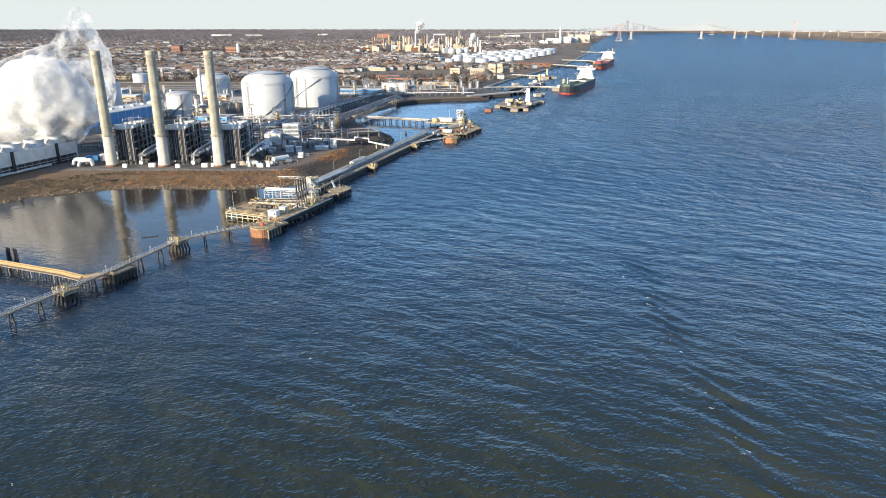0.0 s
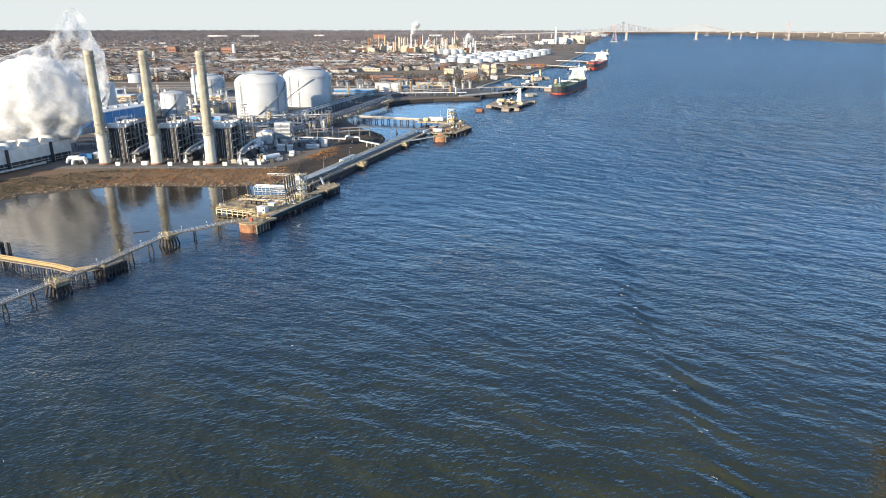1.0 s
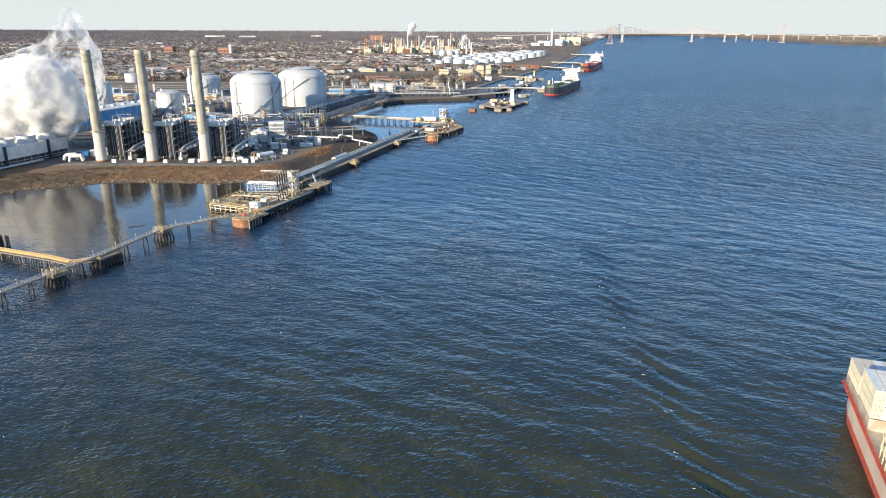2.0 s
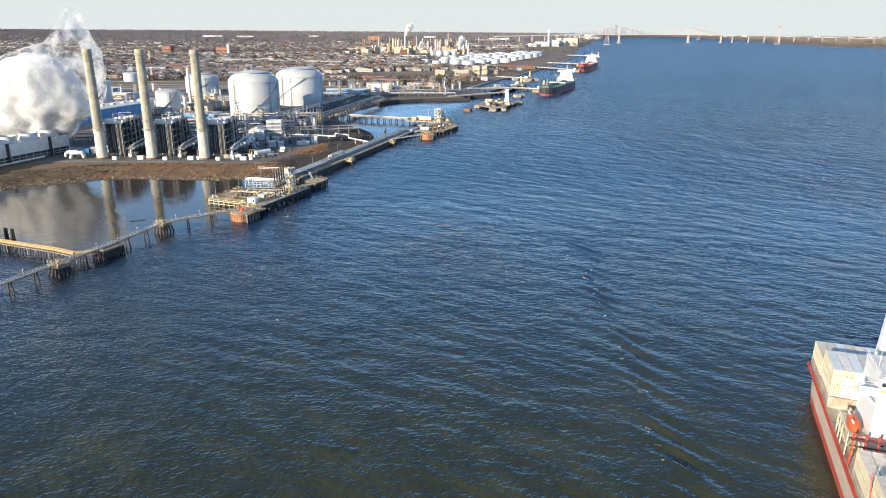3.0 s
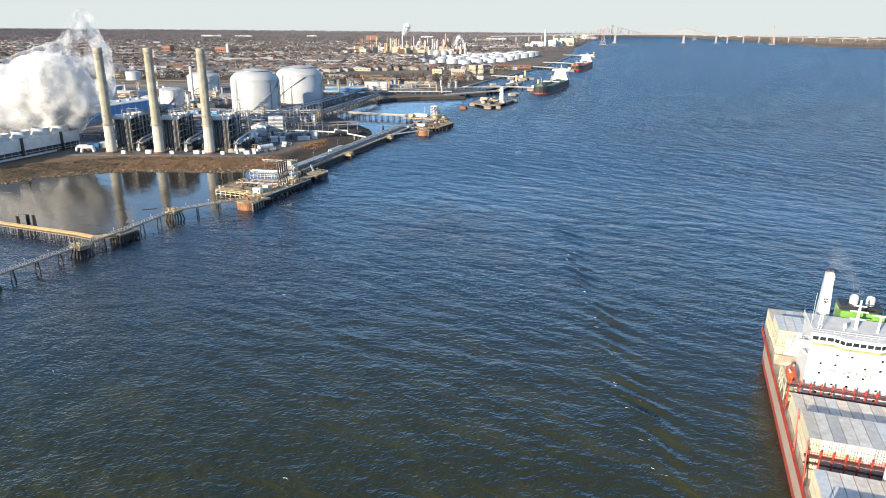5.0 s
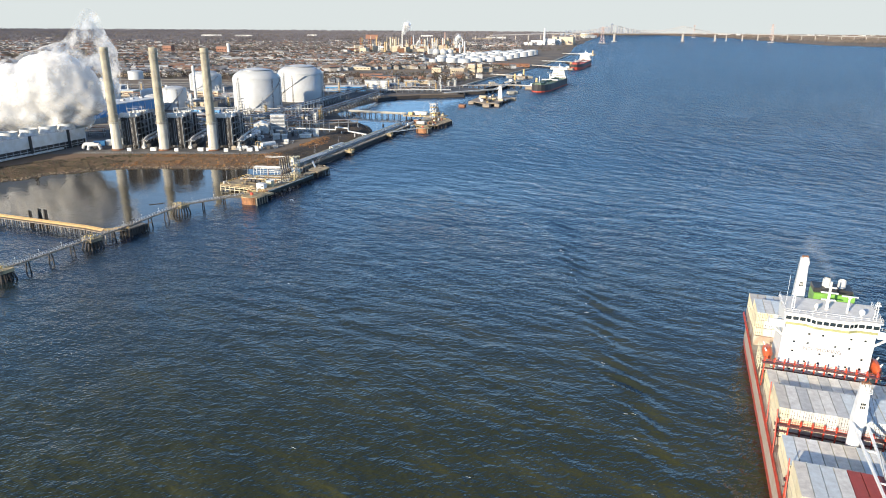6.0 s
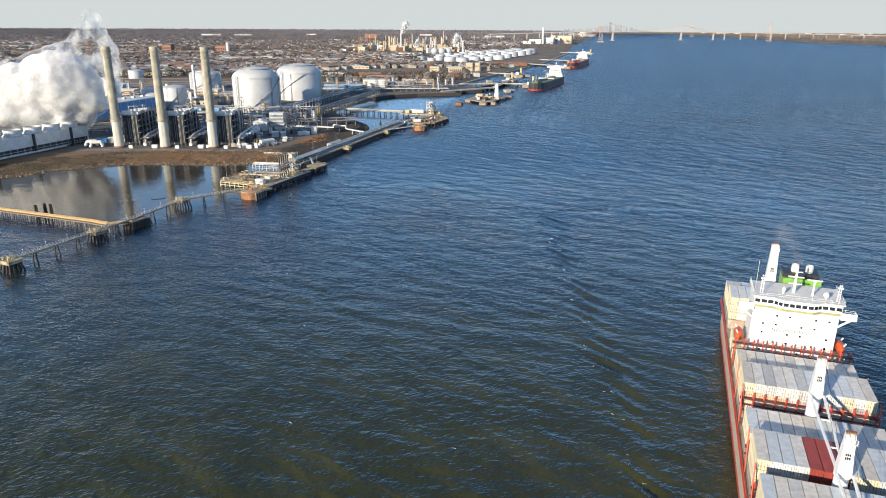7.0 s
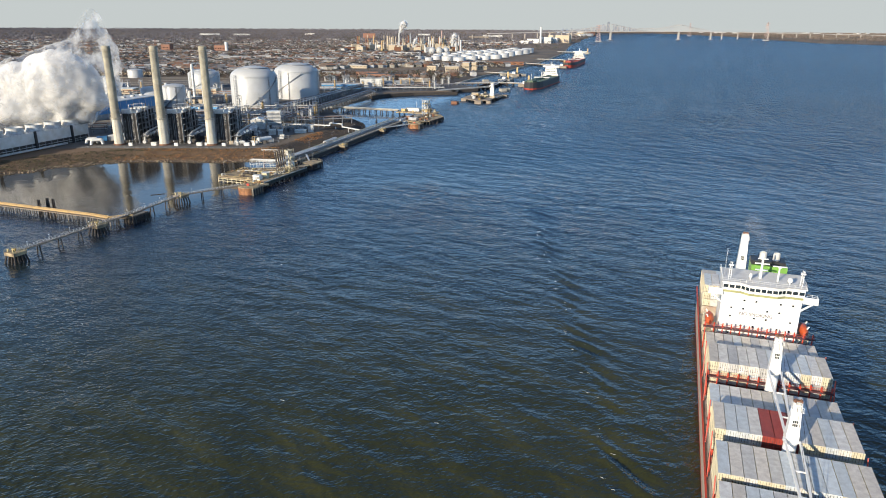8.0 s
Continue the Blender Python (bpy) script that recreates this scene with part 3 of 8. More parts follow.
# accommodation
house = part("deckhouse", Solid().box(-11.2, 11.2, -47, -35.2, 7.0, 25.3), SHIP_WHITE, ship, "white steel deckhouse block")
for z in (10.2, 13.0, 15.8, 18.6, 21.4):
    for x in (-9, -5.6, -2.2, 1.2, 4.6, 8):
        if (int(z * 10) + int(x * 10)) % 3:
            part("porthole", Solid().box(x - 0.28, x + 0.28, -35.21, -35.14, z + 1.2, z + 1.75), GLASS, house, "dark square porthole")
bridge = part("bridge", Solid().prism([(-11.4, -46.5), (11.4, -46.5), (11.4, -34.2), (6.2, -34.2), (4.0, -32.8), (-4.0, -32.8), (-6.2, -34.2), (-11.4, -34.2)], 25.3, 28.6),
              SHIP_WHITE, ship, "white navigation bridge")
front = [(-11.4, -34.2), (-6.2, -34.2), (-4.0, -32.8), (4.0, -32.8), (6.2, -34.2), (11.4, -34.2)]
for (ax, ay), (bx, by) in zip(front, front[1:]):
    k = max(1, round(math.hypot(bx - ax, by - ay) / 1.7))
    for i in range(k):
        u, v = (i + 0.1) / k, (i + 0.9) / k
        s = Solid().beam((ax + (bx - ax) * u, ay + (by - ay) * u + 0.03, 27.4), (ax + (bx - ax) * v, ay + (by - ay) * v + 0.03, 27.4), 0.1, 1.0)
        part("bridge_window", s, GLASS, bridge, "dark bridge window")
    s = Solid().beam((ax, ay + 0.02, 25.75), (bx, by + 0.02, 25.75), 0.08, 0.7)
    part("deck_stripe", s, material("stripe_ochre", (0.36, 0.36, 0.16), 0.6), bridge, "ochre green band below the windows")
ROOF_WHITE = material("pale_deck_paint", (0.7, 0.68, 0.64), 0.7, other=(0.58, 0.56, 0.52), scale=0.4)
part("bridge_roof", Solid().prism([(-11.9, -47), (11.9, -47), (11.9, -33.8), (6.4, -33.8), (4.2, -32.3), (-4.2, -32.3), (-6.4, -33.8), (-11.9, -33.8)], 28.6, 28.9),
     ROOF_WHITE, ship, "pale grey bridge roof")
s = Solid()
for a, c in (((-11.7, -33.9), (11.7, -33.9)), ((-11.7, -46.8), (-11.7, -33.9)), ((11.7, -46.8), (11.7, -33.9))):
    s.rail((*a, 28.9), (*c, 28.9), 1.1, 1.6, 0.04)
part("roof_rail", s, SHIP_WHITE, ship)
for side in (1, -1):
    wing = part("bridge_wing", Solid().prism([(side * 11.2, -37.6), (side * 15.3, -36.6), (side * 15.3, -34.0), (side * 11.2, -33.9)][::side], 24.4, 25.4), SHIP_WHITE, ship, "white bridge wing")
    s = Solid().box(side * 15.15 - 0.08, side * 15.15 + 0.08, -36.6, -34.0, 25.4, 26.5)
    s.box(min(side * 11.2, side * 15.2), max(side * 11.2, side * 15.2), -34.1, -33.95, 25.4, 26.5)
    s.rail((side * 11.5, -36.9, 25.4), (side * 15.1, -36.5, 25.4), 1.1, 1.2, 0.04)
    part("wing_screen", s, SHIP_WHITE, wing)
    s = Solid().beam((side * 11.2, -35.5, 21.6), (side * 14.6, -35.5, 24.4), 0.4, 0.5)
    part("wing_bracket", s, SHIP_WHITE, wing)
    # lifeboat with its davits
    s = Solid()
    prof = [(0.1, -3.8), (0.9, -3.2), (1.3, -1.5), (1.35, 0.6), (1.1, 2.3), (0.5, 3.4), (0.1, 3.8)]
    n_ring = 10
    for r, y in prof:
        s.v += [(side * 13.6 + r * math.cos(2 * math.pi * i / n_ring), -38.8 + y, 14.2 + 1.25 * r * math.sin(2 * math.pi * i / n_ring)) for i in range(n_ring)]
    s.f += [(k * n_ring + i, k * n_ring + (i + 1) % n_ring, (k + 1) * n_ring + (i + 1) % n_ring, (k + 1) * n_ring + i) for k in range(len(prof) - 1) for i in range(n_ring)]
    boat = part("lifeboat", s, ORANGE, ship, "orange enclosed lifeboat", smooth=True)
    s = Solid()
    for y in (-41, -36.8):
        s.beam((side * 12.0, y, 10), (side * 14.4, y, 15.8), 0.3, 0.35).beam((side * 14.4, y, 15.8), (side * 14.7, y, 16.2), 0.3, 0.3)
    part("davit", s, SHIP_WHITE, ship, "white lifeboat davit")
    # open cream steelwork beside the house: posts, landings and stairs to the boat deck
    for y in (-46.5, -44.0, -41.5, -36.4):
        part("boat_deck_post", Solid().box(side * 14.9 - 0.13, side * 14.9 + 0.13, y - 0.13, y + 0.13, 7.0, 12.4).box(side * 12.2 - 0.13, side * 12.2 + 0.13, y - 0.13, y + 0.13, 7.0, 12.4), CREAM, ship, "cream steel post")
    for z in (9.7, 12.3):
        part("boat_deck_landing", Solid().box(side * 13.5 - 1.6, side * 13.5 + 1.6, -46.8, -36.0, z, z + 0.14), CREAM, ship)
        part("boat_deck_rail", Solid().rail((side * 15.0, -46.8, z + 0.14), (side * 15.0, -36.0, z + 0.14), 1.1, 1.4, 0.05), CREAM, ship)
    part("boat_deck_stair", Solid().beam((side * 13.4, -46.0, 7.1), (side * 13.4, -42.4, 9.8), 0.9, 0.18).beam((side * 13.4, -41.0, 9.8), (side * 13.4, -44.6, 12.4), 0.9, 0.18), PALE_STEEL, ship)
    for k in range(5):
        part("deck_locker", Solid().box(side * (12.6 + 0.5 * (k % 3)) - 0.45, side * (12.6 + 0.5 * (k % 3)) + 0.45, -46 + k * 2.1, -45 + k * 2.1, 7.0, 8.2 + 0.35 * (k % 2)), (CREAM, YELLOW, RUST)[k % 3], ship)
# masts, radar, domes and the funnel
s = Solid().tube((0.6, -40, 28.9), (0.6, -40, 37.0), 0.45, 0.25, 8).box(-1.5, 2.7, -40.2, -39.8, 33.6, 33.9).box(-0.9, 2.1, -40.2, -39.8, 35.2, 35.45).box(-1.2, 2.4, -40.4, -39.6, 31.6, 31.8)
part("radar_mast", s, SHIP_WHITE, ship, "white radar mast")
s = Solid().tube((-4.2, -39, 28.9), (-4.2, -39, 33.4), 0.3, 0.22, 8).box(-6.2, -2.2, -39.2, -38.8, 33.5, 33.75).box(-4.6, -3.8, -39.4, -38.6, 33.2, 33.5)
part("radar_scanner", s, SHIP_WHITE, ship)
for x, h in ((9.6, 34.5), (-10.4, 34.0)):
    s = Solid()
    for dx in (-0.35, 0.35):
        s.tube((x + dx, -36.5, 28.9), (x + dx * 0.6, -36.5, h), 0.09, n=5)
    for z in np.arange(29.5, h, 0.8):
        s.box(x - 0.5, x + 0.5, -36.6, -36.4, z, z + 0.08)
    s.box(x - 0.7, x + 0.7, -36.8, -36.2, h - 1.2, h - 0.9)
    part("signal_mast", s, SHIP_WHITE, ship, "white lattice signal mast")
for x, y, r in ((-7.4, -37.5, 0.8), (3.6, -38.0, 0.5)):
    s = Solid().turned([(0.2, 28.9), (0.2, 29.5), (r * 0.8, 29.6), (r, 30.1), (r * 0.8, 30.7), (0.05, 31.0)], x, y, 12)
    part("satellite_dome", s, SHIP_WHITE, ship, smooth=True)
s = Solid().tube((10.9, -40, 28.9), (10.9, -40, 37.5), 0.05, 0.03, 5)
part("whip_aerial", s, SHIP_WHITE, ship)
funnel = part("funnel", Solid().prism([(-8.2, -56.5), (2.4, -56.5), (2.4, -49.5), (-8.2, -49.5)], 7, 29.9), GREEN, ship, "bright green funnel casing")
part("funnel_top", Solid().prism([(-7.6, -56.0), (2.5, -56.0), (2.5, -50.4), (-7.6, -50.4)], 29.9, 31.2), BLACK, funnel, "black sooty funnel top")
for x in (-3.5, 0.5):
    part("exhaust_pipe", Solid().turned([(1.1, 31.2), (1.1, 33.0), (1.0, 33.4), (0.9, 33.5), (0.85, 32.7)], x - 1.5, -53, 14), PALE_STEEL, funnel, "pale exhaust pipe", smooth=True)
part("casing", Solid().box(-9, 8.5, -58, -47, 7.0, 23.5), SHIP_WHITE, ship, "white engine casing")


def deck_crane(y, z_base, z_top, jib_to, wide=1.0):
    crane = thing("deck_crane", 0, 0, 0, 0, "white ship's deck crane with a lowered lattice jib", "crane", "deck cranes")
    crane.matrix_basis = SHIP @ pose(0.0, y, 0)
    part("pedestal", Solid().turned([(1.4, 7.0), (1.35, z_base), (1.6, z_base + 0.3), (1.6, z_base + 0.8)], 0, 0, 16), SHIP_WHITE, crane, smooth=True)
    s = Solid()
    w0, w1, d0, d1, z0 = 1.35 * wide, 0.85 * wide, 1.35 * wide, 0.7 * wide, z_base + 0.8
    s.add([(-w0, -d0, z0), (w0, -d0, z0), (w0, d0, z0), (-w0, d0, z0), (-w1, -d1 - 0.3, z_top), (w1, -d1 - 0.3, z_top), (w1, d1 - 0.2, z_top), (-w1, d1 - 0.2, z_top)],
          [(3, 2, 1, 0), (4, 5, 6, 7), (0, 1, 5, 4), (1, 2, 6, 5), (2, 3, 7, 6), (3, 0, 4, 7)])
    part("crane_house", s, SHIP_WHITE, crane, "white tapered crane house")
    zc = z0 + (z_top - z0) * 0.42
    for k in (-0.36, 0.0, 0.36):
        part("operator_window", Solid().box(k - 0.12, k + 0.12, 0.95 * wide, 1.15 * wide, zc, zc + 0.55).box(k - 0.12, k + 0.12, 0.9 * wide, 1.1 * wide, zc + 0.8, zc + 1.3), GLASS, crane)
    part("roof_cab", Solid().box(-0.7, 0.4, -0.6, 0.6, z_top - 0.3, z_top + 0.35).tube((0.7, 0.5, z_top - 1.6), (0.7, 0.5, z_top + 0.4), 0.07, n=5), PALE_STEEL, crane)
    s = Solid().tube((-0.5, 0, z_top), (-0.5, 0, z_top + 0.9), 0.12, n=6).tube((0.5, 0, z_top), (0.5, 0, z_top + 0.9), 0.12, n=6).box(-0.9, 0.9, -0.35, 0.35, z_top + 0.1, z_top + 0.6)
    part("sheave_head", s, RUST, crane, "rusty sheave head")
    s = Solid().rail((-1.2, 1.0, z_top - 1.6), (1.2, 1.0, z_top - 1.6), 1.0, 0.8, 0.05).box(-1.3, 1.3, 0.5, 1.1, z_top - 1.75, z_top - 1.6)
    part("platform", s, SHIP_WHITE, crane)
    if jib_to:
        tip = Vector(jib_to)
        s = Solid()
        for sx in (-1, 1):
            s.beam((sx * 1.5, 1.6, z0 + 0.6), (sx * 0.7, tip.y, tip.z), 0.42, 0.55)
        for k in range(1, 8):
            u = k / 8
            a = Vector((1.5, 1.6, z0 + 0.6)).lerp(Vector((0.7, tip.y, tip.z)), u)
            if k % 3 == 0:
                s.beam((-a.x, a.y, a.z), (a.x, a.y, a.z), 0.25, 0.3)
        jib = part("jib", s, SHIP_WHITE, crane, "white twin-girder jib")
        part("jib_head", Solid().box(-0.9, 0.9, tip.y - 0.5, tip.y + 0.9, tip.z - 0.4, tip.z + 0.6), RUST, jib, "rusty jib head")
        s = Solid()
        for sx in (-0.4, 0.4):
            s.tube((sx, 0, z_top + 0.5), (sx, tip.y, tip.z + 0.4), 0.04, n=4)
        part("hoist_wires", s, DARK_STEEL, crane)
    return crane


deck_crane(3.4, 18.6, 28.8, (0, 29.5, 18.9))
deck_crane(35.0, 18.5, 28.2, (0, 29.5, 18.9))
deck_crane(-60.5, 21.0, 36.8, None, 1.2).matrix_basis = SHIP @ pose(4.3, -60.5, 0)
# lettering on the front of the deckhouse
curve = bpy.data.curves.new("sign", "FONT")
curve.body, curve.size, curve.align_x, curve.extrude = "NO SMOKING", 1.5, "CENTER", 0.02
lettering = new("lettering", curve)
bpy.context.view_layer.update()
sign = new("sign", bpy.data.meshes.new_from_object(lettering))
bpy.data.objects.remove(lettering)
sign.matrix_basis = pose(0.8, -35.12, 18.0, 90, 0, 180)
sign.parent = house
sign.data.materials.clear()
sign.data.materials.append(material("sign_grey", (0.14, 0.12, 0.125), 0.6))

# ---------------------------------------------------------------- power plant on the shore
ZG = 4.3
s = Solid().prism([(-420, 470), (-330, 452), (-262, 462), (-150, 464), (-122, 464), (-115, 472), (-110, 520), (-102, 552), (-94, 590), (-130, 600), (-420, 620)], ZG - 0.5, ZG + 0.06)
single("yard", s, ASPHALT, "dark asphalt yard of the power plant", "yard", kind="structure")

DARK_YARD = material("dark_oily_asphalt", (0.06, 0.06, 0.062), 0.9, other=(0.11, 0.1, 0.09), scale=0.05)
s = Solid().prism([(-430, 601), (-132, 601), (-118, 740), (-104, 820), (-80, 897), (-50, 930), (-8, 948), (50, 964), (50, 988), (82, 1006), (80, 1046), (50, 1078), (-430, 1116)], ZG - 0.5, ZG + 0.05)
single("works_yard", s, DARK_YARD, "dark oily asphalt yard among the tanks and pipe racks", "yard", kind="structure")

PALE_SHAFT = material("pale_shaft_concrete", (0.62, 0.58, 0.48), 0.85, other=(0.52, 0.48, 0.39), scale=0.15, fine=3)


def stack(x, y):
    ob = thing("chimney_stack", x, y, ZG, 0, "tall pale concrete power plant chimney with ring platforms", "chimney", "power plant chimneys")
    part("shaft_base", Solid().turned([(3.95, 0), (3.75, 10), (3.55, 22.5)], n=28), PALE_SHAFT, ob, "clean pale lower shaft", smooth=True)
    prof, z = [], 22.0
    while z < 78:
        r = 3.5 - 0.45 * (z - 22) / 56
        prof += [(r, z), (r, z + 2.1), (r - 0.1, z + 2.15), (r - 0.1, z + 2.35)]
        z += 2.4
    part("shaft", Solid().turned(prof + [(3.3, 78.0), (3.3, 78.6), (2.7, 78.6), (2.7, 77)], n=28), STACK, ob, "weathered grey-green upper shaft with form lines", smooth=True)
    part("plinth", Solid().turned([(4.7, -0.5), (4.7, 1.0), (3.95, 1.2)], n=24), RUST, ob, "rust-red plinth")
    for z, w in ((21.5, 1.1), (28.0, 0.5), (70.5, 0.6), (75.5, 0.9)):
        q = 3.5 - 0.45 * (z - 22) / 56
        s = Solid().turned([(q - 0.1, z), (q + w, z + 0.1), (q + w, z + 0.35), (q - 0.1, z + 0.4)], n=24)
        for i in range(20):
            g = 2 * math.pi * i / 20
            s.tube(((q - 0.05 + w) * math.cos(g), (q - 0.05 + w) * math.sin(g), z), ((q - 0.05 + w) * math.cos(g), (q - 0.05 + w) * math.sin(g), z + 1.2), 0.05, n=4)
        s.turned([(q - 0.08 + w, z + 1.15), (q + 0.02 + w, z + 1.15), (q + 0.02 + w, z + 1.25), (q - 0.08 + w, z + 1.25)], n=24)
        part("ring_platform", s, CONCRETE, ob)
    s = Solid()
    for dx in (-0.3, 0.3):
        s.tube((dx, -4.2, 0), (dx, -3.4, 76), 0.05, n=4)
    part("ladder", s, GREY_STEEL, ob)
    return ob


def boiler_house():
    """A heat recovery boiler: dark ribbed casing, steel frame, drums and silencers on top, ducts and pipes at its foot."""
    ob = thing("recovery_boiler", 0, 0, ZG, 0, "dark ribbed steel heat recovery boiler with pale roof drums", "boiler", "recovery boilers")
    part("casing", Solid().box(-6, 6, 0, 34, 3, 25), DARK_STEEL, ob)
    for i in range(18):
        y = 0.4 + i * 1.95
        for sx in (-1, 1):
            part("rib", Solid().box(sx * 6.25 - 0.25, sx * 6.25 + 0.25, y, y + 0.35, 0, 26), GREY_STEEL if i % 4 == 0 else DARK_STEEL, ob)
    # front face towards the river: thin pale ribs, frames and a caged ladder on dark casing
    for i in range(7):
        part("front_rib", Solid().box(-5.9 + i * 1.9, -5.62 + i * 1.9, -0.45, 0.0, 0, 25.5), (GREY_STEEL, DARK_STEEL, DARK_STEEL)[i % 3], ob)
    for k in range(4):
        part("front_girt", Solid().box(-6.2, 6.2, -0.3, -0.05, 5.5 + k * 5.4, 5.75 + k * 5.4), DARK_STEEL, ob)
    part("front_ladder", Solid().box(2.2, 2.3, -1.0, -0.9, 0, 25).box(3.0, 3.1, -1.0, -0.9, 0, 25).box(-4.2, -4.1, -1.0, -0.9, 3, 22).box(-3.4, -3.3, -1.0, -0.9, 3, 22), PALE_STEEL, ob)
    part("front_header", Solid().tube((-5, -1.3, 9), (-5, -1.3, 24), 0.3, n=7).tube((-1, -1.3, 6), (-1, -1.3, 23), 0.22, n=7), GREY_STEEL, ob)
    s = Solid()
    for z in (6, 11, 16, 21, 26):
        for sx in (-1, 1):
            s.box(sx * 7.2 - 0.7, sx * 7.2 + 0.7, 0, 34, z, z + 0.15)
            s.rail((sx * 7.8, 0, z), (sx * 7.8, 34, z), 1.1, 2.5, 0.05)
    part("walkway", s, GREY_STEEL, ob)
    part("inlet_duct", Solid().add([(-6, 34, 3), (6, 34, 3), (6, 34, 25), (-6, 34, 25), (-3.5, 48, 3), (3.5, 48, 3), (3.5, 48, 11), (-3.5, 48, 11)],
                                   [(0, 1, 5, 4), (1, 2, 6, 5), (2, 3, 7, 6), (3, 0, 4, 7), (4, 5, 6, 7), (0, 3, 2, 1)]), DARK_STEEL, ob)
    for y in (5, 14, 23):
        s = Solid().tube((-4.6, y, 27.2), (4.6, y, 27.2), 1.1, n=12)
        part("steam_drum", s, PALE_STEEL, ob, smooth=True)
    for x, y, w, d, h in ((-2.0, 2.2, 8, 4, 3.4), (3.5, 8, 5, 9, 2.2), (2.5, 28, 4, 4, 3.0)):
        part("roof_cabin", Solid().box(x - w / 2, x + w / 2, y - d / 2, y + d / 2, 25, 25 + h), WHITE, ob, "white roof cabin")
    for i in range(12):
        x, y = -5 + i % 6 * 2, 6 + (i * 7 % 12) * 2.2
        part("vent_pipe", Solid().tube((x, y, 25), (x, y, 29 + i * 5 % 4), 0.2, n=6).box(x - 0.45, x + 0.45, y - 0.45, y + 0.45, 27, 28.2), GREY_STEEL if i % 2 else DARK_STEEL, ob)
    part("roof_rail", Solid().rail((-6, 0.2, 25), (6, 0.2, 25), 1.1, 1.5, 0.05).rail((6, 0.2, 25), (6, 34, 25), 1.1, 2, 0.05), GREY_STEEL, ob)
    part("roof_frame", Solid().box(-5, -4.8, 12, 12.2, 25, 31).box(4.8, 5, 12, 12.2, 25, 31).box(-5, 5, 12, 12.2, 30.8, 31).box(-5, -4.8, 22, 22.2, 25, 31).box(4.8, 5, 22, 22.2, 25, 31).box(-5, 5, 22, 22.2, 30.8, 31), GREY_STEEL, ob)
    # stair tower with bracing on the river side
    s = Solid()
    for x in (6.9, 10.2):
        for y in (8, 13):
            s.box(x - 0.15, x + 0.15, y - 0.15, y + 0.15, 0, 28)
    for k in range(7):
        s.box(6.9, 10.2, 8, 13, 4 * k + 0.0, 4 * k + 0.15)
        s.beam((8.6, 8 if k % 2 else 13, 4 * k), (8.6, 13 if k % 2 else 8, 4 * k + 4), 0.9, 0.15)
    part("stair_tower", s, GREY_STEEL, ob)
    part("vessel", Solid().tube((11, -3.0, 1.9), (11, 0.5, 1.9), 1.5, n=14), PALE_STEEL, ob, smooth=True)
    s = Solid()
    pts = [(11, -1, 2), (11, 0, 7.5), (12, 6, 9.5), (13.5, 22, 11.0), (14.5, 44, 11.5)]
    for a, c in zip(pts, pts[1:]):
        s.tube(a, c, 0.8, n=10)
    part("bypass_pipe", s, PALE_STEEL, ob, "pale lagged steam pipe", smooth=True)
    for x, y, w, h in ((3.0, -11, 3, 2.4), (21.5, -9, 4.2, 2.6), (27, -8, 2.4, 2.2)):
        part("pump_cabin", Solid().box(x - w / 2, x + w / 2, y - w / 3, y + w / 3, 0, h).box(x - w / 2 - 0.1, x + w / 2 + 0.1, y - w / 3 - 0.1, y + w / 3 + 0.1, h, h + 0.12), WHITE, ob)
    part("valve_frame", Solid().box(25, 25.2, -4, -3.8, 0, 7).box(29, 29.2, -4, -3.8, 0, 7).box(25, 29.2, -4, -3.8, 3.4, 3.6).box(25, 29.2, -4, -3.8, 6.8, 7).tube((27, -4.5, 0), (27, -4.5, 6), 0.4, n=8), OCHRE, ob, "ochre valve frame")
    for k in range(5):
        y = -2 + k * 7.5
        part("pipe_frame", Solid().box(9.3, 9.6, y, y + 0.3, 0, 9).box(15.3, 15.6, y, y + 0.3, 0, 7).box(9.3, 15.6, y, y + 0.3, 6.4, 6.8), DARK_STEEL, ob, "dark steel frame")
    for k in range(5):
        part("side_pipe", Solid().tube((10.2 + k * 1.1, -2, 7.2), (10.2 + k * 1.1, 30, 7.2), 0.3, n=7), GREY_STEEL if k % 2 else PALE_STEEL, ob)
    part("boiler_feed_skid", Solid().box(9.5, 15, 4, 20, 0, 3.4), DARK_STEEL, ob)
    for k in range(9):
        part("lattice_brace", Solid().beam((9.4, -2 + k * 3.5, 0.5), (9.4, 1.5 + k * 3.5, 8.8), 0.16, 0.16), GREY_STEEL, ob)
    part("tall_riser", Solid().tube((7.4, 20, 0), (7.4, 20, 27), 0.45, n=8).tube((7.4, 27, 0), (7.4, 27, 27), 0.35, n=8), PALE_STEEL, ob)
    return ob


first_boiler = None
for x, y in ((-239, 479), (-201.4, 479), (-162, 479.3)):
    stack(x, y)
    if first_boiler is None:
        first_boiler = boiler_house()
        first_boiler.matrix_basis = pose(x + 8.5, y + 6, ZG)
    else:
        copy_thing(first_boiler, pose(x + 8.5, y + 6, ZG))


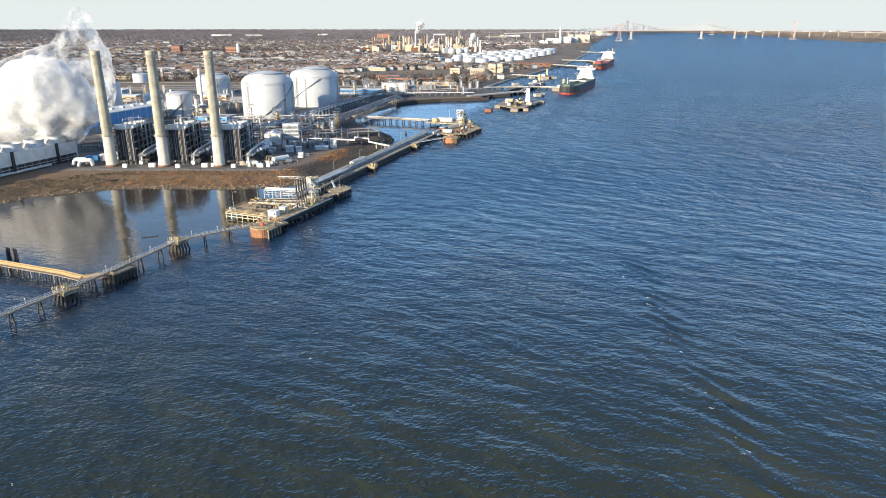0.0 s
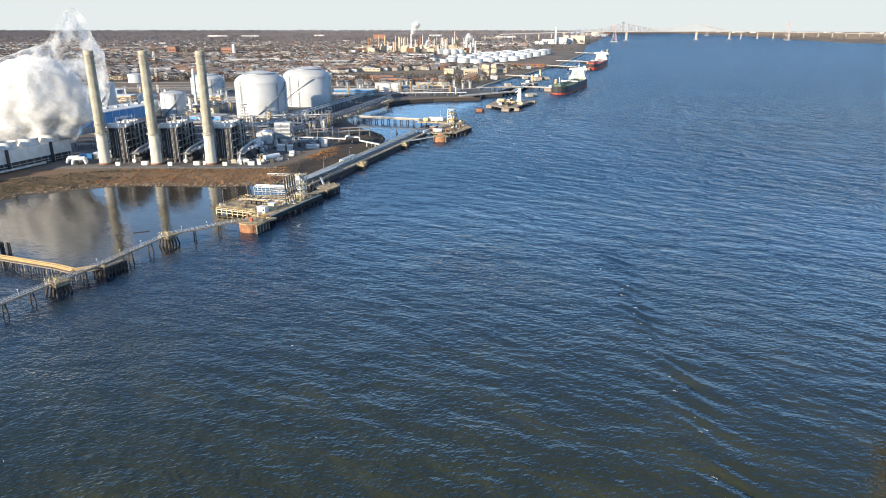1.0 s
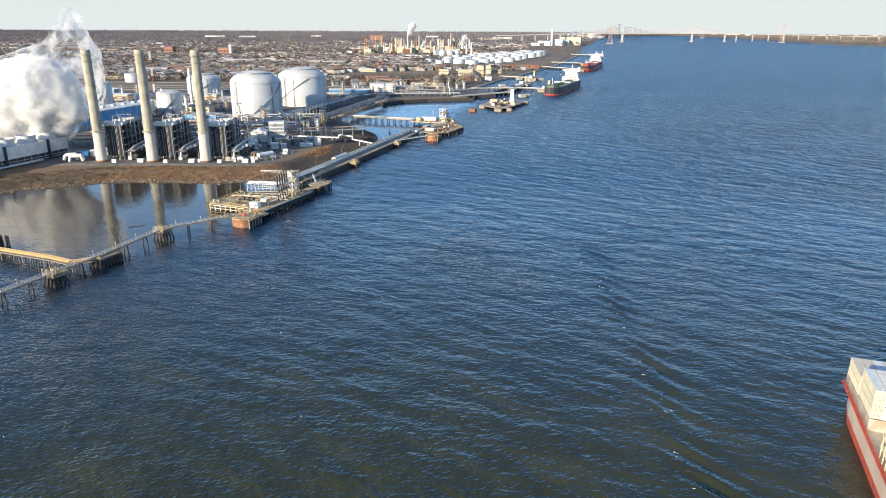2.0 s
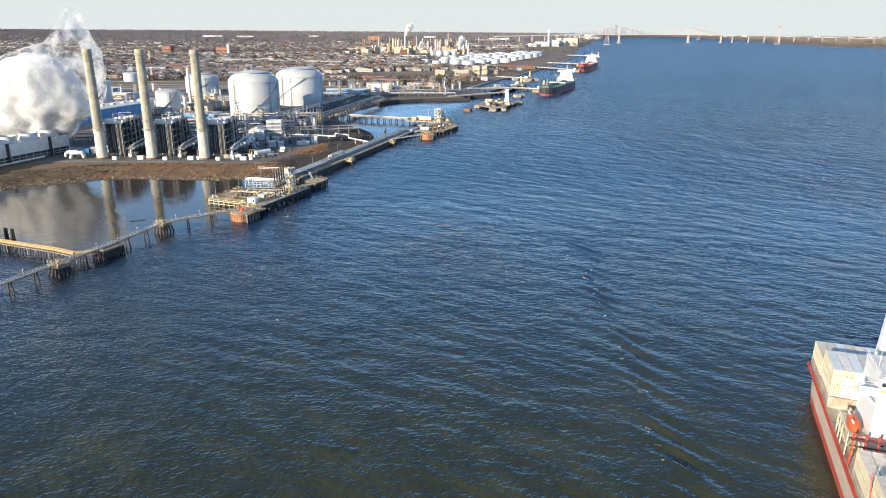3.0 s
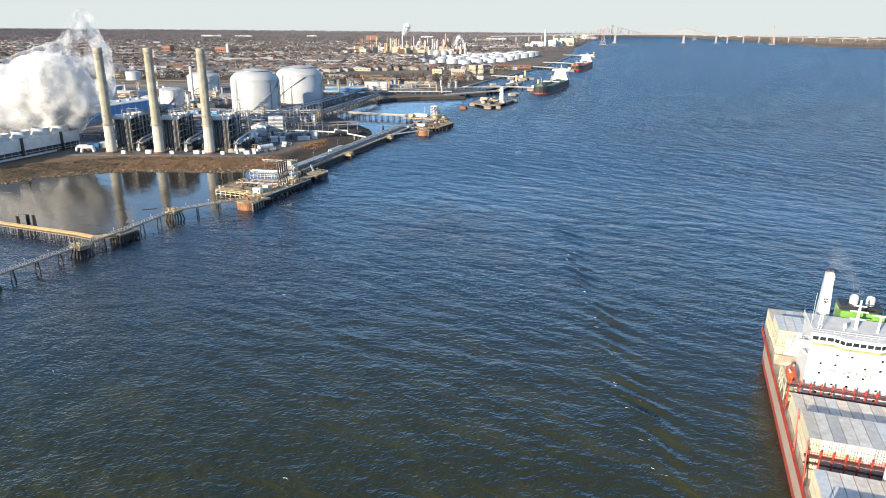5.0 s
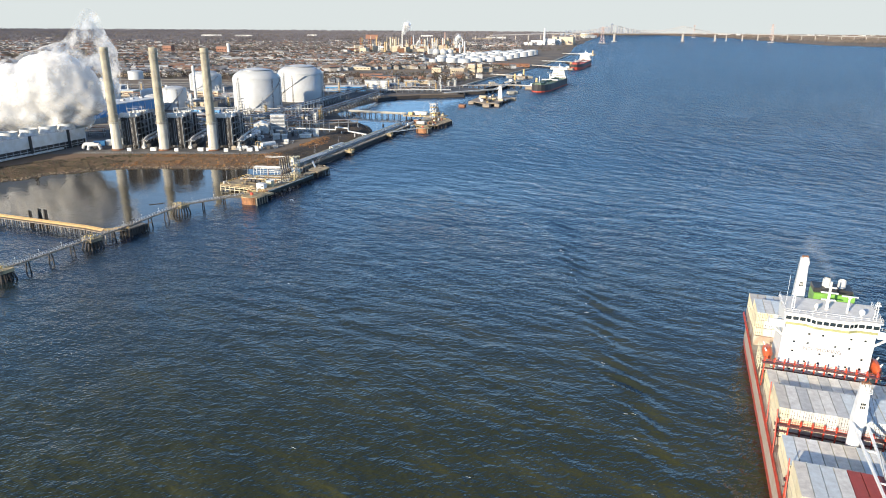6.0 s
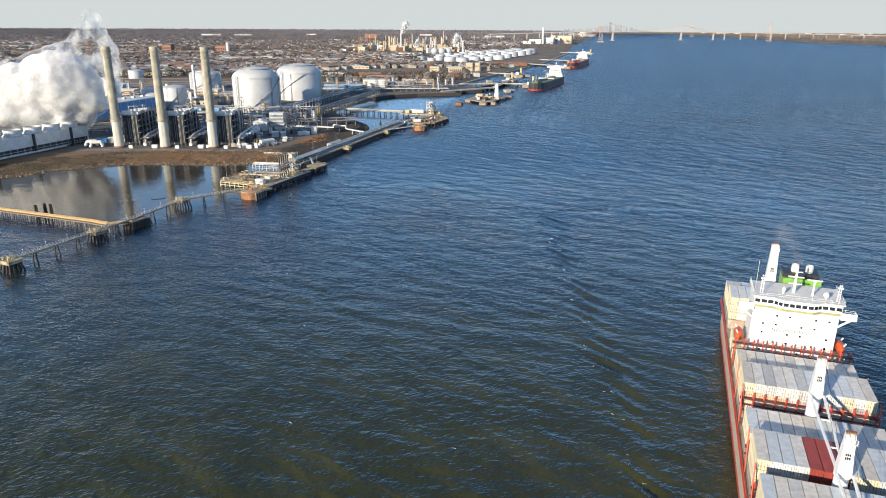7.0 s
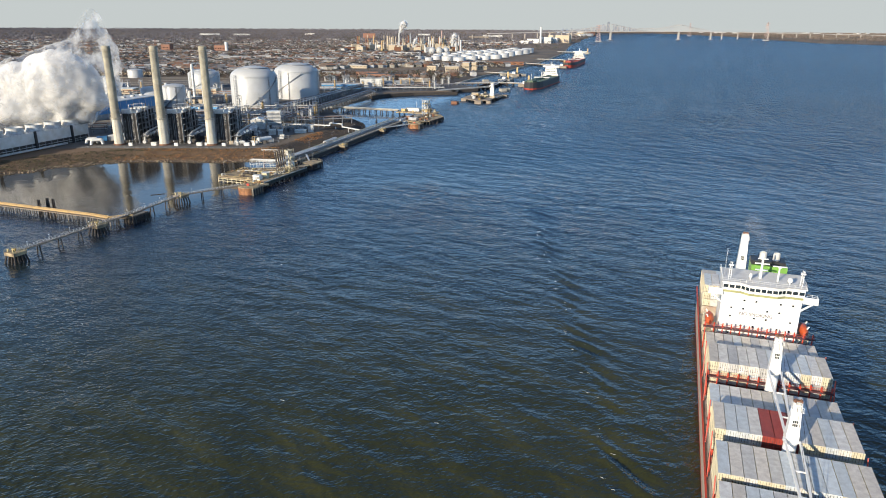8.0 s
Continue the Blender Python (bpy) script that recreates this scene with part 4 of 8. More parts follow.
# open steelwork behind the boilers
bits = random.Random(8)
for i in range(34):
    x, y = bits.uniform(-300, -165), bits.uniform(538, 612)
    h, w = bits.choice([5, 7, 9, 12]), bits.uniform(3, 7)
    ob = thing("pipework_unit", x, y, ZG, bits.uniform(-8, 12), "open steel frame crowded with pipes", "pipe rack", "pipe frames")
    s = Solid()
    for a in (-w, w):
        for c in (-2.2, 2.2):
            s.box(a - 0.14, a + 0.14, c - 0.14, c + 0.14, 0, h)
    for z in (h * 0.5, h):
        s.box(-w, w, -2.3, -2.1, z - 0.2, z).box(-w, w, 2.1, 2.3, z - 0.2, z).box(-w, -w + 0.25, -2.2, 2.2, z - 0.2, z).box(w - 0.25, w, -2.2, 2.2, z - 0.2, z)
    part("frame", s, (DARK_STEEL, GREY_STEEL, PALE_STEEL)[i % 3], ob)
    for k in range(6):
        q, z = -1.9 + k * 0.75, bits.choice([h * 0.5, h]) + 0.25
        part("pipe", Solid().tube((-w - 1, q, z), (w + 1, q, z), 0.2, n=6), (PALE_STEEL, GREY_STEEL, RUST)[i % 3 if i % 4 else 0], ob)


def storage_tank(x, y, r, rim, crown, label, stair_turn=200, name="storage_tank", group="", dome=True, rails=True):
    ob = thing(name, x, y, ZG, 0, label, "tank", group)
    prof = [(r + 0.3, -0.5), (r + 0.3, 0.6), (r, 0.7), (r, rim), (r - 0.2, rim + 0.3)]
    rise = crown - rim
    roof = [(r + 0.25, rim), (r + 0.25, rim + 0.45)] + [(max(r * math.cos(a), 0.3), rim + 0.45 + rise * math.sin(a)) for a in np.linspace(0.12, 1.5, 9)]
    part("shell", Solid().turned(prof, n=64), TANK_WHITE, ob, smooth=True)
    part("roof", Solid().turned(roof, n=64), TANK_WHITE, ob, smooth=True)
    if rails:
        s = Solid()
        k = 26
        for i in range(k):                       # spiral stair
            a0, a1 = radians(stair_turn + i * 3.6), radians(stair_turn + (i + 1) * 3.6)
            z0, z1 = rim * i / k, rim * (i + 1) / k
            p, q = ((r + 0.7) * math.cos(a0), (r + 0.7) * math.sin(a0), z0), ((r + 0.7) * math.cos(a1), (r + 0.7) * math.sin(a1), z1)
            s.beam(p, q, 1.2, 0.35)
            s.tube((p[0] * 1.02, p[1] * 1.02, z0 + 1.1), (q[0] * 1.02, q[1] * 1.02, z1 + 1.1), 0.08, n=4)
        part("spiral_stair", s, GREY_STEEL, ob, "grey spiral stair")
        s = Solid()
        for i in range(48):
            a0, a1 = 2 * math.pi * i / 48, 2 * math.pi * (i + 1) / 48
            p, q = ((r + 0.2) * math.cos(a0), (r + 0.2) * math.sin(a0), rim + 1.5), ((r + 0.2) * math.cos(a1), (r + 0.2) * math.sin(a1), rim + 1.5)
            s.tube(p, q, 0.07, n=4, caps=False).tube((p[0], p[1], rim + 0.4), p, 0.06, n=4, caps=False)
        part("rim_rail", s, GREY_STEEL, ob)
        g = radians(stair_turn + 60)
        s = Solid()
        for dx in (-0.5, 0.5):
            s.tube((math.cos(g) * (r + 0.6) + dx, math.sin(g) * (r + 0.6), 0), (math.cos(g) * (r + 0.6) + dx, math.sin(g) * (r + 0.6), rim + 1), 0.15, n=5)
        for k in range(int(rim / 1.5)):
            s.box(math.cos(g) * (r + 0.6) - 0.6, math.cos(g) * (r + 0.6) + 0.6, math.sin(g) * (r + 0.6) - 0.25, math.sin(g) * (r + 0.6) + 0.25, k * 1.5, k * 1.5 + 0.12)
        part("riser_ladder", s, DARK_STEEL, ob)
        s = Solid().box(-3, 3, -4, 4, crown - 0.6, crown + 0.6)
        for i in range(5):
            s.tube((-6 + 3 * i, -3 + i % 2 * 4, crown - 2), (-6 + 3 * i, -3 + i % 2 * 4, crown + 1.2), 0.3, n=6)
        s.box(r * 0.45, r * 0.9, -2.5, 2.5, rim + rise * 0.55, rim + rise * 0.72)
        part("roof_gear", s, GREY_STEEL, ob)
        if r > 20:
            part("roof_walkway", Solid().turned([(r * 0.62, rim + rise * 0.8), (r * 0.66, rim + rise * 0.8), (r * 0.66, rim + rise * 0.8 + 1.0), (r * 0.62, rim + rise * 0.8 + 1.0)], n=40), GREY_STEEL, ob)
            for gg in (236, 350):
                g = radians(gg)
                cx, cy = (r + 1.6) * math.cos(g), (r + 1.6) * math.sin(g)
                tower_s = Solid()
                for dx in (-1, 1):
                    for dy in (-1, 1):
                        tower_s.box(cx + dx - 0.12, cx + dx + 0.12, cy + dy - 0.12, cy + dy + 0.12, 0, rim + 4)
                for k in range(int(rim / 3)):
                    tower_s.box(cx - 1.1, cx + 1.1, cy - 1.1, cy + 1.1, k * 3 + 2.8, k * 3 + 2.95).beam((cx - 1, cy - 1, k * 3), (cx + 1, cy - 1, k * 3 + 3), 0.12, 0.12)
                part("stair_tower", tower_s, GREY_STEEL, ob)
    return ob


storage_tank(-192, 747, 27.2, 35.3, 48, "huge white domed gas storage tank with a spiral stair", 262, group="domed gas tanks")
storage_tank(-162.5, 858, 29.5, 33.5, 45.5, "huge white domed gas storage tank with a spiral stair", 200, group="domed gas tanks")
storage_tank(-333, 995, 23.5, 20.5, 27.5, "large white storage tank with a low dome", 240)
storage_tank(-322, 768, 11, 12, 15, "low white storage tank beside pipes", 240)
storage_tank(-291, 752, 13.2, 23, 26, "white cylindrical process tank", 240)
storage_tank(-395, 814, 11.5, 28.5, 31, "tall white cylindrical process tank", 240)
storage_tank(-518, 1181, 12.7, 13, 15, "low white storage tank", 240, rails=False)
storage_tank(-365, 860, 11.4, 9.5, 13, "low white domed tank", 240, rails=False)


def sphere_tank(x, y, r):
    ob = thing("sphere_tank", x, y, ZG, 0, "white spherical gas tank on steel legs", "tank", "spherical tanks")
    prof = [(max(0.3, r * math.cos(a)), r + 3 + r * math.sin(a)) for a in np.linspace(-1.5, 1.5, 14)]
    part("shell", Solid().turned(prof, n=32), TANK_WHITE, ob, smooth=True)
    for i in range(10):
        g = 2 * math.pi * i / 10
        part("leg", Solid().tube((r * math.cos(g), r * math.sin(g), 0), (r * 0.97 * math.cos(g), r * 0.97 * math.sin(g), r + 3), 0.35, n=6), GREY_STEEL, ob)


sphere_tank(-700, 1096, 11.5)
sphere_tank(-668, 1130, 10)

# cooling tower with a row of fans
tower = thing("cooling_tower", -298.5, 461.5, ZG, -18.4, "long white cooling tower with a row of roof fans, steaming", "cooling tower")
part("fill_casing", Solid().box(-9, 9, -98, 46, 5.6, 14), WHITE, tower, "white cladding band")
part("louvres", Solid().box(-8.4, 8.4, -97, 45.5, 0, 5.6), DARK_STEEL, tower, "dark open louvre band")
part("end_wall", Solid().box(-9.2, 9.2, 46, 46.4, 0, 14.4), WHITE, tower)
for i in range(8):
    y = 37 - i * 18
    part("fan_cowl", Solid().turned([(7.4, 14), (6.2, 16), (6.4, 19.0), (6.0, 19.0), (5.9, 16)], 0, y, 28), PALE_STEEL, tower, smooth=True)
    if i % 2 == 0:
        part("stair_shaft", Solid().box(9, 10.2, y - 9.4, y - 7.6, 0, 15), DARK_STEEL, tower, "dark open stair shaft")
for z in (1.6, 3.2):
    part("louvre_rail", Solid().box(9.0, 9.25, -97, 45.5, z, z + 0.35), PALE_STEEL, tower)
for i in range(24):
    part("louvre_post", Solid().box(8.5, 8.9, -95 + i * 6, -94.5 + i * 6, 0, 5.6), GREY_STEEL, tower)
part("header_pipe", Solid().tube((11.5, -97, 1.4), (11.5, 20, 1.4), 0.7, n=10), PALE_STEEL, tower, smooth=True)
part("roof_rail", Solid().rail((9, -98, 14), (9, 46, 14), 1.1, 3, 0.06), GREY_STEEL, tower)
hall = thing("turbine_hall", -326, 668, ZG, -16, "long blue clad turbine hall with a pale roof", "building")
part("wall", Solid().box(-16, 16, -52, 52, 0, 16), BLUE_CLAD, hall)
part("roof", Solid().box(-16.4, 16.4, -52.4, 52.4, 16, 16.8), PALE_STEEL, hall)
part("grey_band", Solid().box(16.0, 16.15, -51.8, 51.8, 0.2, 5.5), GREY_STEEL, hall, "grey lower cladding band")
for k in range(7):
    part("roof_vent", Solid().box(-2, 2, -46 + k * 15, -43 + k * 15, 16.8, 18.4), GREY_STEEL, hall)
for k in range(11):
    part("downpipe", Solid().box(16.0, 16.25, -50 + k * 10, -49.7 + k * 10, 0, 16), PALE_STEEL, hall)

# ---------------------------------------------------------------- works between the boilers and the basin
rng = random.Random(11)


def shed_building(name, x, y, w, d, h, turn, wall_mat, roof_mat, label, category="building", pitched=0.0, bays=0, group=""):
    ob = thing(name, x, y, ZG, turn, label, category, group)
    part("wall", Solid().box(-w / 2, w / 2, -d / 2, d / 2, -0.5, h), wall_mat, ob)
    if pitched:
        part("roof", Solid().gable(w, d, h, pitched, 0.4), roof_mat, ob)
    else:
        part("roof", Solid().box(-w / 2 - 0.3, w / 2 + 0.3, -d / 2 - 0.3, d / 2 + 0.3, h, h + 0.5), roof_mat, ob)
    for i in range(bays):
        x0 = -w / 2 + (i + 0.5) * w / bays
        part("window", Solid().box(x0 - w / bays * 0.2, x0 + w / bays * 0.2, -d / 2 - 0.06, -d / 2 + 0.02, h * 0.5, h * 0.68), GLASS, ob)
    return ob


ROOF_PALE = material("pale_membrane_roof", (0.55, 0.54, 0.5), 0.85, other=(0.42, 0.4, 0.37), scale=0.1, vary=0.2)
ROOF_DARK = material("dark_felt_roof", (0.09, 0.09, 0.095), 0.9, other=(0.13, 0.12, 0.11), scale=0.1, vary=0.3)
TAN = material("tan_cladding", (0.48, 0.4, 0.28), 0.8, other=(0.4, 0.33, 0.24), vary=0.2)
BLUE_GREY = material("blue_grey_cladding", (0.3, 0.34, 0.4), 0.6, other=(0.24, 0.27, 0.32), vary=0.2)
turbine = shed_building("turbine_house", -146, 574, 13, 15, 8.5, 8, PALE_STEEL, WHITE, "white roofed turbine enclosure beside pale ducts", pitched=2.0)
part("side_duct", Solid().tube((-3, -8, 4), (-3, -13, 4), 1.7, n=14).tube((-3, -13, 4), (-6, -22, 3), 1.5, n=14), PALE_STEEL, turbine, smooth=True)
part("inlet_hood", Solid().gable(6, 8, 8.5, 3, 0.2), WHITE, turbine)
filter_ = shed_building("filter_house", -133, 585, 13, 9, 15, 8, PALE_STEEL, WHITE, "tall pale air filter house")
for k in range(4):
    part("louvre_band", Solid().box(-6.2, 6.2, -4.62, -4.49, 2 + k * 3.2, 4 + k * 3.2), GREY_STEEL, filter_)
part("support_frame", Solid().box(6.5, 9, -4, 4, 0, 0.3).box(8.6, 9, -4, -3.6, 0, 10).box(8.6, 9, 3.6, 4, 0, 10).box(6.5, 9, -4, 4, 9.7, 10), GREY_STEEL, filter_)
shed_building("electrical_room", -124, 536, 6, 5, 4.2, 14, PALE_STEEL, WHITE, "small white electrical room in the yard")
shed_building("electrical_room", -116.5, 535, 4.4, 4, 4.0, 14, PALE_STEEL, WHITE, "small pale equipment room in the yard")
shed_building("pump_house", -100, 546, 10, 4, 2.6, 6, PALE_STEEL, WHITE, "pale flat-roofed pump house near the bank")
shed_building("switch_house", -92, 554, 5, 4, 6, 6, PALE_STEEL, PALE_STEEL, "pale switch house near the bank")
shed_building("workshop", -232, 690, 34, 22, 8, -8, BLUE_CLAD, ROOF_PALE, "blue clad workshop with a pale flat roof", bays=5)
shed_building("workshop", -225, 655, 30, 20, 6, -8, BLUE_GREY, ROOF_PALE, "low workshop with a broad pale roof", bays=5)
shed_building("warehouse", -120, 990, 60, 22, 7, 8, BLUE_CLAD, ROOF_PALE, "long warehouse with a pale roof", bays=8)
shed_building("process_house", -78, 1035, 34, 20, 12, 8, WHITE, ROOF_PALE, "white block-like process building", bays=0)
shed_building("warehouse", -45, 1065, 70, 24, 5, 8, BLUE_GREY, ROOF_PALE, "low grey warehouse with a pale roof", bays=8)
for x, y, w, d, h in ((-260, 760, 26, 18, 8), (-300, 800, 40, 16, 6), (-350, 720, 30, 20, 9), (-420, 760, 50, 24, 8), (-255, 880, 36, 16, 6), (-300, 905, 30, 20, 7), (-235, 1010, 44, 18, 6), (-420, 900, 40, 24, 7), (-480, 980, 60, 22, 7), (-150, 620, 12, 9, 5), (-175, 640, 18, 8, 5)):
    shed_building("plant_building", x, y, w, d, h, rng.uniform(-12, 12), rng.choice([BLUE_GREY, PALE_STEEL, TAN]), rng.choice([ROOF_PALE, ROOF_DARK, WHITE]), "low industrial building with a flat roof", bays=4)

GRAVEL = material("pale_gravel", (0.34, 0.29, 0.22), 0.95, other=(0.22, 0.19, 0.15), scale=0.15)
for ax, ay, bx, by, w in ((-520, 905, -215, 930, 7), (-520, 930, -215, 955, 4), (-560, 1040, -180, 1060, 8), (-560, 1065, -180, 1085, 4), (-560, 1080, -180, 1100, 4), (-420, 700, -240, 720, 6), (-330, 620, -130, 622, 7), (-470, 1120, -60, 1108, 9), (-210, 600, -130, 940, 7), (-700, 1180, -120, 1172, 9)):
    s = Solid().beam((ax, ay, ZG + 0.12), (bx, by, ZG + 0.12), w, 0.3)
    single("service_road", s, GRAVEL, "pale gravel service road across the works", "road", kind="structure")
# horizontal drums in the yard
for x, y, ln, r, turn in ((-121.5, 494, 13, 2.0, 50), (-127, 482, 5, 1.4, 15), (-137, 480, 4, 1.4, 25)):
    ob = thing("storage_drum", x, y, ZG, turn, "white horizontal storage drum on saddles", "tank", "yard drums")
    part("drum", Solid().tube((-ln / 2, 0, r + 0.8), (ln / 2, 0, r + 0.8), r, n=16).tube((ln / 2, 0, r + 0.8), (ln / 2 + 0.6, 0, r + 0.8), r, r * 0.5, 16), WHITE, ob, smooth=True)
    for k in (-0.3, 0.3):
        part("saddle", Solid().box(ln * k - 0.3, ln * k + 0.3, -r * 0.8, r * 0.8, 0, r), CONCRETE, ob)
for x, y in ((-262, 478), (-256, 474)):
    ob = thing("duct_unit", x, y, ZG, 20, "white curved intake ducts beside the cooling tower", "duct")
    for k in range(3):
        part("duct", Solid().tube((-4, k * 2.4, 1), (-3, k * 2.4, 4.5), 1, n=10).tube((-3, k * 2.4, 4.5), (4, k * 2.4, 4.5), 1, n=10).tube((4, k * 2.4, 4.5), (5, k * 2.4, 1), 1, n=10), WHITE, ob, smooth=True)
shed_building("site_hut", -262, 497, 8, 5, 3.5, 20, BLUE_CLAD, BLUE_CLAD, "small blue tarpaulin-covered hut")
shed_building("covered_store", -248, 505, 22, 6, 4, 24, PALE_STEEL, WHITE, "long white covered store beside the chimneys", pitched=1.2)


def pipe_rack(x0, y0, x1, y1, z, tiers, pipes, name="pipe_rack", label="long steel pipe rack carrying many pale pipes"):
    a, c = Vector((x0, y0, 0)), Vector((x1, y1, 0))
    ln = (c - a).length
    ob = thing(name, x0, y0, ZG, math.degrees(math.atan2(c.y - a.y, c.x - a.x)), label, "pipe rack", "pipe racks")
    k = int(ln / 9)
    w = pipes * 0.75
    for i in range(k + 1):
        x = ln * i / k
        s = Solid()
        for y in (-w / 2, w / 2):
            s.box(x - 0.2, x + 0.2, y - 0.2, y + 0.2, 0, z + (tiers - 1) * 2.6 + 0.3)
        for t in range(tiers):
            s.box(x - 0.2, x + 0.2, -w / 2, w / 2, z + t * 2.6 - 0.3, z + t * 2.6)
        part("frame", s, GREY_STEEL, ob)
    for t in range(tiers):
        for j in range(pipes):
            if rng.random() < 0.86:
                r = rng.choice([0.16, 0.22, 0.3, 0.36])
                y = -w / 2 + (j + 0.5) * 0.75
                part("pipe", Solid().tube((0, y, z + t * 2.6 + r), (ln, y, z + t * 2.6 + r), r, n=6, caps=False), rng.choice([PALE_STEEL, PALE_STEEL, GREY_STEEL, RUST]), ob)
    return ob


pipe_rack(-250, 640, -128, 640, 4.5, 2, 8)
pipe_rack(-215, 690, -110, 705, 4.5, 2, 8)
pipe_rack(-130, 600, -62, 905, 5, 2, 9)
pipe_rack(-118, 660, -60, 920, 3, 1, 6)
pipe_rack(-150, 700, -85, 965, 6, 2, 7)
pipe_rack(-260, 560, -140, 575, 6, 2, 6)
pipe_rack(-128, 566, -92, 572, 2.5, 1, 5)
pipe_rack(-230, 945, 40, 972, 4, 1, 9)
pipe_rack(-190, 920, 30, 1010, 4, 2, 7)
pipe_rack(-420, 640, -330, 700, 5, 2, 6)
pipe_rack(-330, 690, -250, 820, 5, 2, 6)
pipe_rack(-20, 985, 120, 1085, 4, 1, 6)

pipe_rack(-165, 610, -98, 900, 7, 2, 6)
pipe_rack(-142, 590, -60, 610, 5, 2, 6)
pipe_rack(-300, 600, -150, 610, 6, 2, 5)
pipe_rack(-420, 745, -300, 765, 5, 1, 6)
pipe_rack(-400, 860, -240, 850, 5, 2, 5)
pipe_rack(-260, 960, -150, 930, 5, 2, 5)

# process steelwork: columns, vessels and frames
for i in range(130):
    if i < 60:
        x, y = rng.uniform(-265, -100), rng.uniform(575, 705)
    elif i < 95:
        x, y = rng.uniform(-430, -230), rng.uniform(690, 980)
    else:
        x, y = rng.uniform(-150, 50), rng.uniform(950, 1090)
        if y < 955 + x * 0.25 + 20:
            continue
    if math.hypot(x + 162, y - 858) < 36 or math.hypot(x + 333, y - 995) < 30 or math.hypot(x + 293, y - 734) < 16 or math.hypot(x + 395, y - 814) < 16:
        continue
    h = rng.choice([6, 8, 10, 14, 18])
    if math.hypot(x + 192, y - 747) < 34:
        continue
    ob = thing("process_unit", x, y, ZG, rng.uniform(0, 90), "small open steel process unit with an upright vessel", "process unit", "process units")
    s = Solid()
    for a in (-1, 1):
        for c in (-1, 1):
            s.box(a * 2.2 - 0.12, a * 2.2 + 0.12, c * 2.2 - 0.12, c * 2.2 + 0.12, 0, h)
    for k in range(int(h / 3) + 1):
        s.box(-2.4, 2.4, -2.4, 2.4, min(h, 3 * k + 2.6), min(h, 3 * k + 2.6) + 0.15)
    part("frame", s, GREY_STEEL, ob)
    part("vessel", Solid().turned([(0.3, 0.2), (1.2, 0.6), (1.2, h * 0.8), (0.3, h * 0.8 + 0.7)], n=12), PALE_STEEL if i % 3 else OCHRE, ob, smooth=True)
for x, y, h, r in ((-283, 800, 46, 1.7), (-300, 770, 22, 1.2), (-250, 735, 24, 1.4), (-270, 745, 18, 1.6), (-330, 830, 20, 1.5), (-225, 610, 18, 1.0)):
    ob = thing("process_column", x, y, ZG, 0, "tall white process column with ring platforms", "column", "process columns")
    part("shell", Solid().turned([(r * 1.3, 0), (r * 1.3, 2), (r, 2.4), (r, h), (r * 0.3, h + r * 0.7)], n=16), WHITE, ob, smooth=True)
    for z in np.arange(6, h, 7):
        part("ring_platform", Solid().turned([(r, z), (r + 0.9, z + 0.02), (r + 0.9, z + 0.3), (r, z + 0.32)], n=14), GREY_STEEL, ob)
mast = thing("guyed_mast", -299.5, 735, ZG, 0, "slender red and white banded radio mast behind the boilers", "mast")
for k in range(9):
    z0, z1, w = k * 8.6, (k + 1) * 8.6, 0.7
    s = Solid()
    for a in (-w, w):
        s.box(a - 0.09, a + 0.09, -w - 0.09, -w + 0.09, z0, z1).box(a - 0.09, a + 0.09, w - 0.09, w + 0.09, z0, z1)
    for j in range(4):
        q = z0 + (z1 - z0) * j / 4
        s.beam((-w, -w, q), (w, -w, q + (z1 - z0) / 4), 0.09, 0.09).beam((-w, w, q), (w, w, q + (z1 - z0) / 4), 0.09, 0.09)
    part("lattice_section", s, RUST if k % 2 == 0 else WHITE, mast)
# poles and masts in the switch yard
for x, y, h in ((-150, 600, 30), (-110, 587, 24), (-106, 584, 26), (-102, 590, 20), (-118, 595, 22), (-88, 575, 14), (-152, 560, 28), (-124, 520, 14), (-138, 505, 16)):
    ob = thing("utility_pole", x, y, ZG, rng.uniform(0, 90), "slender steel line pole with cross arms", "pole", "switch yard poles")
    part("pole", Solid().tube((0, 0, 0), (0, 0, h), 0.22, 0.12, 7), GREY_STEEL, ob)
    for z in (0.75, 0.88):
        part("cross_arm", Solid().box(-2, 2, -0.12, 0.12, h * z, h * z + 0.2), GREY_STEEL, ob)
for i in range(24):
    ob = thing("switch_gear", -122 + (i % 8) * 4.0, 566 + (i // 8) * 6, ZG, 0, "grey outdoor switchgear bushing on a stand", "switchgear", "switch yard gear")
    part("stand", Solid().box(-0.5, 0.5, -0.5, 0.5, 0, 2.2), GREY_STEEL, ob)
    part("bushing", Solid().turned([(0.2, 2.2), (0.35, 2.6), (0.2, 3.0), (0.32, 3.4), (0.1, 4.2)], n=8), PALE_STEEL, ob)

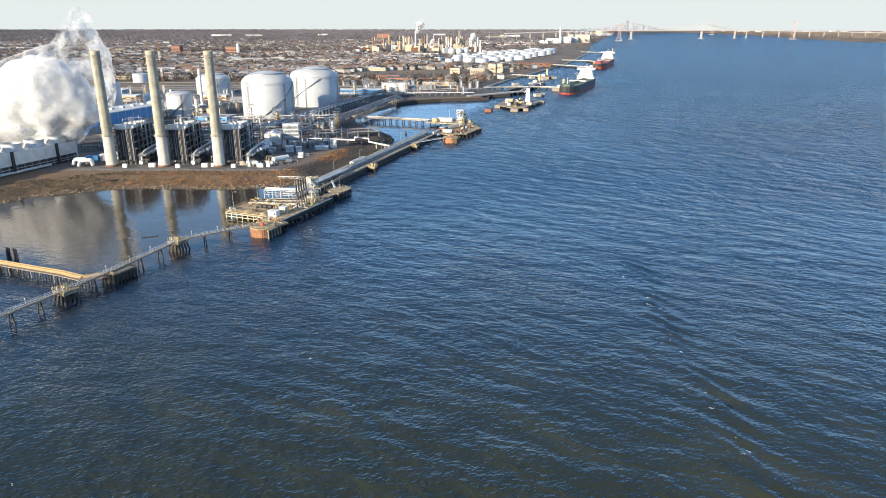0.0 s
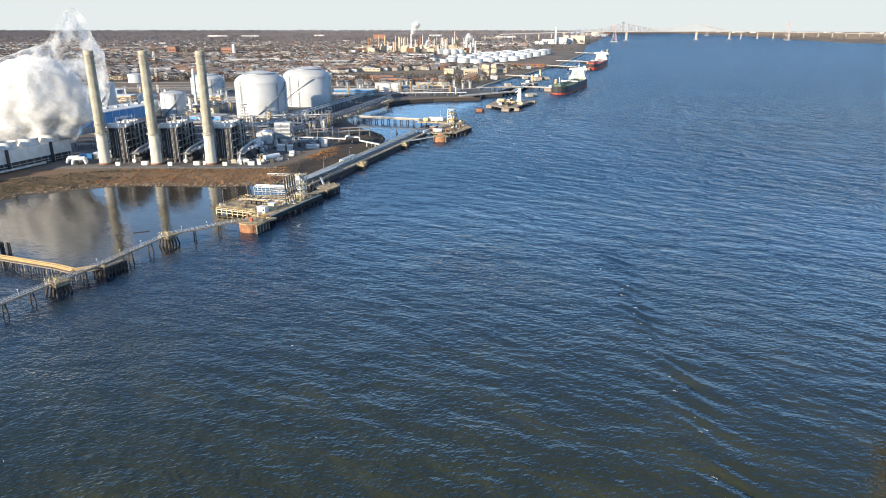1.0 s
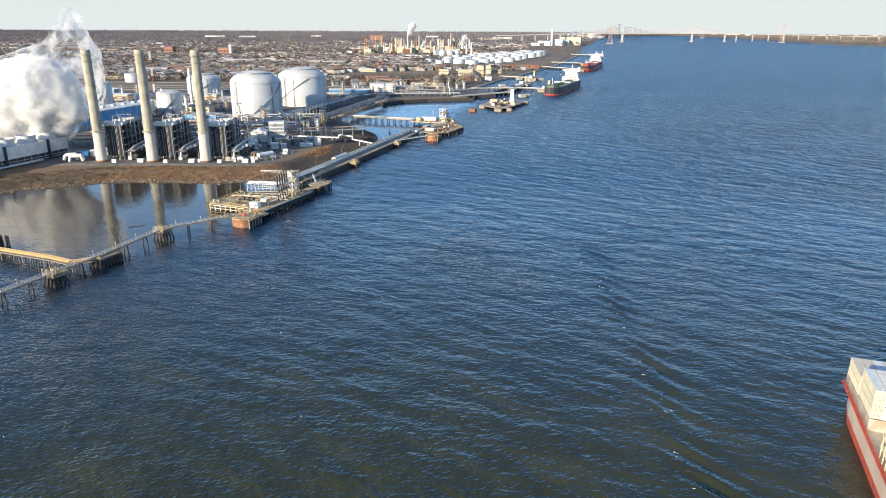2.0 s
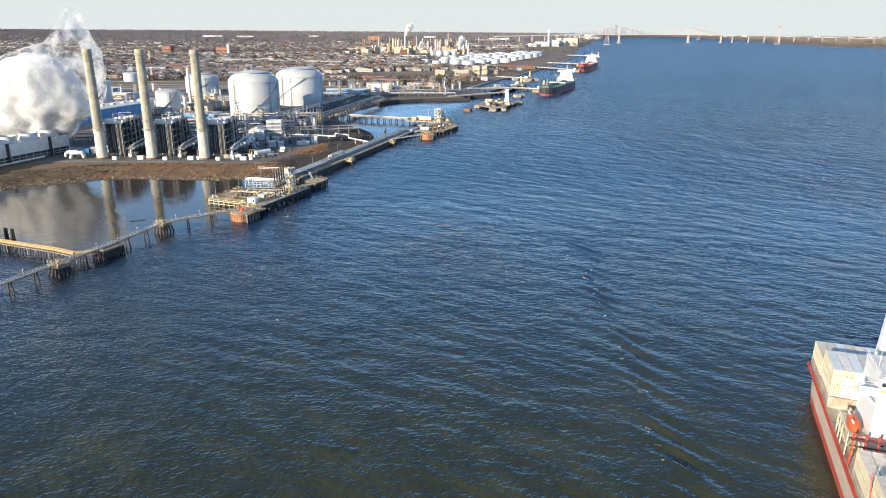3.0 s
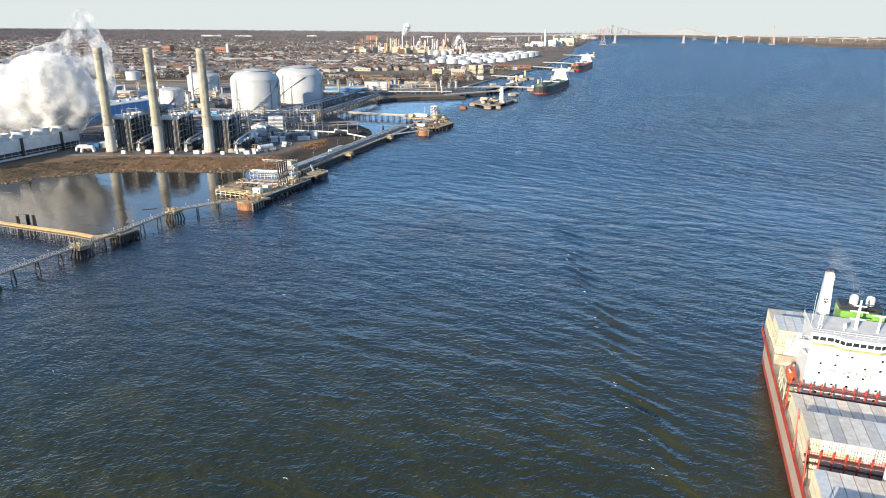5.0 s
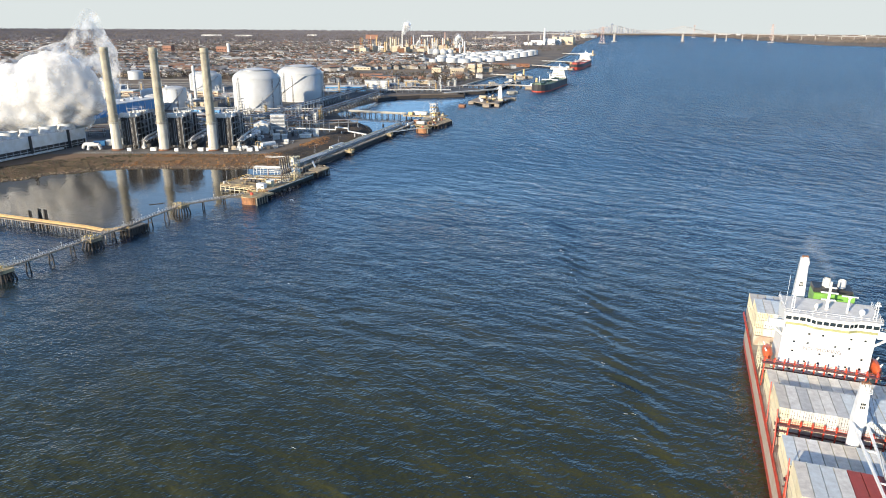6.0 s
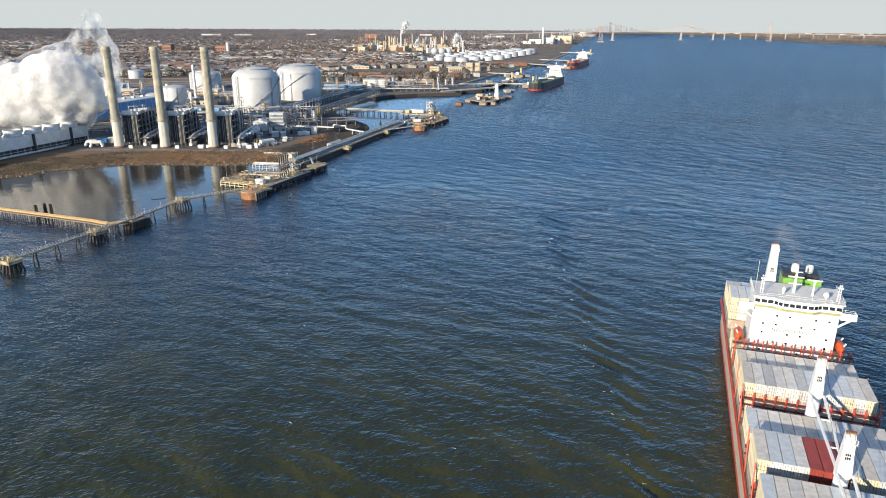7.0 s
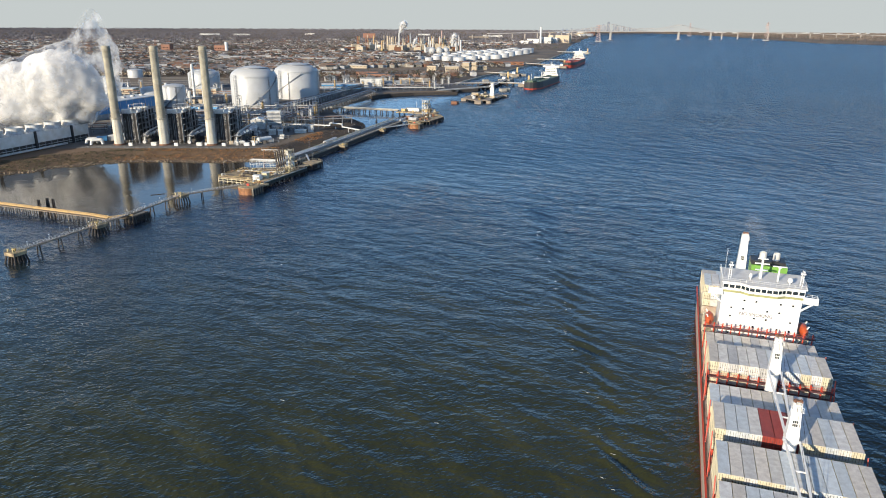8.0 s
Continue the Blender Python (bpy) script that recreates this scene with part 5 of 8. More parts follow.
# small plant about the yard
for i in range(90):
    x, y = rng.choice([rng.uniform(-150, -128), rng.uniform(-150, -90)]), rng.uniform(478, 600)
    if shore_distance(np.array([x]), np.array([y]))[0] < 44 or (abs(x + 162) < 14 and y < 540):
        continue
    ob = thing("yard_equipment", x, y, ZG, rng.choice([0, 8, 90]), "small pump skid with pale casing and pipes", "equipment", "yard equipment")
    w, d, h = rng.uniform(1.2, 4), rng.uniform(1, 3), rng.uniform(1, 3.4)
    part("casing", Solid().box(-w / 2, w / 2, -d / 2, d / 2, 0.2, h).box(-w / 2 - 0.3, w / 2 + 0.3, -d / 2 - 0.3, d / 2 + 0.3, 0, 0.2), rng.choice([PALE_STEEL, GREY_STEEL, WHITE, DARK_STEEL, TAN]), ob)
    part("pipe", Solid().tube((-w, 0, h * 0.7), (w * 1.6, 0, h * 0.7), 0.18, n=6).tube((w * 1.6, 0, 0), (w * 1.6, 0, h * 0.7), 0.18, n=6), GREY_STEEL, ob)

# fence along the bank
fence = thing("bank_fence", 0, 0, ZG, 0, "low pale fence along the top of the bank", "fence")
for i in range(60):
    x = -262 + i * 2.6
    part("post", Solid().box(x - 0.05, x + 0.05, 462.0, 462.1, -0.2, 1.3), GREY_STEEL, fence)
part("wire", Solid().box(-262, -108, 462.08, 462.12, 1.15, 1.22).box(-262, -108, 462.08, 462.12, 0.6, 0.65), GREY_STEEL, fence)

# scrub and rubble on the bank
SCRUB = material("dry_winter_scrub", (0.36, 0.175, 0.065), 0.95, other=(0.14, 0.09, 0.05), scale=0.22, fine=2, spread=0.2)
RUBBLE = material("bank_rubble", (0.33, 0.25, 0.16), 0.95, other=(0.15, 0.12, 0.085), scale=0.5)


def tuft(s, x, y, z, size, k, r):
    for _ in range(k):
        a, t, h = r.uniform(0, 6.28), r.uniform(0.15, 1.0) * size, r.uniform(0.25, 1.0) * size
        px, py = x + math.cos(a) * t * 0.7, y + math.sin(a) * t * 0.7
        w = size * r.uniform(0.12, 0.3)
        b = r.uniform(0, 6.28)
        s.add([(px - w * math.cos(b), py - w * math.sin(b), z + h * 0.35), (px + w * math.cos(b), py + w * math.sin(b), z + h * 0.35 + r.uniform(-.2, .2)), (px + r.uniform(-w, w), py + r.uniform(-w, w), z + h)], [(0, 1, 2)])


def surface(x, y):
    return float(land_height(np.array([[x]]), np.array([[y]]))[0, 0])


s, rub, dim, olive = Solid(), Solid(), Solid(), Solid()
xs, ys = np.random.default_rng(2).uniform(-330, -45, 110000), np.random.default_rng(3).uniform(350, 640, 110000)
dist = shore_distance(xs, ys)
keep = (dist > 0) & (dist < 34)
hs = land_height(xs[None], ys[None])[0]
for x, y, d, z in zip(xs[keep], ys[keep], dist[keep], hs[keep]):
    front = x < -103 and y < 470
    if d < 5:
        if rng.random() < (0.5 if front else 0.15):
            q = rng.uniform(0.2, 0.7)
            rub.at(x, y, z - 0.15, q * 1.6, q, q, rng.uniform(0, 90))
        if d < 2.5:
            continue
    if front:
        if rng.random() < 0.75:
            tuft(olive if rng.random() < 0.25 + 0.75 * (x < -215 + 9 * math.sin(y / 5)) else s, x, y, z - 0.15, rng.uniform(0.35, 1.1) * (1.5 if rng.random() < 0.12 else 1), 6, rng)
    elif d < 33:
        warm = math.hypot((x + 93) / 14, (y - 528) / 26) + rng.uniform(-0.3, 0.3) < 1
        if d > 18 and warm:
            tuft(s, x, y, z - 0.15, rng.uniform(0.4, 1.2), 6, rng)
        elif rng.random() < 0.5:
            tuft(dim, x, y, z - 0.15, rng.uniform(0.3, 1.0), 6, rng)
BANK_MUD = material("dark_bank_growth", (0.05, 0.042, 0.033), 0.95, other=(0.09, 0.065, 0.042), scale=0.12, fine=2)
OLIVE_GRASS = material("grey_olive_grass", (0.12, 0.105, 0.055), 0.95, other=(0.075, 0.066, 0.042), scale=0.15, fine=2)
single("bank_grass", olive, OLIVE_GRASS, "grey-olive winter grass on the bank", "scrub", kind="stuff")
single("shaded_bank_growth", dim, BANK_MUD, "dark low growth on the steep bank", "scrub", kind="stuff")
single("bank_scrub", s, SCRUB, "dry reddish-brown winter scrub covering the bank", "scrub", kind="stuff")
single("bank_rubble", rub, RUBBLE, "pale rubble and stones along the waterline", "rubble", kind="stuff")

# ---------------------------------------------------------------- trestle, berths and jetties


OLD_CAP = material("ochre_stained_concrete", (0.46, 0.36, 0.21), 0.9, other=(0.17, 0.13, 0.09), scale=0.28, spread=0.25)


CREAM_YELLOW = material("weathered_yellow_paint", (0.6, 0.5, 0.25), 0.6, other=(0.42, 0.33, 0.17), scale=0.6)


def pile_pad(x, y, turn, top=5.2, w=6.4):
    ob = thing("mooring_pad", x, y, 0, turn, "pale concrete mooring pad on raking dark piles", "mooring dolphin", "trestle pads")
    part("cap", Solid().box(-w / 2, w / 2, -w / 2, w / 2, top - 1.5, top), OLD_CAP, ob)
    for i in range(4):
        for j in range(4):
            a, c = (i - 1.5) * w * 0.26, (j - 1.5) * w * 0.26
            part("pile", Solid().tube((a * 1.7, c * 1.7, -4), (a, c, top - 1.5), 0.4, n=7), TIMBER, ob)
    s = Solid().rail((-w / 2, -w / 2, top), (w / 2, -w / 2, top), 1.1, 1.2, 0.05).rail((-w / 2, w / 2, top), (w / 2, w / 2, top), 1.1, 1.2, 0.05)
    for k in range(5):
        s.at((k * 1.7) % w * 0.8 - w * 0.35, (k * 2.9) % w * 0.8 - w * 0.35, top, 0.7, 0.5, 0.5 + 0.2 * k, 20 * k)
    part("guard_rail", s, CREAM_YELLOW, ob, "yellow guard rail")
    part("mooring_hook", Solid().box(-0.5, 0.5, -0.4, 0.4, top, top + 1.3), YELLOW, ob)
    return ob


PADS = [(-162.5, 198.5), (-146.0, 241.5), (-126.0, 303.8)]
for x, y in PADS:
    pile_pad(x, y, 66)
walkway = thing("walkway_trestle", 0, 0, 0, 0, "narrow pale steel walkway trestle with railings", "walkway")
route = [PADS[0], PADS[1], (-137.0, 265.5), PADS[2], (-97, 329)]
for (ax, ay), (bx, by) in zip(route, route[1:]):
    a, c = Vector((ax, ay, 5.0)), Vector((bx, by, 5.0))
    side = (c - a).normalized().cross(Vector((0, 0, 1))) * 0.8
    s = Solid().beam(a, c, 1.3, 0.16).beam(a + side - Vector((0, 0, .25)), c + side - Vector((0, 0, .25)), 0.15, 0.35).beam(a - side - Vector((0, 0, .25)), c - side - Vector((0, 0, .25)), 0.15, 0.35)
    part("deck_span", s, PALE_TIMBER, walkway)
    s = Solid().rail(a + side, c + side, 1.15, 2.0, 0.06).rail(a - side, c - side, 1.15, 2.0, 0.06)
    part("handrail", s, PALE_STEEL, walkway)
    k = max(2, round((c - a).length / 12))
    for i in range(1, k):
        p = a.lerp(c, i / k)
        s = Solid().tube((p.x + side.x * 2.4, p.y + side.y * 2.4, -4), (p.x + side.x, p.y + side.y, 4.6), 0.3, n=6)
        s.tube((p.x - side.x * 2.4, p.y - side.y * 2.4, -4), (p.x - side.x, p.y - side.y, 4.6), 0.3, n=6).beam(p + side * 1.6 - Vector((0, 0, 3)), p - side * 1.6 - Vector((0, 0, 3)), 0.3, 0.3)
        part("bent", s, TIMBER, walkway, "dark timber bent")
    for i in range(k):
        p = a.lerp(c, (i + 0.5) / k) + side
        part("lamp_post", Solid().tube(p, p + Vector((0, 0, 3.2)), 0.06, n=5).box(p.x - 0.2, p.x + 0.2, p.y - 0.15, p.y + 0.15, 8.1, 8.3), PALE_STEEL, walkway)


def piles_under(ob, points, top, r=0.35, name="pile", mat=TIMBER):
    for x, y in points:
        part(name, Solid().tube((x, y, -4), (x, y, top), r, n=7), mat, ob)


cap = thing("pile_cluster", -136.5, 265.5, 0, 66, "dark timber pile cluster beneath the walkway junction", "mooring dolphin")
part("crib", Solid().box(-5.5, 5.5, -3.2, 3.2, 0.6, 3.6), TIMBER, cap)
for i in range(8):
    for j in range(5):
        if i in (0, 7) or j in (0, 4):
            part("pile", Solid().tube((-5.6 + i * 1.6, -3.3 + j * 1.65, -4), (-5.6 + i * 1.6, -3.3 + j * 1.65, 4.2), 0.4, n=7), TIMBER, cap)
part("top_slab", Solid().box(-5.2, 5.2, -3, 3, 3.6, 4.4), PALE_TIMBER, cap)

# ochre pipelines on their own pile trestle
line = thing("pipeline_trestle", 0, 0, 0, 0, "pair of ochre pipelines on a low timber pile trestle", "pipeline")
bend = [(-330.0, 330.0), (-222.0, 286.0), (-158.0, 262.0), (-147.0, 256.5), (-137.0, 262.0)]
for (ax, ay), (bx, by) in zip(bend, bend[1:]):
    a, c = Vector((ax, ay, 4.4)), Vector((bx, by, 4.4))
    side = (c - a).normalized().cross(Vector((0, 0, 1)))
    for off, r in ((-0.75, 0.5), (0.55, 0.5), (1.55, 0.22)):
        part("pipe", Solid().tube(a + side * off, c + side * off, r, n=10), OCHRE, line, "ochre painted pipe", smooth=True)
    part("deck", Solid().beam(a - Vector((0, 0, 0.9)), c - Vector((0, 0, 0.9)), 4.4, 0.3), PALE_TIMBER, line)
    k = max(1, int((c - a).length / 3.2))
    for i in range(k + 1):
        p = a.lerp(c, i / k)
        for off in (-1.9, 1.9):
            q = p + side * off
            part("pile", Solid().tube((q.x, q.y, -4), (q.x, q.y, 3.4), 0.24, n=6), TIMBER if i % 4 else PALE_TIMBER, line)
for x, y in ((-195, 284.5), (-191, 283.0), (-198, 281)):
    s = Solid().tube((x, y, -4), (x + 0.2, y, 7.6), 0.55, 0.5, 9).tube((x + 0.9, y + 0.5, -4), (x + 0.8, y + 0.4, 7.3), 0.5, 0.45, 9)
    single("pile_dolphin", s, TIMBER, "cluster of tall dark timber mooring piles", "mooring dolphin", "mooring piles")


SHEET_RUST = material("orange_sheet_pile_rust", (0.45, 0.215, 0.095), 0.85, other=(0.22, 0.11, 0.06), scale=0.45)


def caisson(x, y, r, turn):
    ob = thing("mooring_caisson", x, y, 0, turn, "round rusty sheet-pile mooring caisson with a pale top", "mooring dolphin", "mooring caissons")
    n = 36
    s = Solid().turned([(r * (1 if i else 1), z) for i, z in enumerate((-4, 4.4))], n=n)
    part("sheet_pile_wall", s, SHEET_RUST, ob, "rusty sheet piling")
    for i in range(n):
        g = 2 * math.pi * i / n
        part("rib", Solid().at(r * math.cos(g), r * math.sin(g), -3, 0.3, 0.5, 7.4, math.degrees(g)), SHEET_RUST, ob)
    part("cap_slab", Solid().turned([(r + 0.35, 4.4), (r + 0.35, 4.8), (r - 0.5, 4.85), (0.2, 4.85)], n=n), OLD_CAP, ob)
    part("fender_back", Solid().box(r - 0.2, r + 0.8, -r * 0.85, r * 0.85, -2, 4.3), TIMBER, ob)
    for k in range(5):
        part("fender_post", Solid().box(r + 0.8, r + 1.3, -r * 0.9 + k * r * 0.43, -r * 0.9 + k * r * 0.43 + 0.5, -3, 4.5), PALE_TIMBER, ob)
    part("fender_waler", Solid().box(r + 0.6, r + 1.4, -r * 0.95, r * 0.95, 4.0, 4.7), OLD_CAP, ob)
    s = Solid()
    for i in range(14):
        g, h = 2 * math.pi * i / 16 + 1, 2 * math.pi * (i + 1) / 16 + 1
        s.rail((r * math.cos(g), r * math.sin(g), 5), (r * math.cos(h), r * math.sin(h), 5), 1.0, 2, 0.05)
    part("guard_rail", s, YELLOW, ob)
    part("mooring_hook", Solid().box(-0.8, 0.8, -0.5, 0.5, 5, 6.3), RED_PAINT, ob)
    return ob


caisson(-92.5, 328.5, 6.0, -21)
caisson(4.5, 608, 6.2, -20)


def lamp_post(x, y, z, h=9.0):
    ob = thing("lamp_post", x, y, z, 30, "slim galvanised lamp post with a curved arm", "lamp post", "berth lamp posts")
    part("pole", Solid().tube((0, 0, 0), (0, 0, h), 0.12, 0.08, 7), GREY_STEEL, ob)
    part("arm", Solid().tube((0, 0, h), (0.5, 0, h + 0.6), 0.07, n=6).tube((0.5, 0, h + 0.6), (1.7, 0, h + 0.6), 0.07, n=6), GREY_STEEL, ob)
    part("lantern", Solid().box(1.5, 2.3, -0.2, 0.2, h + 0.45, h + 0.65), PALE_STEEL, ob)


# loading berth
CREAM_STEEL = material("cream_steel", (0.6, 0.54, 0.36), 0.6, other=(0.45, 0.38, 0.25), scale=0.6)
ARM_STEEL = material("dark_brown_arm_paint", (0.035, 0.03, 0.028), 0.6, 0.0, other=(0.07, 0.045, 0.03), scale=0.5)
DARK_GREEN = material("dark_green_fender", (0.025, 0.045, 0.04), 0.7, other=(0.015, 0.02, 0.02), scale=0.5)
berth = thing("loading_berth", -86.9, 336.5, 0, -21.5, "concrete tanker loading berth on dark timber piles", "jetty")
part("deck", Solid().box(-13, 0, 4, 56, 3.3, 4.0), OLD_CAP, berth, "ochre-stained concrete deck")
part("inner_deck", Solid().box(-40, -13, 9, 36, 3.4, 3.95), OLD_CAP, berth, "ochre weathered deck")
part("nose_deck", Solid().prism([(-12, -2), (3, -4), (4, 3.9), (-12, 3.9)], 2.9, 3.8), OLD_CAP, berth)
part("end_block", Solid().prism([(-16.2, 72.6), (-2.4, 66.1), (-2.2, 82.0), (-12.4, 84.0)], 2.6, 4.0), OLD_CAP, berth, "ochre concrete end block")
part("link_deck", Solid().box(-10, -4, 56, 70, 3.2, 3.8), OLD_CAP, berth)
part("kerb", Solid().box(-0.3, 0.0, 4, 56, 4.0, 4.35), PALE_STEEL, berth, "pale painted kerb")
for k in range(13):
    part("waler", Solid().box(0.0, 0.5, 4.1 + k * 4, 7.9 + k * 4, 1.9, 3.7), DARK_GREEN, berth, "dark green fender panel")
for k in range(18):
    part("fender_pile", Solid().tube((0.45, 4 + k * 3.05, -4), (0.45, 4 + k * 3.05, 3.6), 0.35, n=7), TIMBER, berth)
for k in range(8):
    part("fender_pile", Solid().tube((-2.0, 66.5 + k * 2.1, -4), (-2.0, 66.5 + k * 2.1, 3.6), 0.4, n=7), TIMBER, berth)
    part("fender_pile", Solid().tube((-16 + k * 1.9, 72.2 - k * 0.9, -4), (-16 + k * 1.9, 72.2 - k * 0.9, 3.4), 0.4, n=7), PALE_TIMBER if k % 3 == 0 else TIMBER, berth)
for k in range(6):
    part("fender_pile", Solid().tube((-10 + k * 2.7, -2.6 - k * 0.3, -4), (-10 + k * 2.7, -2.6 - k * 0.3, 3.4), 0.4, n=7), PALE_TIMBER if k % 2 else TIMBER, berth)
piles_under(berth, [(x, y) for x in (-12, -8, -4) for y in range(1, 70, 5)], 3.3)
piles_under(berth, [(x, y) for x in (-39, -33, -27, -20) for y in (10, 16, 22, 29, 35)], 3.4, 0.3)
piles_under(berth, [(x, y) for x in (-13, -8, -4) for y in (73, 78, 81)], 2.7, 0.4)
for k in range(9):
    part("under_beam", Solid().box(-39.5 + k * 3.1, -39.0 + k * 3.1, 8.8, 36, 2.5, 3.4), OLD_CAP if k % 2 else PALE_TIMBER, berth)
part("edge_beam", Solid().box(-40, -13, 8.7, 9.0, 1.0, 1.35).box(-40, -13, 8.7, 9.0, 2.6, 3.0), CREAM_STEEL, berth)
for k in range(8):
    part("front_post", Solid().box(-39.9 + k * 3.6, -39.5 + k * 3.6, 8.6, 8.9, -3, 3.4), CREAM_STEEL, berth, "cream front pile")
s = Solid().rail((-40, 9.2, 4), (-14, 9.2, 4), 1.1, 2, 0.06).rail((-40, 9.2, 4), (-40, 36, 4), 1.1, 2, 0.06).rail((-40, 36, 4), (-14, 36, 4), 1.1, 2, 0.06)
part("guard_rail", s, YELLOW, berth, "yellow guard rail")
part("guard_rail", Solid().rail((-16, 73, 4), (-12.4, 83.6, 4), 1.1, 2, 0.06).rail((-12.4, 83.6, 4), (-2.4, 81.8, 4), 1.1, 2, 0.06), CREAM_STEEL, berth)
shed = thing("control_cabin", *(berth.matrix_basis @ Vector((-9.5, 10.6, 4.0))), -21.5, "small white control cabin on the berth", "cabin")
part("wall", Solid().box(-2.6, 2.6, -1.7, 1.7, 0, 2.9), WHITE, shed)
part("roof", Solid().box(-2.8, 2.8, -1.9, 1.9, 2.9, 3.1), WHITE, shed)
part("door", Solid().box(-0.5, 0.5, -1.76, -1.69, 0, 2.1), GREY_STEEL, shed)
part("window", Solid().box(1.1, 2.1, -1.76, -1.69, 1.0, 2.0), GLASS, shed)
shed2 = thing("equipment_cabin", *(berth.matrix_basis @ Vector((-8.4, 18.0, 4.0))), -21.5, "pale pinkish equipment cabin beside the loading arms", "cabin")
part("wall", Solid().box(-2.0, 2.0, -1.5, 1.5, 0, 3.2), CREAM_STEEL, shed2)
part("roof", Solid().box(-2.2, 2.2, -1.7, 1.7, 3.2, 3.4), WHITE, shed2)
# valves, spools and boxes about the deck
r_ = random.Random(77)
for i in range(120):
    if i < 60:
        x, y = r_.uniform(-39, -14), r_.choice([r_.uniform(24, 35), r_.uniform(10, 35), r_.uniform(28, 35)])
    elif i < 105:
        x, y = r_.uniform(-12, -3), r_.uniform(14, 54)
    else:
        x, y = r_.uniform(-11, 2), r_.uniform(-1.5, 4)
    w, d, h = r_.uniform(0.4, 1.5), r_.uniform(0.4, 1.5), r_.uniform(0.5, 2.0)
    m = r_.choice([OCHRE, CREAM_STEEL, CREAM_STEEL, CREAM_YELLOW, CREAM_YELLOW, RUST, ARM_STEEL, PALE_STEEL, DARK_STEEL])
    if i % 3 == 0:
        part("valve_box", Solid().at(x, y, 4.0 if i < 105 else 3.8, w, d, h, r_.uniform(0, 90)), m, berth)
    else:
        e = r_.choice([-4, -2.5, 2.5, 4])
        flat = Solid().tube((x, y, 3.8), (x, y, 4 + h), 0.16, n=6)
        flat.tube((x, y, 4 + h), (x + e, y, 4 + h), 0.16, n=6) if r_.random() < 0.5 else flat.tube((x, y, 4 + h), (x, y + e * 0.5, 4 + h), 0.16, n=6)
        part("pipe_spool", flat, m, berth)
for i in range(10):
    part("pipe_run", Solid().tube((-38, 26 + i * 0.9, 4.7), (-10, 30 + i * 2.2, 4.7), 0.2, n=6), r_.choice([PALE_STEEL, OCHRE, CREAM_STEEL, DARK_STEEL]), berth)
for k in range(3):
    part("hose_drum", Solid().tube((-27 + k * 3.2, 21.5, 5.2), (-24.6 + k * 3.2, 21.5, 5.2), 1.1, n=12), DARK_STEEL, berth, smooth=True)
# loading arms
for i in range(5):
    p = berth.matrix_basis @ Vector((-5.8 - 0.2 * i, 27.5 + i * 2.7, 4.0))
    arm = thing("marine_arm", p.x, p.y, 4.0, -21.5, "dark folded marine loading arm on a riser", "loading arm", "marine loading arms")
    part("riser", Solid().tube((0, 0, 0), (0, 0, 9.0), 0.36, n=9), ARM_STEEL, arm)
    part("inboard_arm", Solid().tube((0, 0, 9.0), (-0.4, 0.3, 15.5), 0.26, n=8), ARM_STEEL, arm)
    part("outboard_arm", Solid().tube((-0.4, 0.55, 15.5), (0.5, 0.55, 5.6), 0.22, n=8), ARM_STEEL, arm)
    part("pantograph", Solid().beam((-0.1, -0.4, 9.2), (-0.6, -0.4, 15.3), 0.14, 0.14).beam((0.5, -0.4, 3.5), (0.6, -0.4, 8.8), 0.14, 0.14), CREAM_STEEL if i % 2 else GREY_STEEL, arm)
    part("counterweight", Solid().box(0.1, 1.2, -0.5, 0.5, 5.2, 6.8), ARM_STEEL, arm)
    part("sheave", Solid().tube((-0.4, -0.3, 15.5), (-0.4, 0.2, 15.5), 0.8, n=12), ARM_STEEL, arm)
    part("elbow", Solid().tube((0, 0, 0.7), (-2.6, 0, 0.7), 0.3, n=8).tube((-2.6, 0, 0), (-2.6, 0, 0.7), 0.3, n=8), PALE_STEEL, arm)
    part("foot_plate", Solid().box(-0.9, 0.9, -0.8, 0.8, 0, 0.35), CONCRETE, arm)
p = berth.matrix_basis @ Vector((-6.5, 45.0, 4.0))
gangway = thing("gangway_tower", p.x, p.y, 4.0, -21.5, "pale yellow steel gangway tower with stair flights", "tower")
for x in (-2.2, 0.4, 2.2):
    for y in (-2.2, 2.2):
        part("post", Solid().box(x - 0.14, x + 0.14, y - 0.14, y + 0.14, 0, 14.5), CREAM_STEEL, gangway)
for k in range(5):
    z = 2.8 * (k + 1)
    part("landing", Solid().box(-2.4, 2.4, -2.4, 2.4, z - 0.15, z).rail((-2.4, -2.4, z), (2.4, -2.4, z), 1.1, 1.2, 0.05).rail((2.4, -2.4, z), (2.4, 2.4, z), 1.1, 1.2, 0.05), PALE_STEEL if k % 2 else CREAM_STEEL, gangway)
    a = -1.8 if k % 2 else 1.8
    part("flight", Solid().beam((1.2, a, 2.8 * k), (1.2, -a, z), 0.9, 0.2), PALE_STEEL, gangway)
    part("brace", Solid().beam((2.2, -2.2, 2.8 * k), (2.2, 2.2, z), 0.12, 0.12).beam((-2.2, -2.2, z), (2.2, -2.2, 2.8 * k), 0.12, 0.12), CREAM_STEEL, gangway)
part("cabin", Solid().box(-2.0, 0.3, -1.9, 1.9, 11.2, 13.6), PALE_STEEL, gangway)
part("gangway_bridge", Solid().beam((0, -2.4, 8.6), (0.5, -9.5, 8.2), 1.0, 0.25).rail((-0.4, -2.4, 8.7), (0.1, -9.5, 8.3), 1.0, 1.2, 0.05), PALE_STEEL, gangway)
p = berth.matrix_basis @ Vector((-26, 41.0, 4.0))
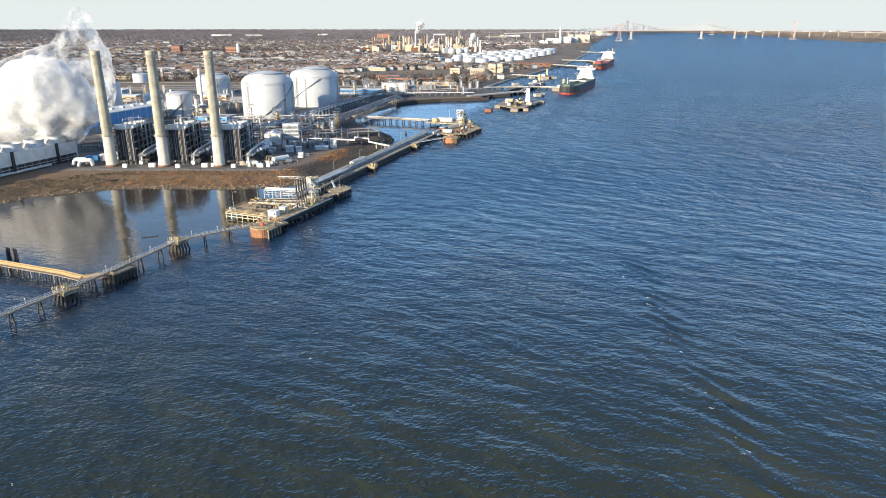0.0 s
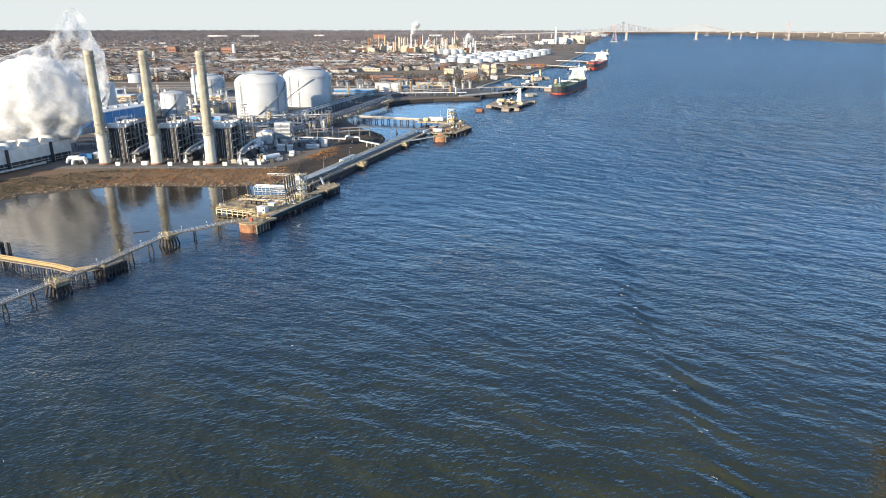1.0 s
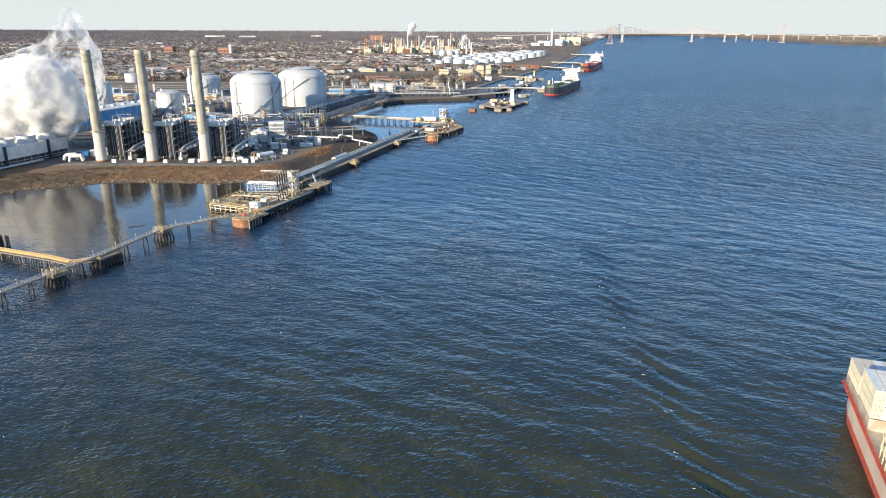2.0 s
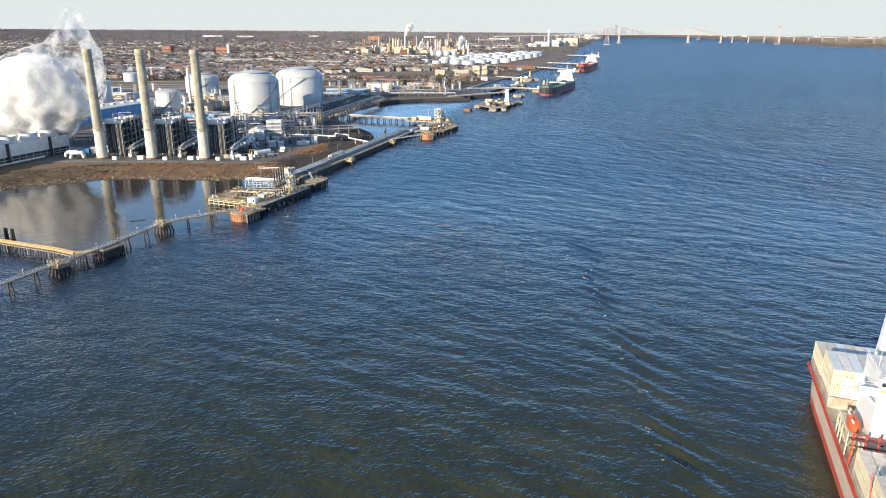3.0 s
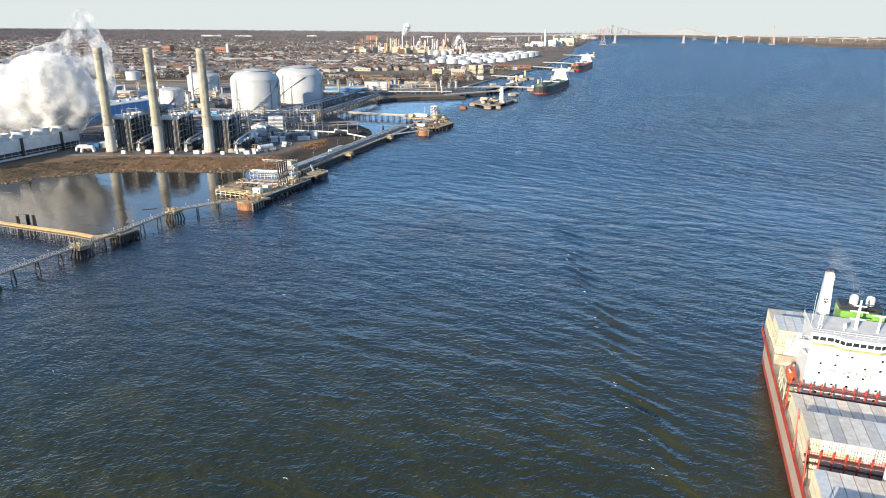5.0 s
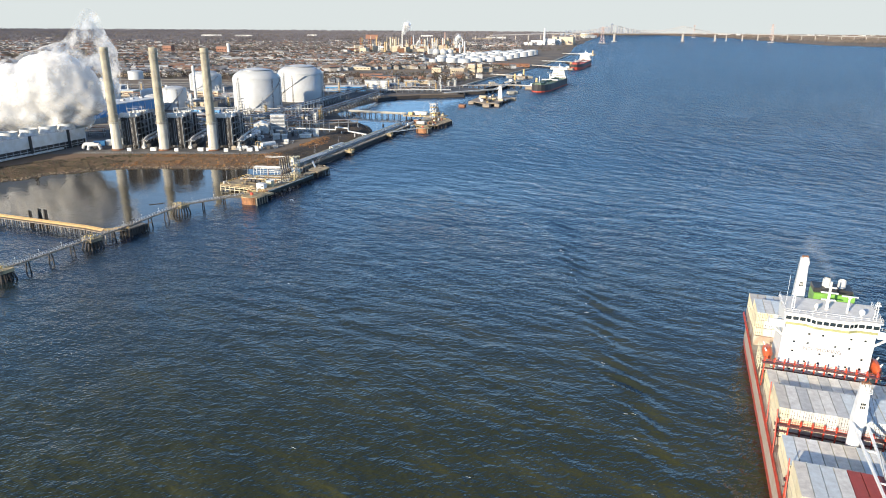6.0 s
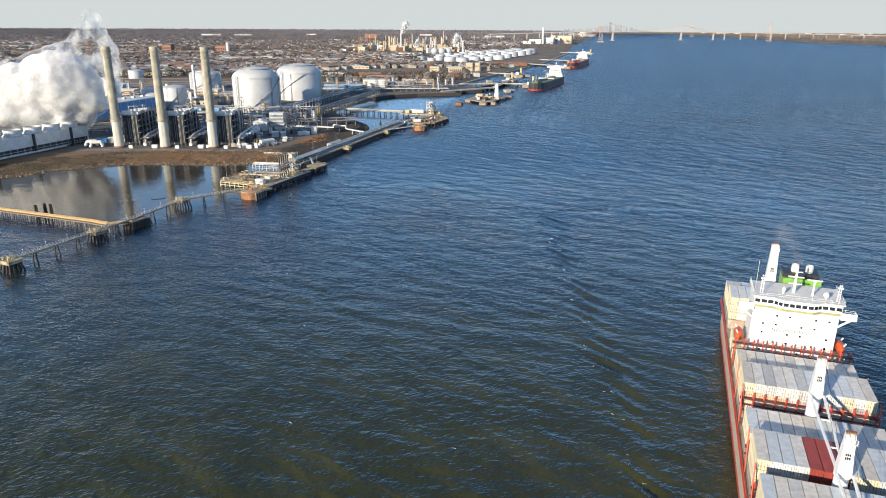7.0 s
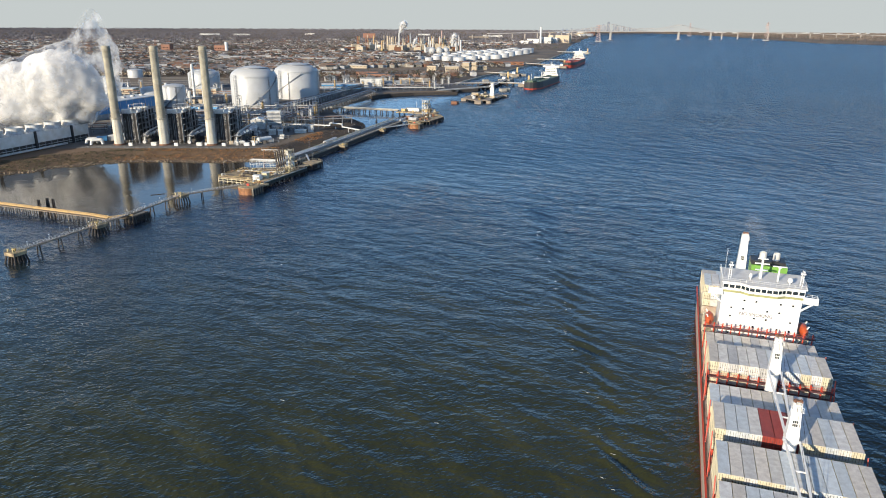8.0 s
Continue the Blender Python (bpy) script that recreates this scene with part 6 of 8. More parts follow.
rack = thing("portal_frame", p.x, p.y, 4.0, -21.5 + 12, "pale steel pipe portal over the berth", "pipe rack")
for x in (-10, -5, 0, 5, 10):
    for y in (0, 5):
        part("column", Solid().box(x - 0.11, x + 0.11, y - 0.11, y + 0.11, 0, 5.4), PALE_STEEL, rack)
    part("cross_head", Solid().box(x - 0.1, x + 0.1, 0, 5, 5.0, 5.25).beam((x, 0, 2.6), (x, 5, 5.0), 0.1, 0.1), PALE_STEEL, rack)
for y in (0, 5):
    part("girder", Solid().box(-10.2, 11.2, y - 0.12, y + 0.12, 5.2, 5.5).box(-10.2, 11.2, y - 0.08, y + 0.08, 2.6, 2.8), PALE_STEEL, rack)
for i in range(5):
    part("pipe", Solid().tube((-10, 0.6 + i * 0.95, 5.9), (12, 0.6 + i * 0.95, 5.9), 0.24, n=9), WHITE if i % 2 else PALE_STEEL, rack, smooth=True)
p = berth.matrix_basis @ Vector((-12, 48.0, 4.0))
portal = thing("high_portal", p.x, p.y, 4.0, -21.5 + 14, "tall slender steel portal with a thin cross beam", "portal")
part("column", Solid().box(-16.15, -15.85, -0.12, 0.12, -3, 15.5), RUST, portal, "rusty column")
part("cross_beam", Solid().box(-17.5, 5, -0.15, 0.15, 13.0, 13.3).box(-17.5, 5, -0.1, 0.1, 12.2, 12.35), PALE_STEEL, portal)
for k in range(8):
    part("lattice", Solid().beam((-17 + k * 2.7, 0, 12.3), (-15.6 + k * 2.7, 0, 13.1), 0.1, 0.1), PALE_STEEL, portal)
for x, y, h in ((-38.5, 14, 9), (-37, 34, 9), (-15, 20, 7), (-7, 76, 8)):
    q = berth.matrix_basis @ Vector((x, y, 4.0))
    lamp_post(q.x, q.y, 4.0, h)
# the sloping pipe bridge from the tower to the pipeway, on one white leg
p0, p1 = berth.matrix_basis @ Vector((-20, 38, 9.0)), Vector((-70, 455, 7.2))
ramp_ = thing("sloping_pipe_bridge", 0, 0, 0, 0, "pale steel pipe bridge with a railed walkway", "pipeline")
side = (p1 - p0).normalized().cross(Vector((0, 0, 1)))
for k in range(5):
    o = side * (-1.6 + 0.8 * k)
    part("pipe", Solid().tube(p0 + o, p1 + o, 0.27, n=8), WHITE if k % 2 else PALE_STEEL, ramp_, smooth=True)
for e in (-2.1, 2.1):
    part("truss_chord", Solid().beam(p0 + side * e, p1 + side * e, 0.18, 0.3), PALE_STEEL, ramp_)
part("walkway_deck", Solid().beam(p0 + side * 3, p1 + side * 3, 1.3, 0.12), GREY_STEEL, ramp_)
part("handrail", Solid().rail(p0 + side * 3.6, p1 + side * 3.6, 1.1, 2, 0.05), PALE_STEEL, ramp_)
for k in range(17):
    q = p0.lerp(p1, k / 16)
    part("cross_member", Solid().beam(q - side * 2.1 - Vector((0, 0, 0.4)), q + side * 3.6 - Vector((0, 0, 0.4)), 0.2, 0.25), GREY_STEEL, ramp_)
    if k in (3, 6, 9, 14):
        for e in (-1.9, 1.9):
            part("trestle_leg", Solid().box(q.x + side.x * e - 0.17, q.x + side.x * e + 0.17, q.y + side.y * e - 0.17, q.y + side.y * e + 0.17, -3, q.z - 0.4), GREY_STEEL, ramp_)
q = berth.matrix_basis @ Vector((-12.0, 79.1, 4.0))
part("raking_leg", Solid().beam(q, Vector((q.x - 2.2, q.y + 1.5, 8.4)), 1.3, 0.45), WHITE, ramp_, "white raking leg")

# pipeway and road along the shore
WORN_DECK = material("worn_brown_deck", (0.34, 0.27, 0.185), 0.9, other=(0.2, 0.16, 0.115), scale=0.3)
way = thing("pipeway", -82.5, 415, 0, -17.6, "long concrete pipeway with pale pipes and a service road", "pipeway")
for k in range(23):
    part("deck_slab", Solid().box(-5.5, 4.5, k * 10 - 0.0, k * 10 + 9.9, 3.3, 4.0), WORN_DECK, way)
    part("cross_head", Solid().box(-5.6, 4.6, k * 10 + 4.6, k * 10 + 5.4, 2.5, 3.3), CONCRETE, way)
    for x in (-4.6, 0, 3.6):
        part("pile", Solid().tube((x, k * 10 + 5, -4), (x, k * 10 + 5, 2.6), 0.4, n=7), TIMBER, way)
    part("pipe_support", Solid().box(-5.3, 0.2, k * 10 + 4.7, k * 10 + 5.3, 4.0, 4.5).box(-5.3, -5.0, k * 10 + 4.8, k * 10 + 5.2, 4, 6.3).box(-1.8, -1.5, k * 10 + 4.8, k * 10 + 5.2, 4, 6.3).box(-5.3, -1.5, k * 10 + 4.8, k * 10 + 5.2, 6.0, 6.3), PALE_STEEL, way)
for x, z, r in ((-4.6, 4.9, 0.42), (-3.5, 4.9, 0.42), (-2.4, 4.8, 0.32), (-0.9, 4.75, 0.28), (-4.4, 6.7, 0.4), (-3.2, 6.6, 0.3), (-2.2, 6.7, 0.4)):
    part("pipe", Solid().tube((x, -8, z), (x, 226, z), r, n=9), (GREY_STEEL, PALE_STEEL, CREAM_STEEL)[round(x * -10) % 3] if r < 0.42 else WHITE, way, "pale lagged pipe", smooth=True)
part("edge_rail", Solid().rail((4.4, 0, 4), (4.4, 228, 4), 1.1, 3, 0.05), PALE_STEEL, way)
part("crash_barrier", Solid().box(0.4, 0.6, 0, 226, 4.3, 4.7), GREY_STEEL, way)
part("timber_fender", Solid().box(4.5, 4.9, 0, 228, 0.3, 3.2), TIMBER, way)
part("expansion_loop", Solid().tube((-4, 62, 8.2), (-4, 84, 8.2), 0.5, n=9).tube((-2.6, 62, 8.2), (-2.6, 84, 8.2), 0.5, n=9).tube((-4, 62, 5), (-4, 62, 8.2), 0.5, n=9).tube((-4, 84, 5), (-4, 84, 8.2), 0.5, n=9)
     .box(-5, -1.8, 66, 67, 6, 8).box(-5, -1.8, 78, 79, 6, 8), WHITE, way, smooth=True)
for k in range(4):
    q = way.matrix_basis @ Vector((-5.9, 40 + k * 42, 4.0))
    lamp_post(q.x, q.y, 4.0, 9)
for y, w in ((75, 6), (165, 5)):
    q = way.matrix_basis @ Vector((7.2, y, 0))
    pile_pad(q.x, q.y, -17, 3.8, w)
# pipe bridge to the shore
spur = thing("pipe_bridge", 0, 0, 0, 0, "white pipe bridge with a stepped loop to the shore", "pipeline")
pts = [(-46, 553, 6), (-65, 573, 6), (-65, 573, 8.6), (-78, 581, 8.6), (-78, 581, 6), (-96, 586, 6), (-128, 592, 6)]
for off in (0, 1.2, 2.4):
    s = Solid()
    for a, c in zip(pts, pts[1:]):
        s.tube((a[0], a[1] + off, a[2]), (c[0], c[1] + off, c[2]), 0.42, n=9)
    part("pipe", s, WHITE, spur, smooth=True)
for x, y in ((-50, 556), (-58, 565), (-72, 577), (-84, 582), (-96, 585), (-112, 588)):
    part("trestle_leg", Solid().box(x - 0.3, x + 0.3, y - 0.5, y + 3.2, -3, 5.1), PALE_STEEL, spur)

# second berth
berth2 = thing("tanker_berth", 0, 0, 0, 0, "weathered tanker berth with an ochre deck and a steel tower", "jetty")
part("river_deck", Solid().prism([(4, 626), (20, 634), (35, 668), (31, 690), (12, 692), (-8, 640)], 2.9, 3.8), OLD_CAP, berth2)
part("inner_deck", Solid().prism([(-20, 708), (26, 694), (31, 712), (10, 730), (-14, 722)], 2.9, 3.9), OLD_CAP, berth2, "ochre weathered deck")
part("link_deck", Solid().prism([(-15, 636), (-6, 632), (16, 690), (6, 694)], 3.0, 3.7), CONCRETE, berth2)
piles_under(berth2, [(2 + i * 3.6 + (j % 2), 632 + j * 9) for i in range(8) for j in range(7) if (2 + i * 3.6) > j * 4 - 6], 3.0, 0.45)
piles_under(berth2, [(-16 + i * 5.5, 702 + j * 8) for i in range(8) for j in range(3)], 3.0, 0.4)
for k in range(10):
    part("fender", Solid().at(20.5 + k * 1.55, 634 + k * 3.6, 0.3, 1.2, 2.4, 3.4, -23), TIMBER, berth2)
part("white_wall", Solid().at(-8, 640, 3.8, 1, 20, 2, -20), WHITE, berth2)
tower2 = thing("loading_tower", 15.5, 677, 3.8, -21, "pale steel loading tower with platforms and arms", "tower")
for x in (-3, 3):
    for y in (-3.5, 3.5):
        part("post", Solid().box(x - 0.25, x + 0.25, y - 0.25, y + 0.25, 0, 16.5), PALE_STEEL, tower2)
for k in range(5):
    part("landing", Solid().box(-3.6, 3.6, -4.2, 4.2, 3.4 * k + 2.6, 3.4 * k + 2.9).rail((-3.6, -4.2, 3.4 * k + 2.9), (3.6, -4.2, 3.4 * k + 2.9), 1.1, 1.8, 0.07), YELLOW if k % 2 else PALE_STEEL, tower2)
    part("brace", Solid().beam((-3, -3.5, 3.4 * k), (3, -3.5, 3.4 * k + 3.4), 0.25, 0.25).beam((3, -3.5, 3.4 * k), (3, 3.5, 3.4 * k + 3.4), 0.25, 0.25), PALE_STEEL, tower2)
for i in range(4):
    part("arm", Solid().tube((4.5, -8 + i * 4, 0), (4.5, -8 + i * 4, 8), 0.4, n=8).beam((4.5, -8 + i * 4, 8), (2.5, -8 + i * 4, 15.5), 0.5, 0.5), DARK_STEEL, tower2)
for x, y, w, d, h, lab, m in ((0, 716, 16, 6, 3.4, "long pale cabin on the inner berth deck", WHITE), (17, 705, 6, 5, 4.2, "ochre cabin on the inner berth deck", OCHRE), (-11, 714, 5, 5, 3.0, "small ochre cabin on the berth", OCHRE), (2, 640, 9, 4, 2.6, "grey pipe manifold on the berth", GREY_STEEL), (-2, 652, 5, 12, 3.4, "red and grey valve manifold on the berth", RUST)):
    c = thing("berth_cabin", x, y, 3.9, -18, lab, "cabin")
    part("wall", Solid().box(-w / 2, w / 2, -d / 2, d / 2, 0, h), m, c)
    part("roof", Solid().box(-w / 2 - 0.2, w / 2 + 0.2, -d / 2 - 0.2, d / 2 + 0.2, h, h + 0.25), PALE_STEEL, c)
r_ = random.Random(78)
for i in range(64):
    k = r_.random()
    x, y = (8 + 14 * k + r_.uniform(-5, 8), 634 + 50 * k) if i < 34 else (r_.uniform(-14, 26), r_.uniform(703, 722))
    w, d, h = r_.uniform(0.6, 3.0), r_.uniform(0.6, 2.5), r_.uniform(0.6, 3.0)
    part("deck_fitting", Solid().at(x, y, 3.75, w, d, h, r_.uniform(0, 90)), r_.choice([CREAM_STEEL, OCHRE, WHITE, DARK_STEEL, RUST, GREY_STEEL]), berth2)
s = Solid().tube((4, 716, 7.5), (4, 716, 15), 0.15, n=5)
single("mast", s, PALE_STEEL, "slender white mast on the berth cabin", "mast")
trestle2 = thing("approach_trestle", 0, 0, 0, 0, "concrete approach trestle on dark pile bents", "trestle")
a2, c2_ = Vector((-100, 744, 4.6)), Vector((-17, 714, 4.6))
for k in range(12):
    p, q = a2.lerp(c2_, k / 12), a2.lerp(c2_, (k + 0.97) / 12)
    part("deck_span", Solid().beam(p, q, 5.5, 0.6), CONCRETE, trestle2)
    part("pier", Solid().at(p.x - 0.8, p.y - 2, -4, 0.7, 0.7, 8.3, -20).at(p.x + 0.8, p.y + 2, -4, 0.7, 0.7, 8.3, -20).at(p.x, p.y, 3.6, 0.9, 5.2, 0.7, -20), TIMBER, trestle2)
    part("parapet", Solid().beam(p + Vector((0.9, 2.5, 1.0)), q + Vector((0.9, 2.5, 1.0)), 0.3, 0.9).beam(p + Vector((-0.9, -2.5, 1.0)), q + Vector((-0.9, -2.5, 1.0)), 0.3, 0.9), CONCRETE, trestle2)
for off in (-1.4, 0, 1.4):
    part("pipe", Solid().tube(a2 + Vector((0, off, 1)), c2_ + Vector((0, off, 1)), 0.35, n=8), PALE_STEEL, trestle2)
walk2 = thing("catwalk", 0, 0, 0, 0, "narrow steel catwalk to the mooring caisson", "walkway")
a3, c3_ = Vector((-31, 577, 3.8)), Vector((-1, 603, 4.6))
part("deck_span", Solid().beam(a3, c3_, 1.6, 0.3), PALE_STEEL, walk2)
part("handrail", Solid().rail(a3 + Vector((0.5, -0.6, 0)), c3_ + Vector((0.5, -0.6, 0)), 1.1, 2, 0.05).rail(a3 - Vector((0.5, -0.6, 0)), c3_ - Vector((0.5, -0.6, 0)), 1.1, 2, 0.05), PALE_STEEL, walk2)
for k in (0.3, 0.6):
    p = a3.lerp(c3_, k)
    part("bent", Solid().tube((p.x - 1, p.y + 1, -4), (p.x, p.y, 3.7), 0.3, n=6).tube((p.x + 1, p.y - 1, -4), (p.x, p.y, 3.7), 0.3, n=6), TIMBER, walk2)
s = Solid().turned([(1.0, -0.4), (1.2, 0.5), (0.9, 1.2), (0.35, 2.4), (0.3, 4.6), (0.1, 4.7)], n=12)
single("buoy", s, BLACK, "dark tall channel buoy in the basin", "buoy", place=(-38, 650, 0), smooth=True)

# third berth, further up
berth3 = thing("far_berth", 0, 0, 0, 0, "low ochre tanker berth with a white gantry", "jetty")
part("deck", Solid().prism([(64, 868), (80, 838), (97, 838), (124, 905), (118, 926), (84, 936)], 2.6, 3.6), PALE_TIMBER, berth3)
for x, y, w in ((84, 831, 9), (98, 834, 6), (127, 915, 9), (66, 864, 7), (52, 826, 8)):
    part("dolphin", Solid().at(x, y, -3, w, w, 6.4, -20), PALE_TIMBER if w != 8 else RUST, berth3)
piles_under(berth3, [(70 + i * 6, 850 + j * 14 + i * 3) for i in range(8) for j in range(5)], 2.8, 0.5)
for x, y, w, d, h in ((95, 880, 12, 6, 3), (84, 900, 10, 8, 4), (106, 868, 6, 5, 3)):
    part("cabin", Solid().at(x, y, 3.6, w, d, h, -20), TAN, berth3)
for i in range(40):
    x, y = r_.uniform(78, 112), r_.uniform(845, 925)
    if not 848 < y - (x - 92) * 0.9 < 922:
        continue
    part("deck_fitting", Solid().at(x, y, 3.5, r_.uniform(1, 5), r_.uniform(1, 4), r_.uniform(1, 3.5), r_.uniform(0, 90)), r_.choice([CREAM_STEEL, OCHRE, WHITE, DARK_STEEL, RUST, YELLOW]), berth3)
gantry = thing("gantry_tower", 108, 903, 3.6, -20, "white steel loading gantry tower", "tower")
part("tower", Solid().add([(-3, -3, 0), (3, -3, 0), (3, 3, 0), (-3, 3, 0), (-1.6, -1.6, 17), (1.6, -1.6, 17), (1.6, 1.6, 17), (-1.6, 1.6, 17)], [(0, 1, 5, 4), (1, 2, 6, 5), (2, 3, 7, 6), (3, 0, 4, 7), (4, 5, 6, 7), (3, 2, 1, 0)]), WHITE, gantry)
part("platform", Solid().box(-3.2, 3.2, -3.2, 3.2, 9, 9.5).box(-2.5, 2.5, -2.5, 2.5, 16.6, 17.2), PALE_STEEL, gantry)
part("jib", Solid().beam((0, 0, 17), (-6, 2, 11), 0.6, 0.6), WHITE, gantry)

# ---------------------------------------------------------------- tankers at the far berths
TANKER_DARK = material("tanker_dark_hull", (0.03, 0.033, 0.038), 0.5, other=(0.05, 0.045, 0.04), scale=0.05)
TANKER_RED = material("tanker_red_bottom", (0.42, 0.06, 0.03), 0.6, other=(0.3, 0.05, 0.03), scale=0.1)
TANKER_GREEN = material("tanker_green_deck", (0.09, 0.16, 0.09), 0.7, other=(0.12, 0.13, 0.1), scale=0.2)


def tanker(bx, by, sx, sy, beam, deck_z, red_to, deck_mat, label):
    d = Vector((bx - sx, by - sy, 0))
    ln = d.length
    ob = thing("tanker", sx, sy, 0, math.degrees(math.atan2(-d.x, d.y)), label, "ship", "moored tankers")
    ys = [0, ln * 0.03, ln * 0.1, ln * 0.3, ln * 0.6, ln * 0.82, ln * 0.9, ln * 0.95, ln * 0.985, ln]

    def width(y):
        u = y / ln
        return beam / 2 * (0.72 + 0.28 * min(1, u / 0.1)) if u < 0.1 else beam / 2 * (1 if u < 0.8 else math.sqrt(max(0.0, 1 - ((u - 0.8) / 0.2) ** 2)) + 0.02)

    def band(z0, z1, shrink=0.0):
        s = Solid()
        for z in (z0, z1):
            s.v += [(width(y) - shrink, y, z) for y in ys] + [(-(width(y) - shrink), y, z) for y in reversed(ys)]
        k = 2 * len(ys)
        s.f += [(i, (i + 1) % k, k + (i + 1) % k, k + i) for i in range(k)] + [tuple(range(k, 2 * k)), tuple(reversed(range(k)))]
        return s

    part("boot_topping", band(-2, red_to), TANKER_RED, ob, "rust-red boot topping")
    part("hull", band(red_to, deck_z), TANKER_DARK, ob, "dark painted hull")
    part("deck", band(deck_z, deck_z + 0.3, 0.3), deck_mat, ob)
    part("forecastle", Solid().prism([(-beam * 0.28, ln * 0.9), (beam * 0.28, ln * 0.9), (beam * 0.16, ln * 0.975), (-beam * 0.16, ln * 0.975)], deck_z, deck_z + 2.6), deck_mat, ob)
    for k, (w, h) in enumerate(((0.92, 3.2), (0.8, 3.0), (0.74, 3.0), (0.7, 3.0), (0.66, 3.0))):
        z = deck_z + 3.0 * k
        lev = part("deckhouse", Solid().box(-beam * w / 2, beam * w / 2, ln * 0.05, ln * 0.15, z, z + h), WHITE, ob)
        part("window_band", Solid().box(-beam * w / 2 * 0.94, beam * w / 2 * 0.94, ln * 0.15, ln * 0.15 + 0.1, z + 1.4, z + 2.1), GLASS, lev)
    z = deck_z + 15
    part("bridge", Solid().box(-beam * 0.5, beam * 0.5, ln * 0.1, ln * 0.15, z, z + 2.8), WHITE, ob)
    part("funnel", Solid().box(-beam * 0.12, beam * 0.12, ln * 0.02, ln * 0.06, deck_z, z + 4), WHITE, ob)
    part("mast", Solid().tube((0, ln * 0.12, z + 2.8), (0, ln * 0.12, z + 11), 0.5, 0.25, 7).box(-2, 2, ln * 0.12 - 0.2, ln * 0.12 + 0.2, z + 7, z + 7.4), WHITE, ob)
    for k in range(7):
        x = -beam * 0.12 + k * beam * 0.04
        part("deck_pipe", Solid().tube((x, ln * 0.2, deck_z + 1.6), (x, ln * 0.88, deck_z + 1.6), 0.4, n=6), deck_mat, ob)
    for y in (0.48, 0.54):
        part("hose_crane", Solid().tube((0, ln * y, deck_z), (0, ln * y, deck_z + 12), 0.8, 0.6, 8).beam((0, ln * y, deck_z + 12), (0, ln * (y + 0.1), deck_z + 15), 0.8, 0.8), PALE_STEEL, ob)
    part("manifold", Solid().box(-beam * 0.46, beam * 0.46, ln * 0.49, ln * 0.53, deck_z + 1, deck_z + 3), GREY_STEEL, ob)
    part("foremast", Solid().tube((0, ln * 0.93, deck_z + 2), (0, ln * 0.93, deck_z + 13), 0.4, 0.2, 6), WHITE, ob)
    for k in range(12):
        part("tank_hatch", Solid().turned([(1.2, deck_z), (1.2, deck_z + 1.4), (0.4, deck_z + 1.6)], (k % 2 * 2 - 1) * beam * 0.27, ln * (0.24 + 0.055 * k), 8), deck_mat, ob)
    return ob


tanker(178, 1030, 246, 1200, 30, 11.5, 2.0, TANKER_GREEN, "dark hulled tanker with a green deck, moored at a berth")
tanker(345, 1590, 424, 1830, 34, 12.5, 6.0, TANKER_RED, "red and dark tanker with white deckhouse, moored far off")

# ---------------------------------------------------------------- quays and jetties up the river
quay = thing("quay_wall", 0, 0, 0, 0, "dark low quay wall round the basin", "quay", kind="structure")
for (ax, ay), (bx, by) in (((-64, 884), (-40, 915)), ((-40, 915), (-6, 935)), ((-6, 935), (59, 951)), ((59, 951), (61, 985)), ((61, 985), (93, 1000)), ((93, 1000), (95, 1052)), ((95, 1052), (150, 1180))):
    part("wall", Solid().beam((ax, ay, 1.2), (bx, by, 1.2), 2.5, 5.4), TIMBER, quay)
for name_, pts, w, z, m, lab in (
        ("jetty", [(30, 960), (112, 1030), (156, 1185)], 9, 4.2, CONCRETE, "long pale concrete jetty with pipes"),
        ("jetty", [(60, 1095), (150, 1108), (182, 1092)], 7, 4.0, PALE_TIMBER, "ochre timber jetty to the tanker"),
        ("jetty", [(200, 1560), (258, 1700), (336, 1600)], 8, 4.0, PALE_TIMBER, "ochre timber jetty far up the river"),
        ("jetty", [(316, 1905), (380, 1878), (400, 1800)], 8, 4.2, CONCRETE, "pale jetty far up the river"),
        ("jetty", [(130, 1370), (190, 1330)], 7, 3.6, PALE_TIMBER, "short grey timber jetty"),
        ("jetty", [(465, 2427), (560, 2380)], 10, 4, CONCRETE, "pale jetty far up the river")):
    ob = thing(name_, 0, 0, 0, 0, lab, "jetty", "upriver jetties")
    for a, c in zip(pts, pts[1:]):
        A, C = Vector((*a, z)), Vector((*c, z))
        part("deck", Solid().beam(A, C, w, 0.9), m, ob)
        part("pipe", Solid().tube(A + Vector((0, 1.5, 1)), C + Vector((0, 1.5, 1)), 0.45, n=6).tube(A + Vector((0, -1.5, 1)), C + Vector((0, -1.5, 1)), 0.45, n=6), PALE_STEEL, ob)
        k = int((C - A).length / 10)
        for i in range(k + 1):
            p = A.lerp(C, i / max(1, k))
            part("pier", Solid().at(p.x, p.y, -3, 1.4, w * 0.8, z + 2.6, math.degrees(math.atan2(C.y - A.y, C.x - A.x))), TIMBER, ob)
    end = pts[-1]
    part("head", Solid().at(end[0], end[1], -1, 22, 30, z + 1.6, -22), m, ob)
    part("cabin", Solid().at(end[0] - 3, end[1], z + 0.5, 6, 8, 4, -22), WHITE, ob)
    part("gantry", Solid().at(end[0] + 4, end[1] + 4, z + 0.5, 3, 3, 13, -22), OCHRE, ob)
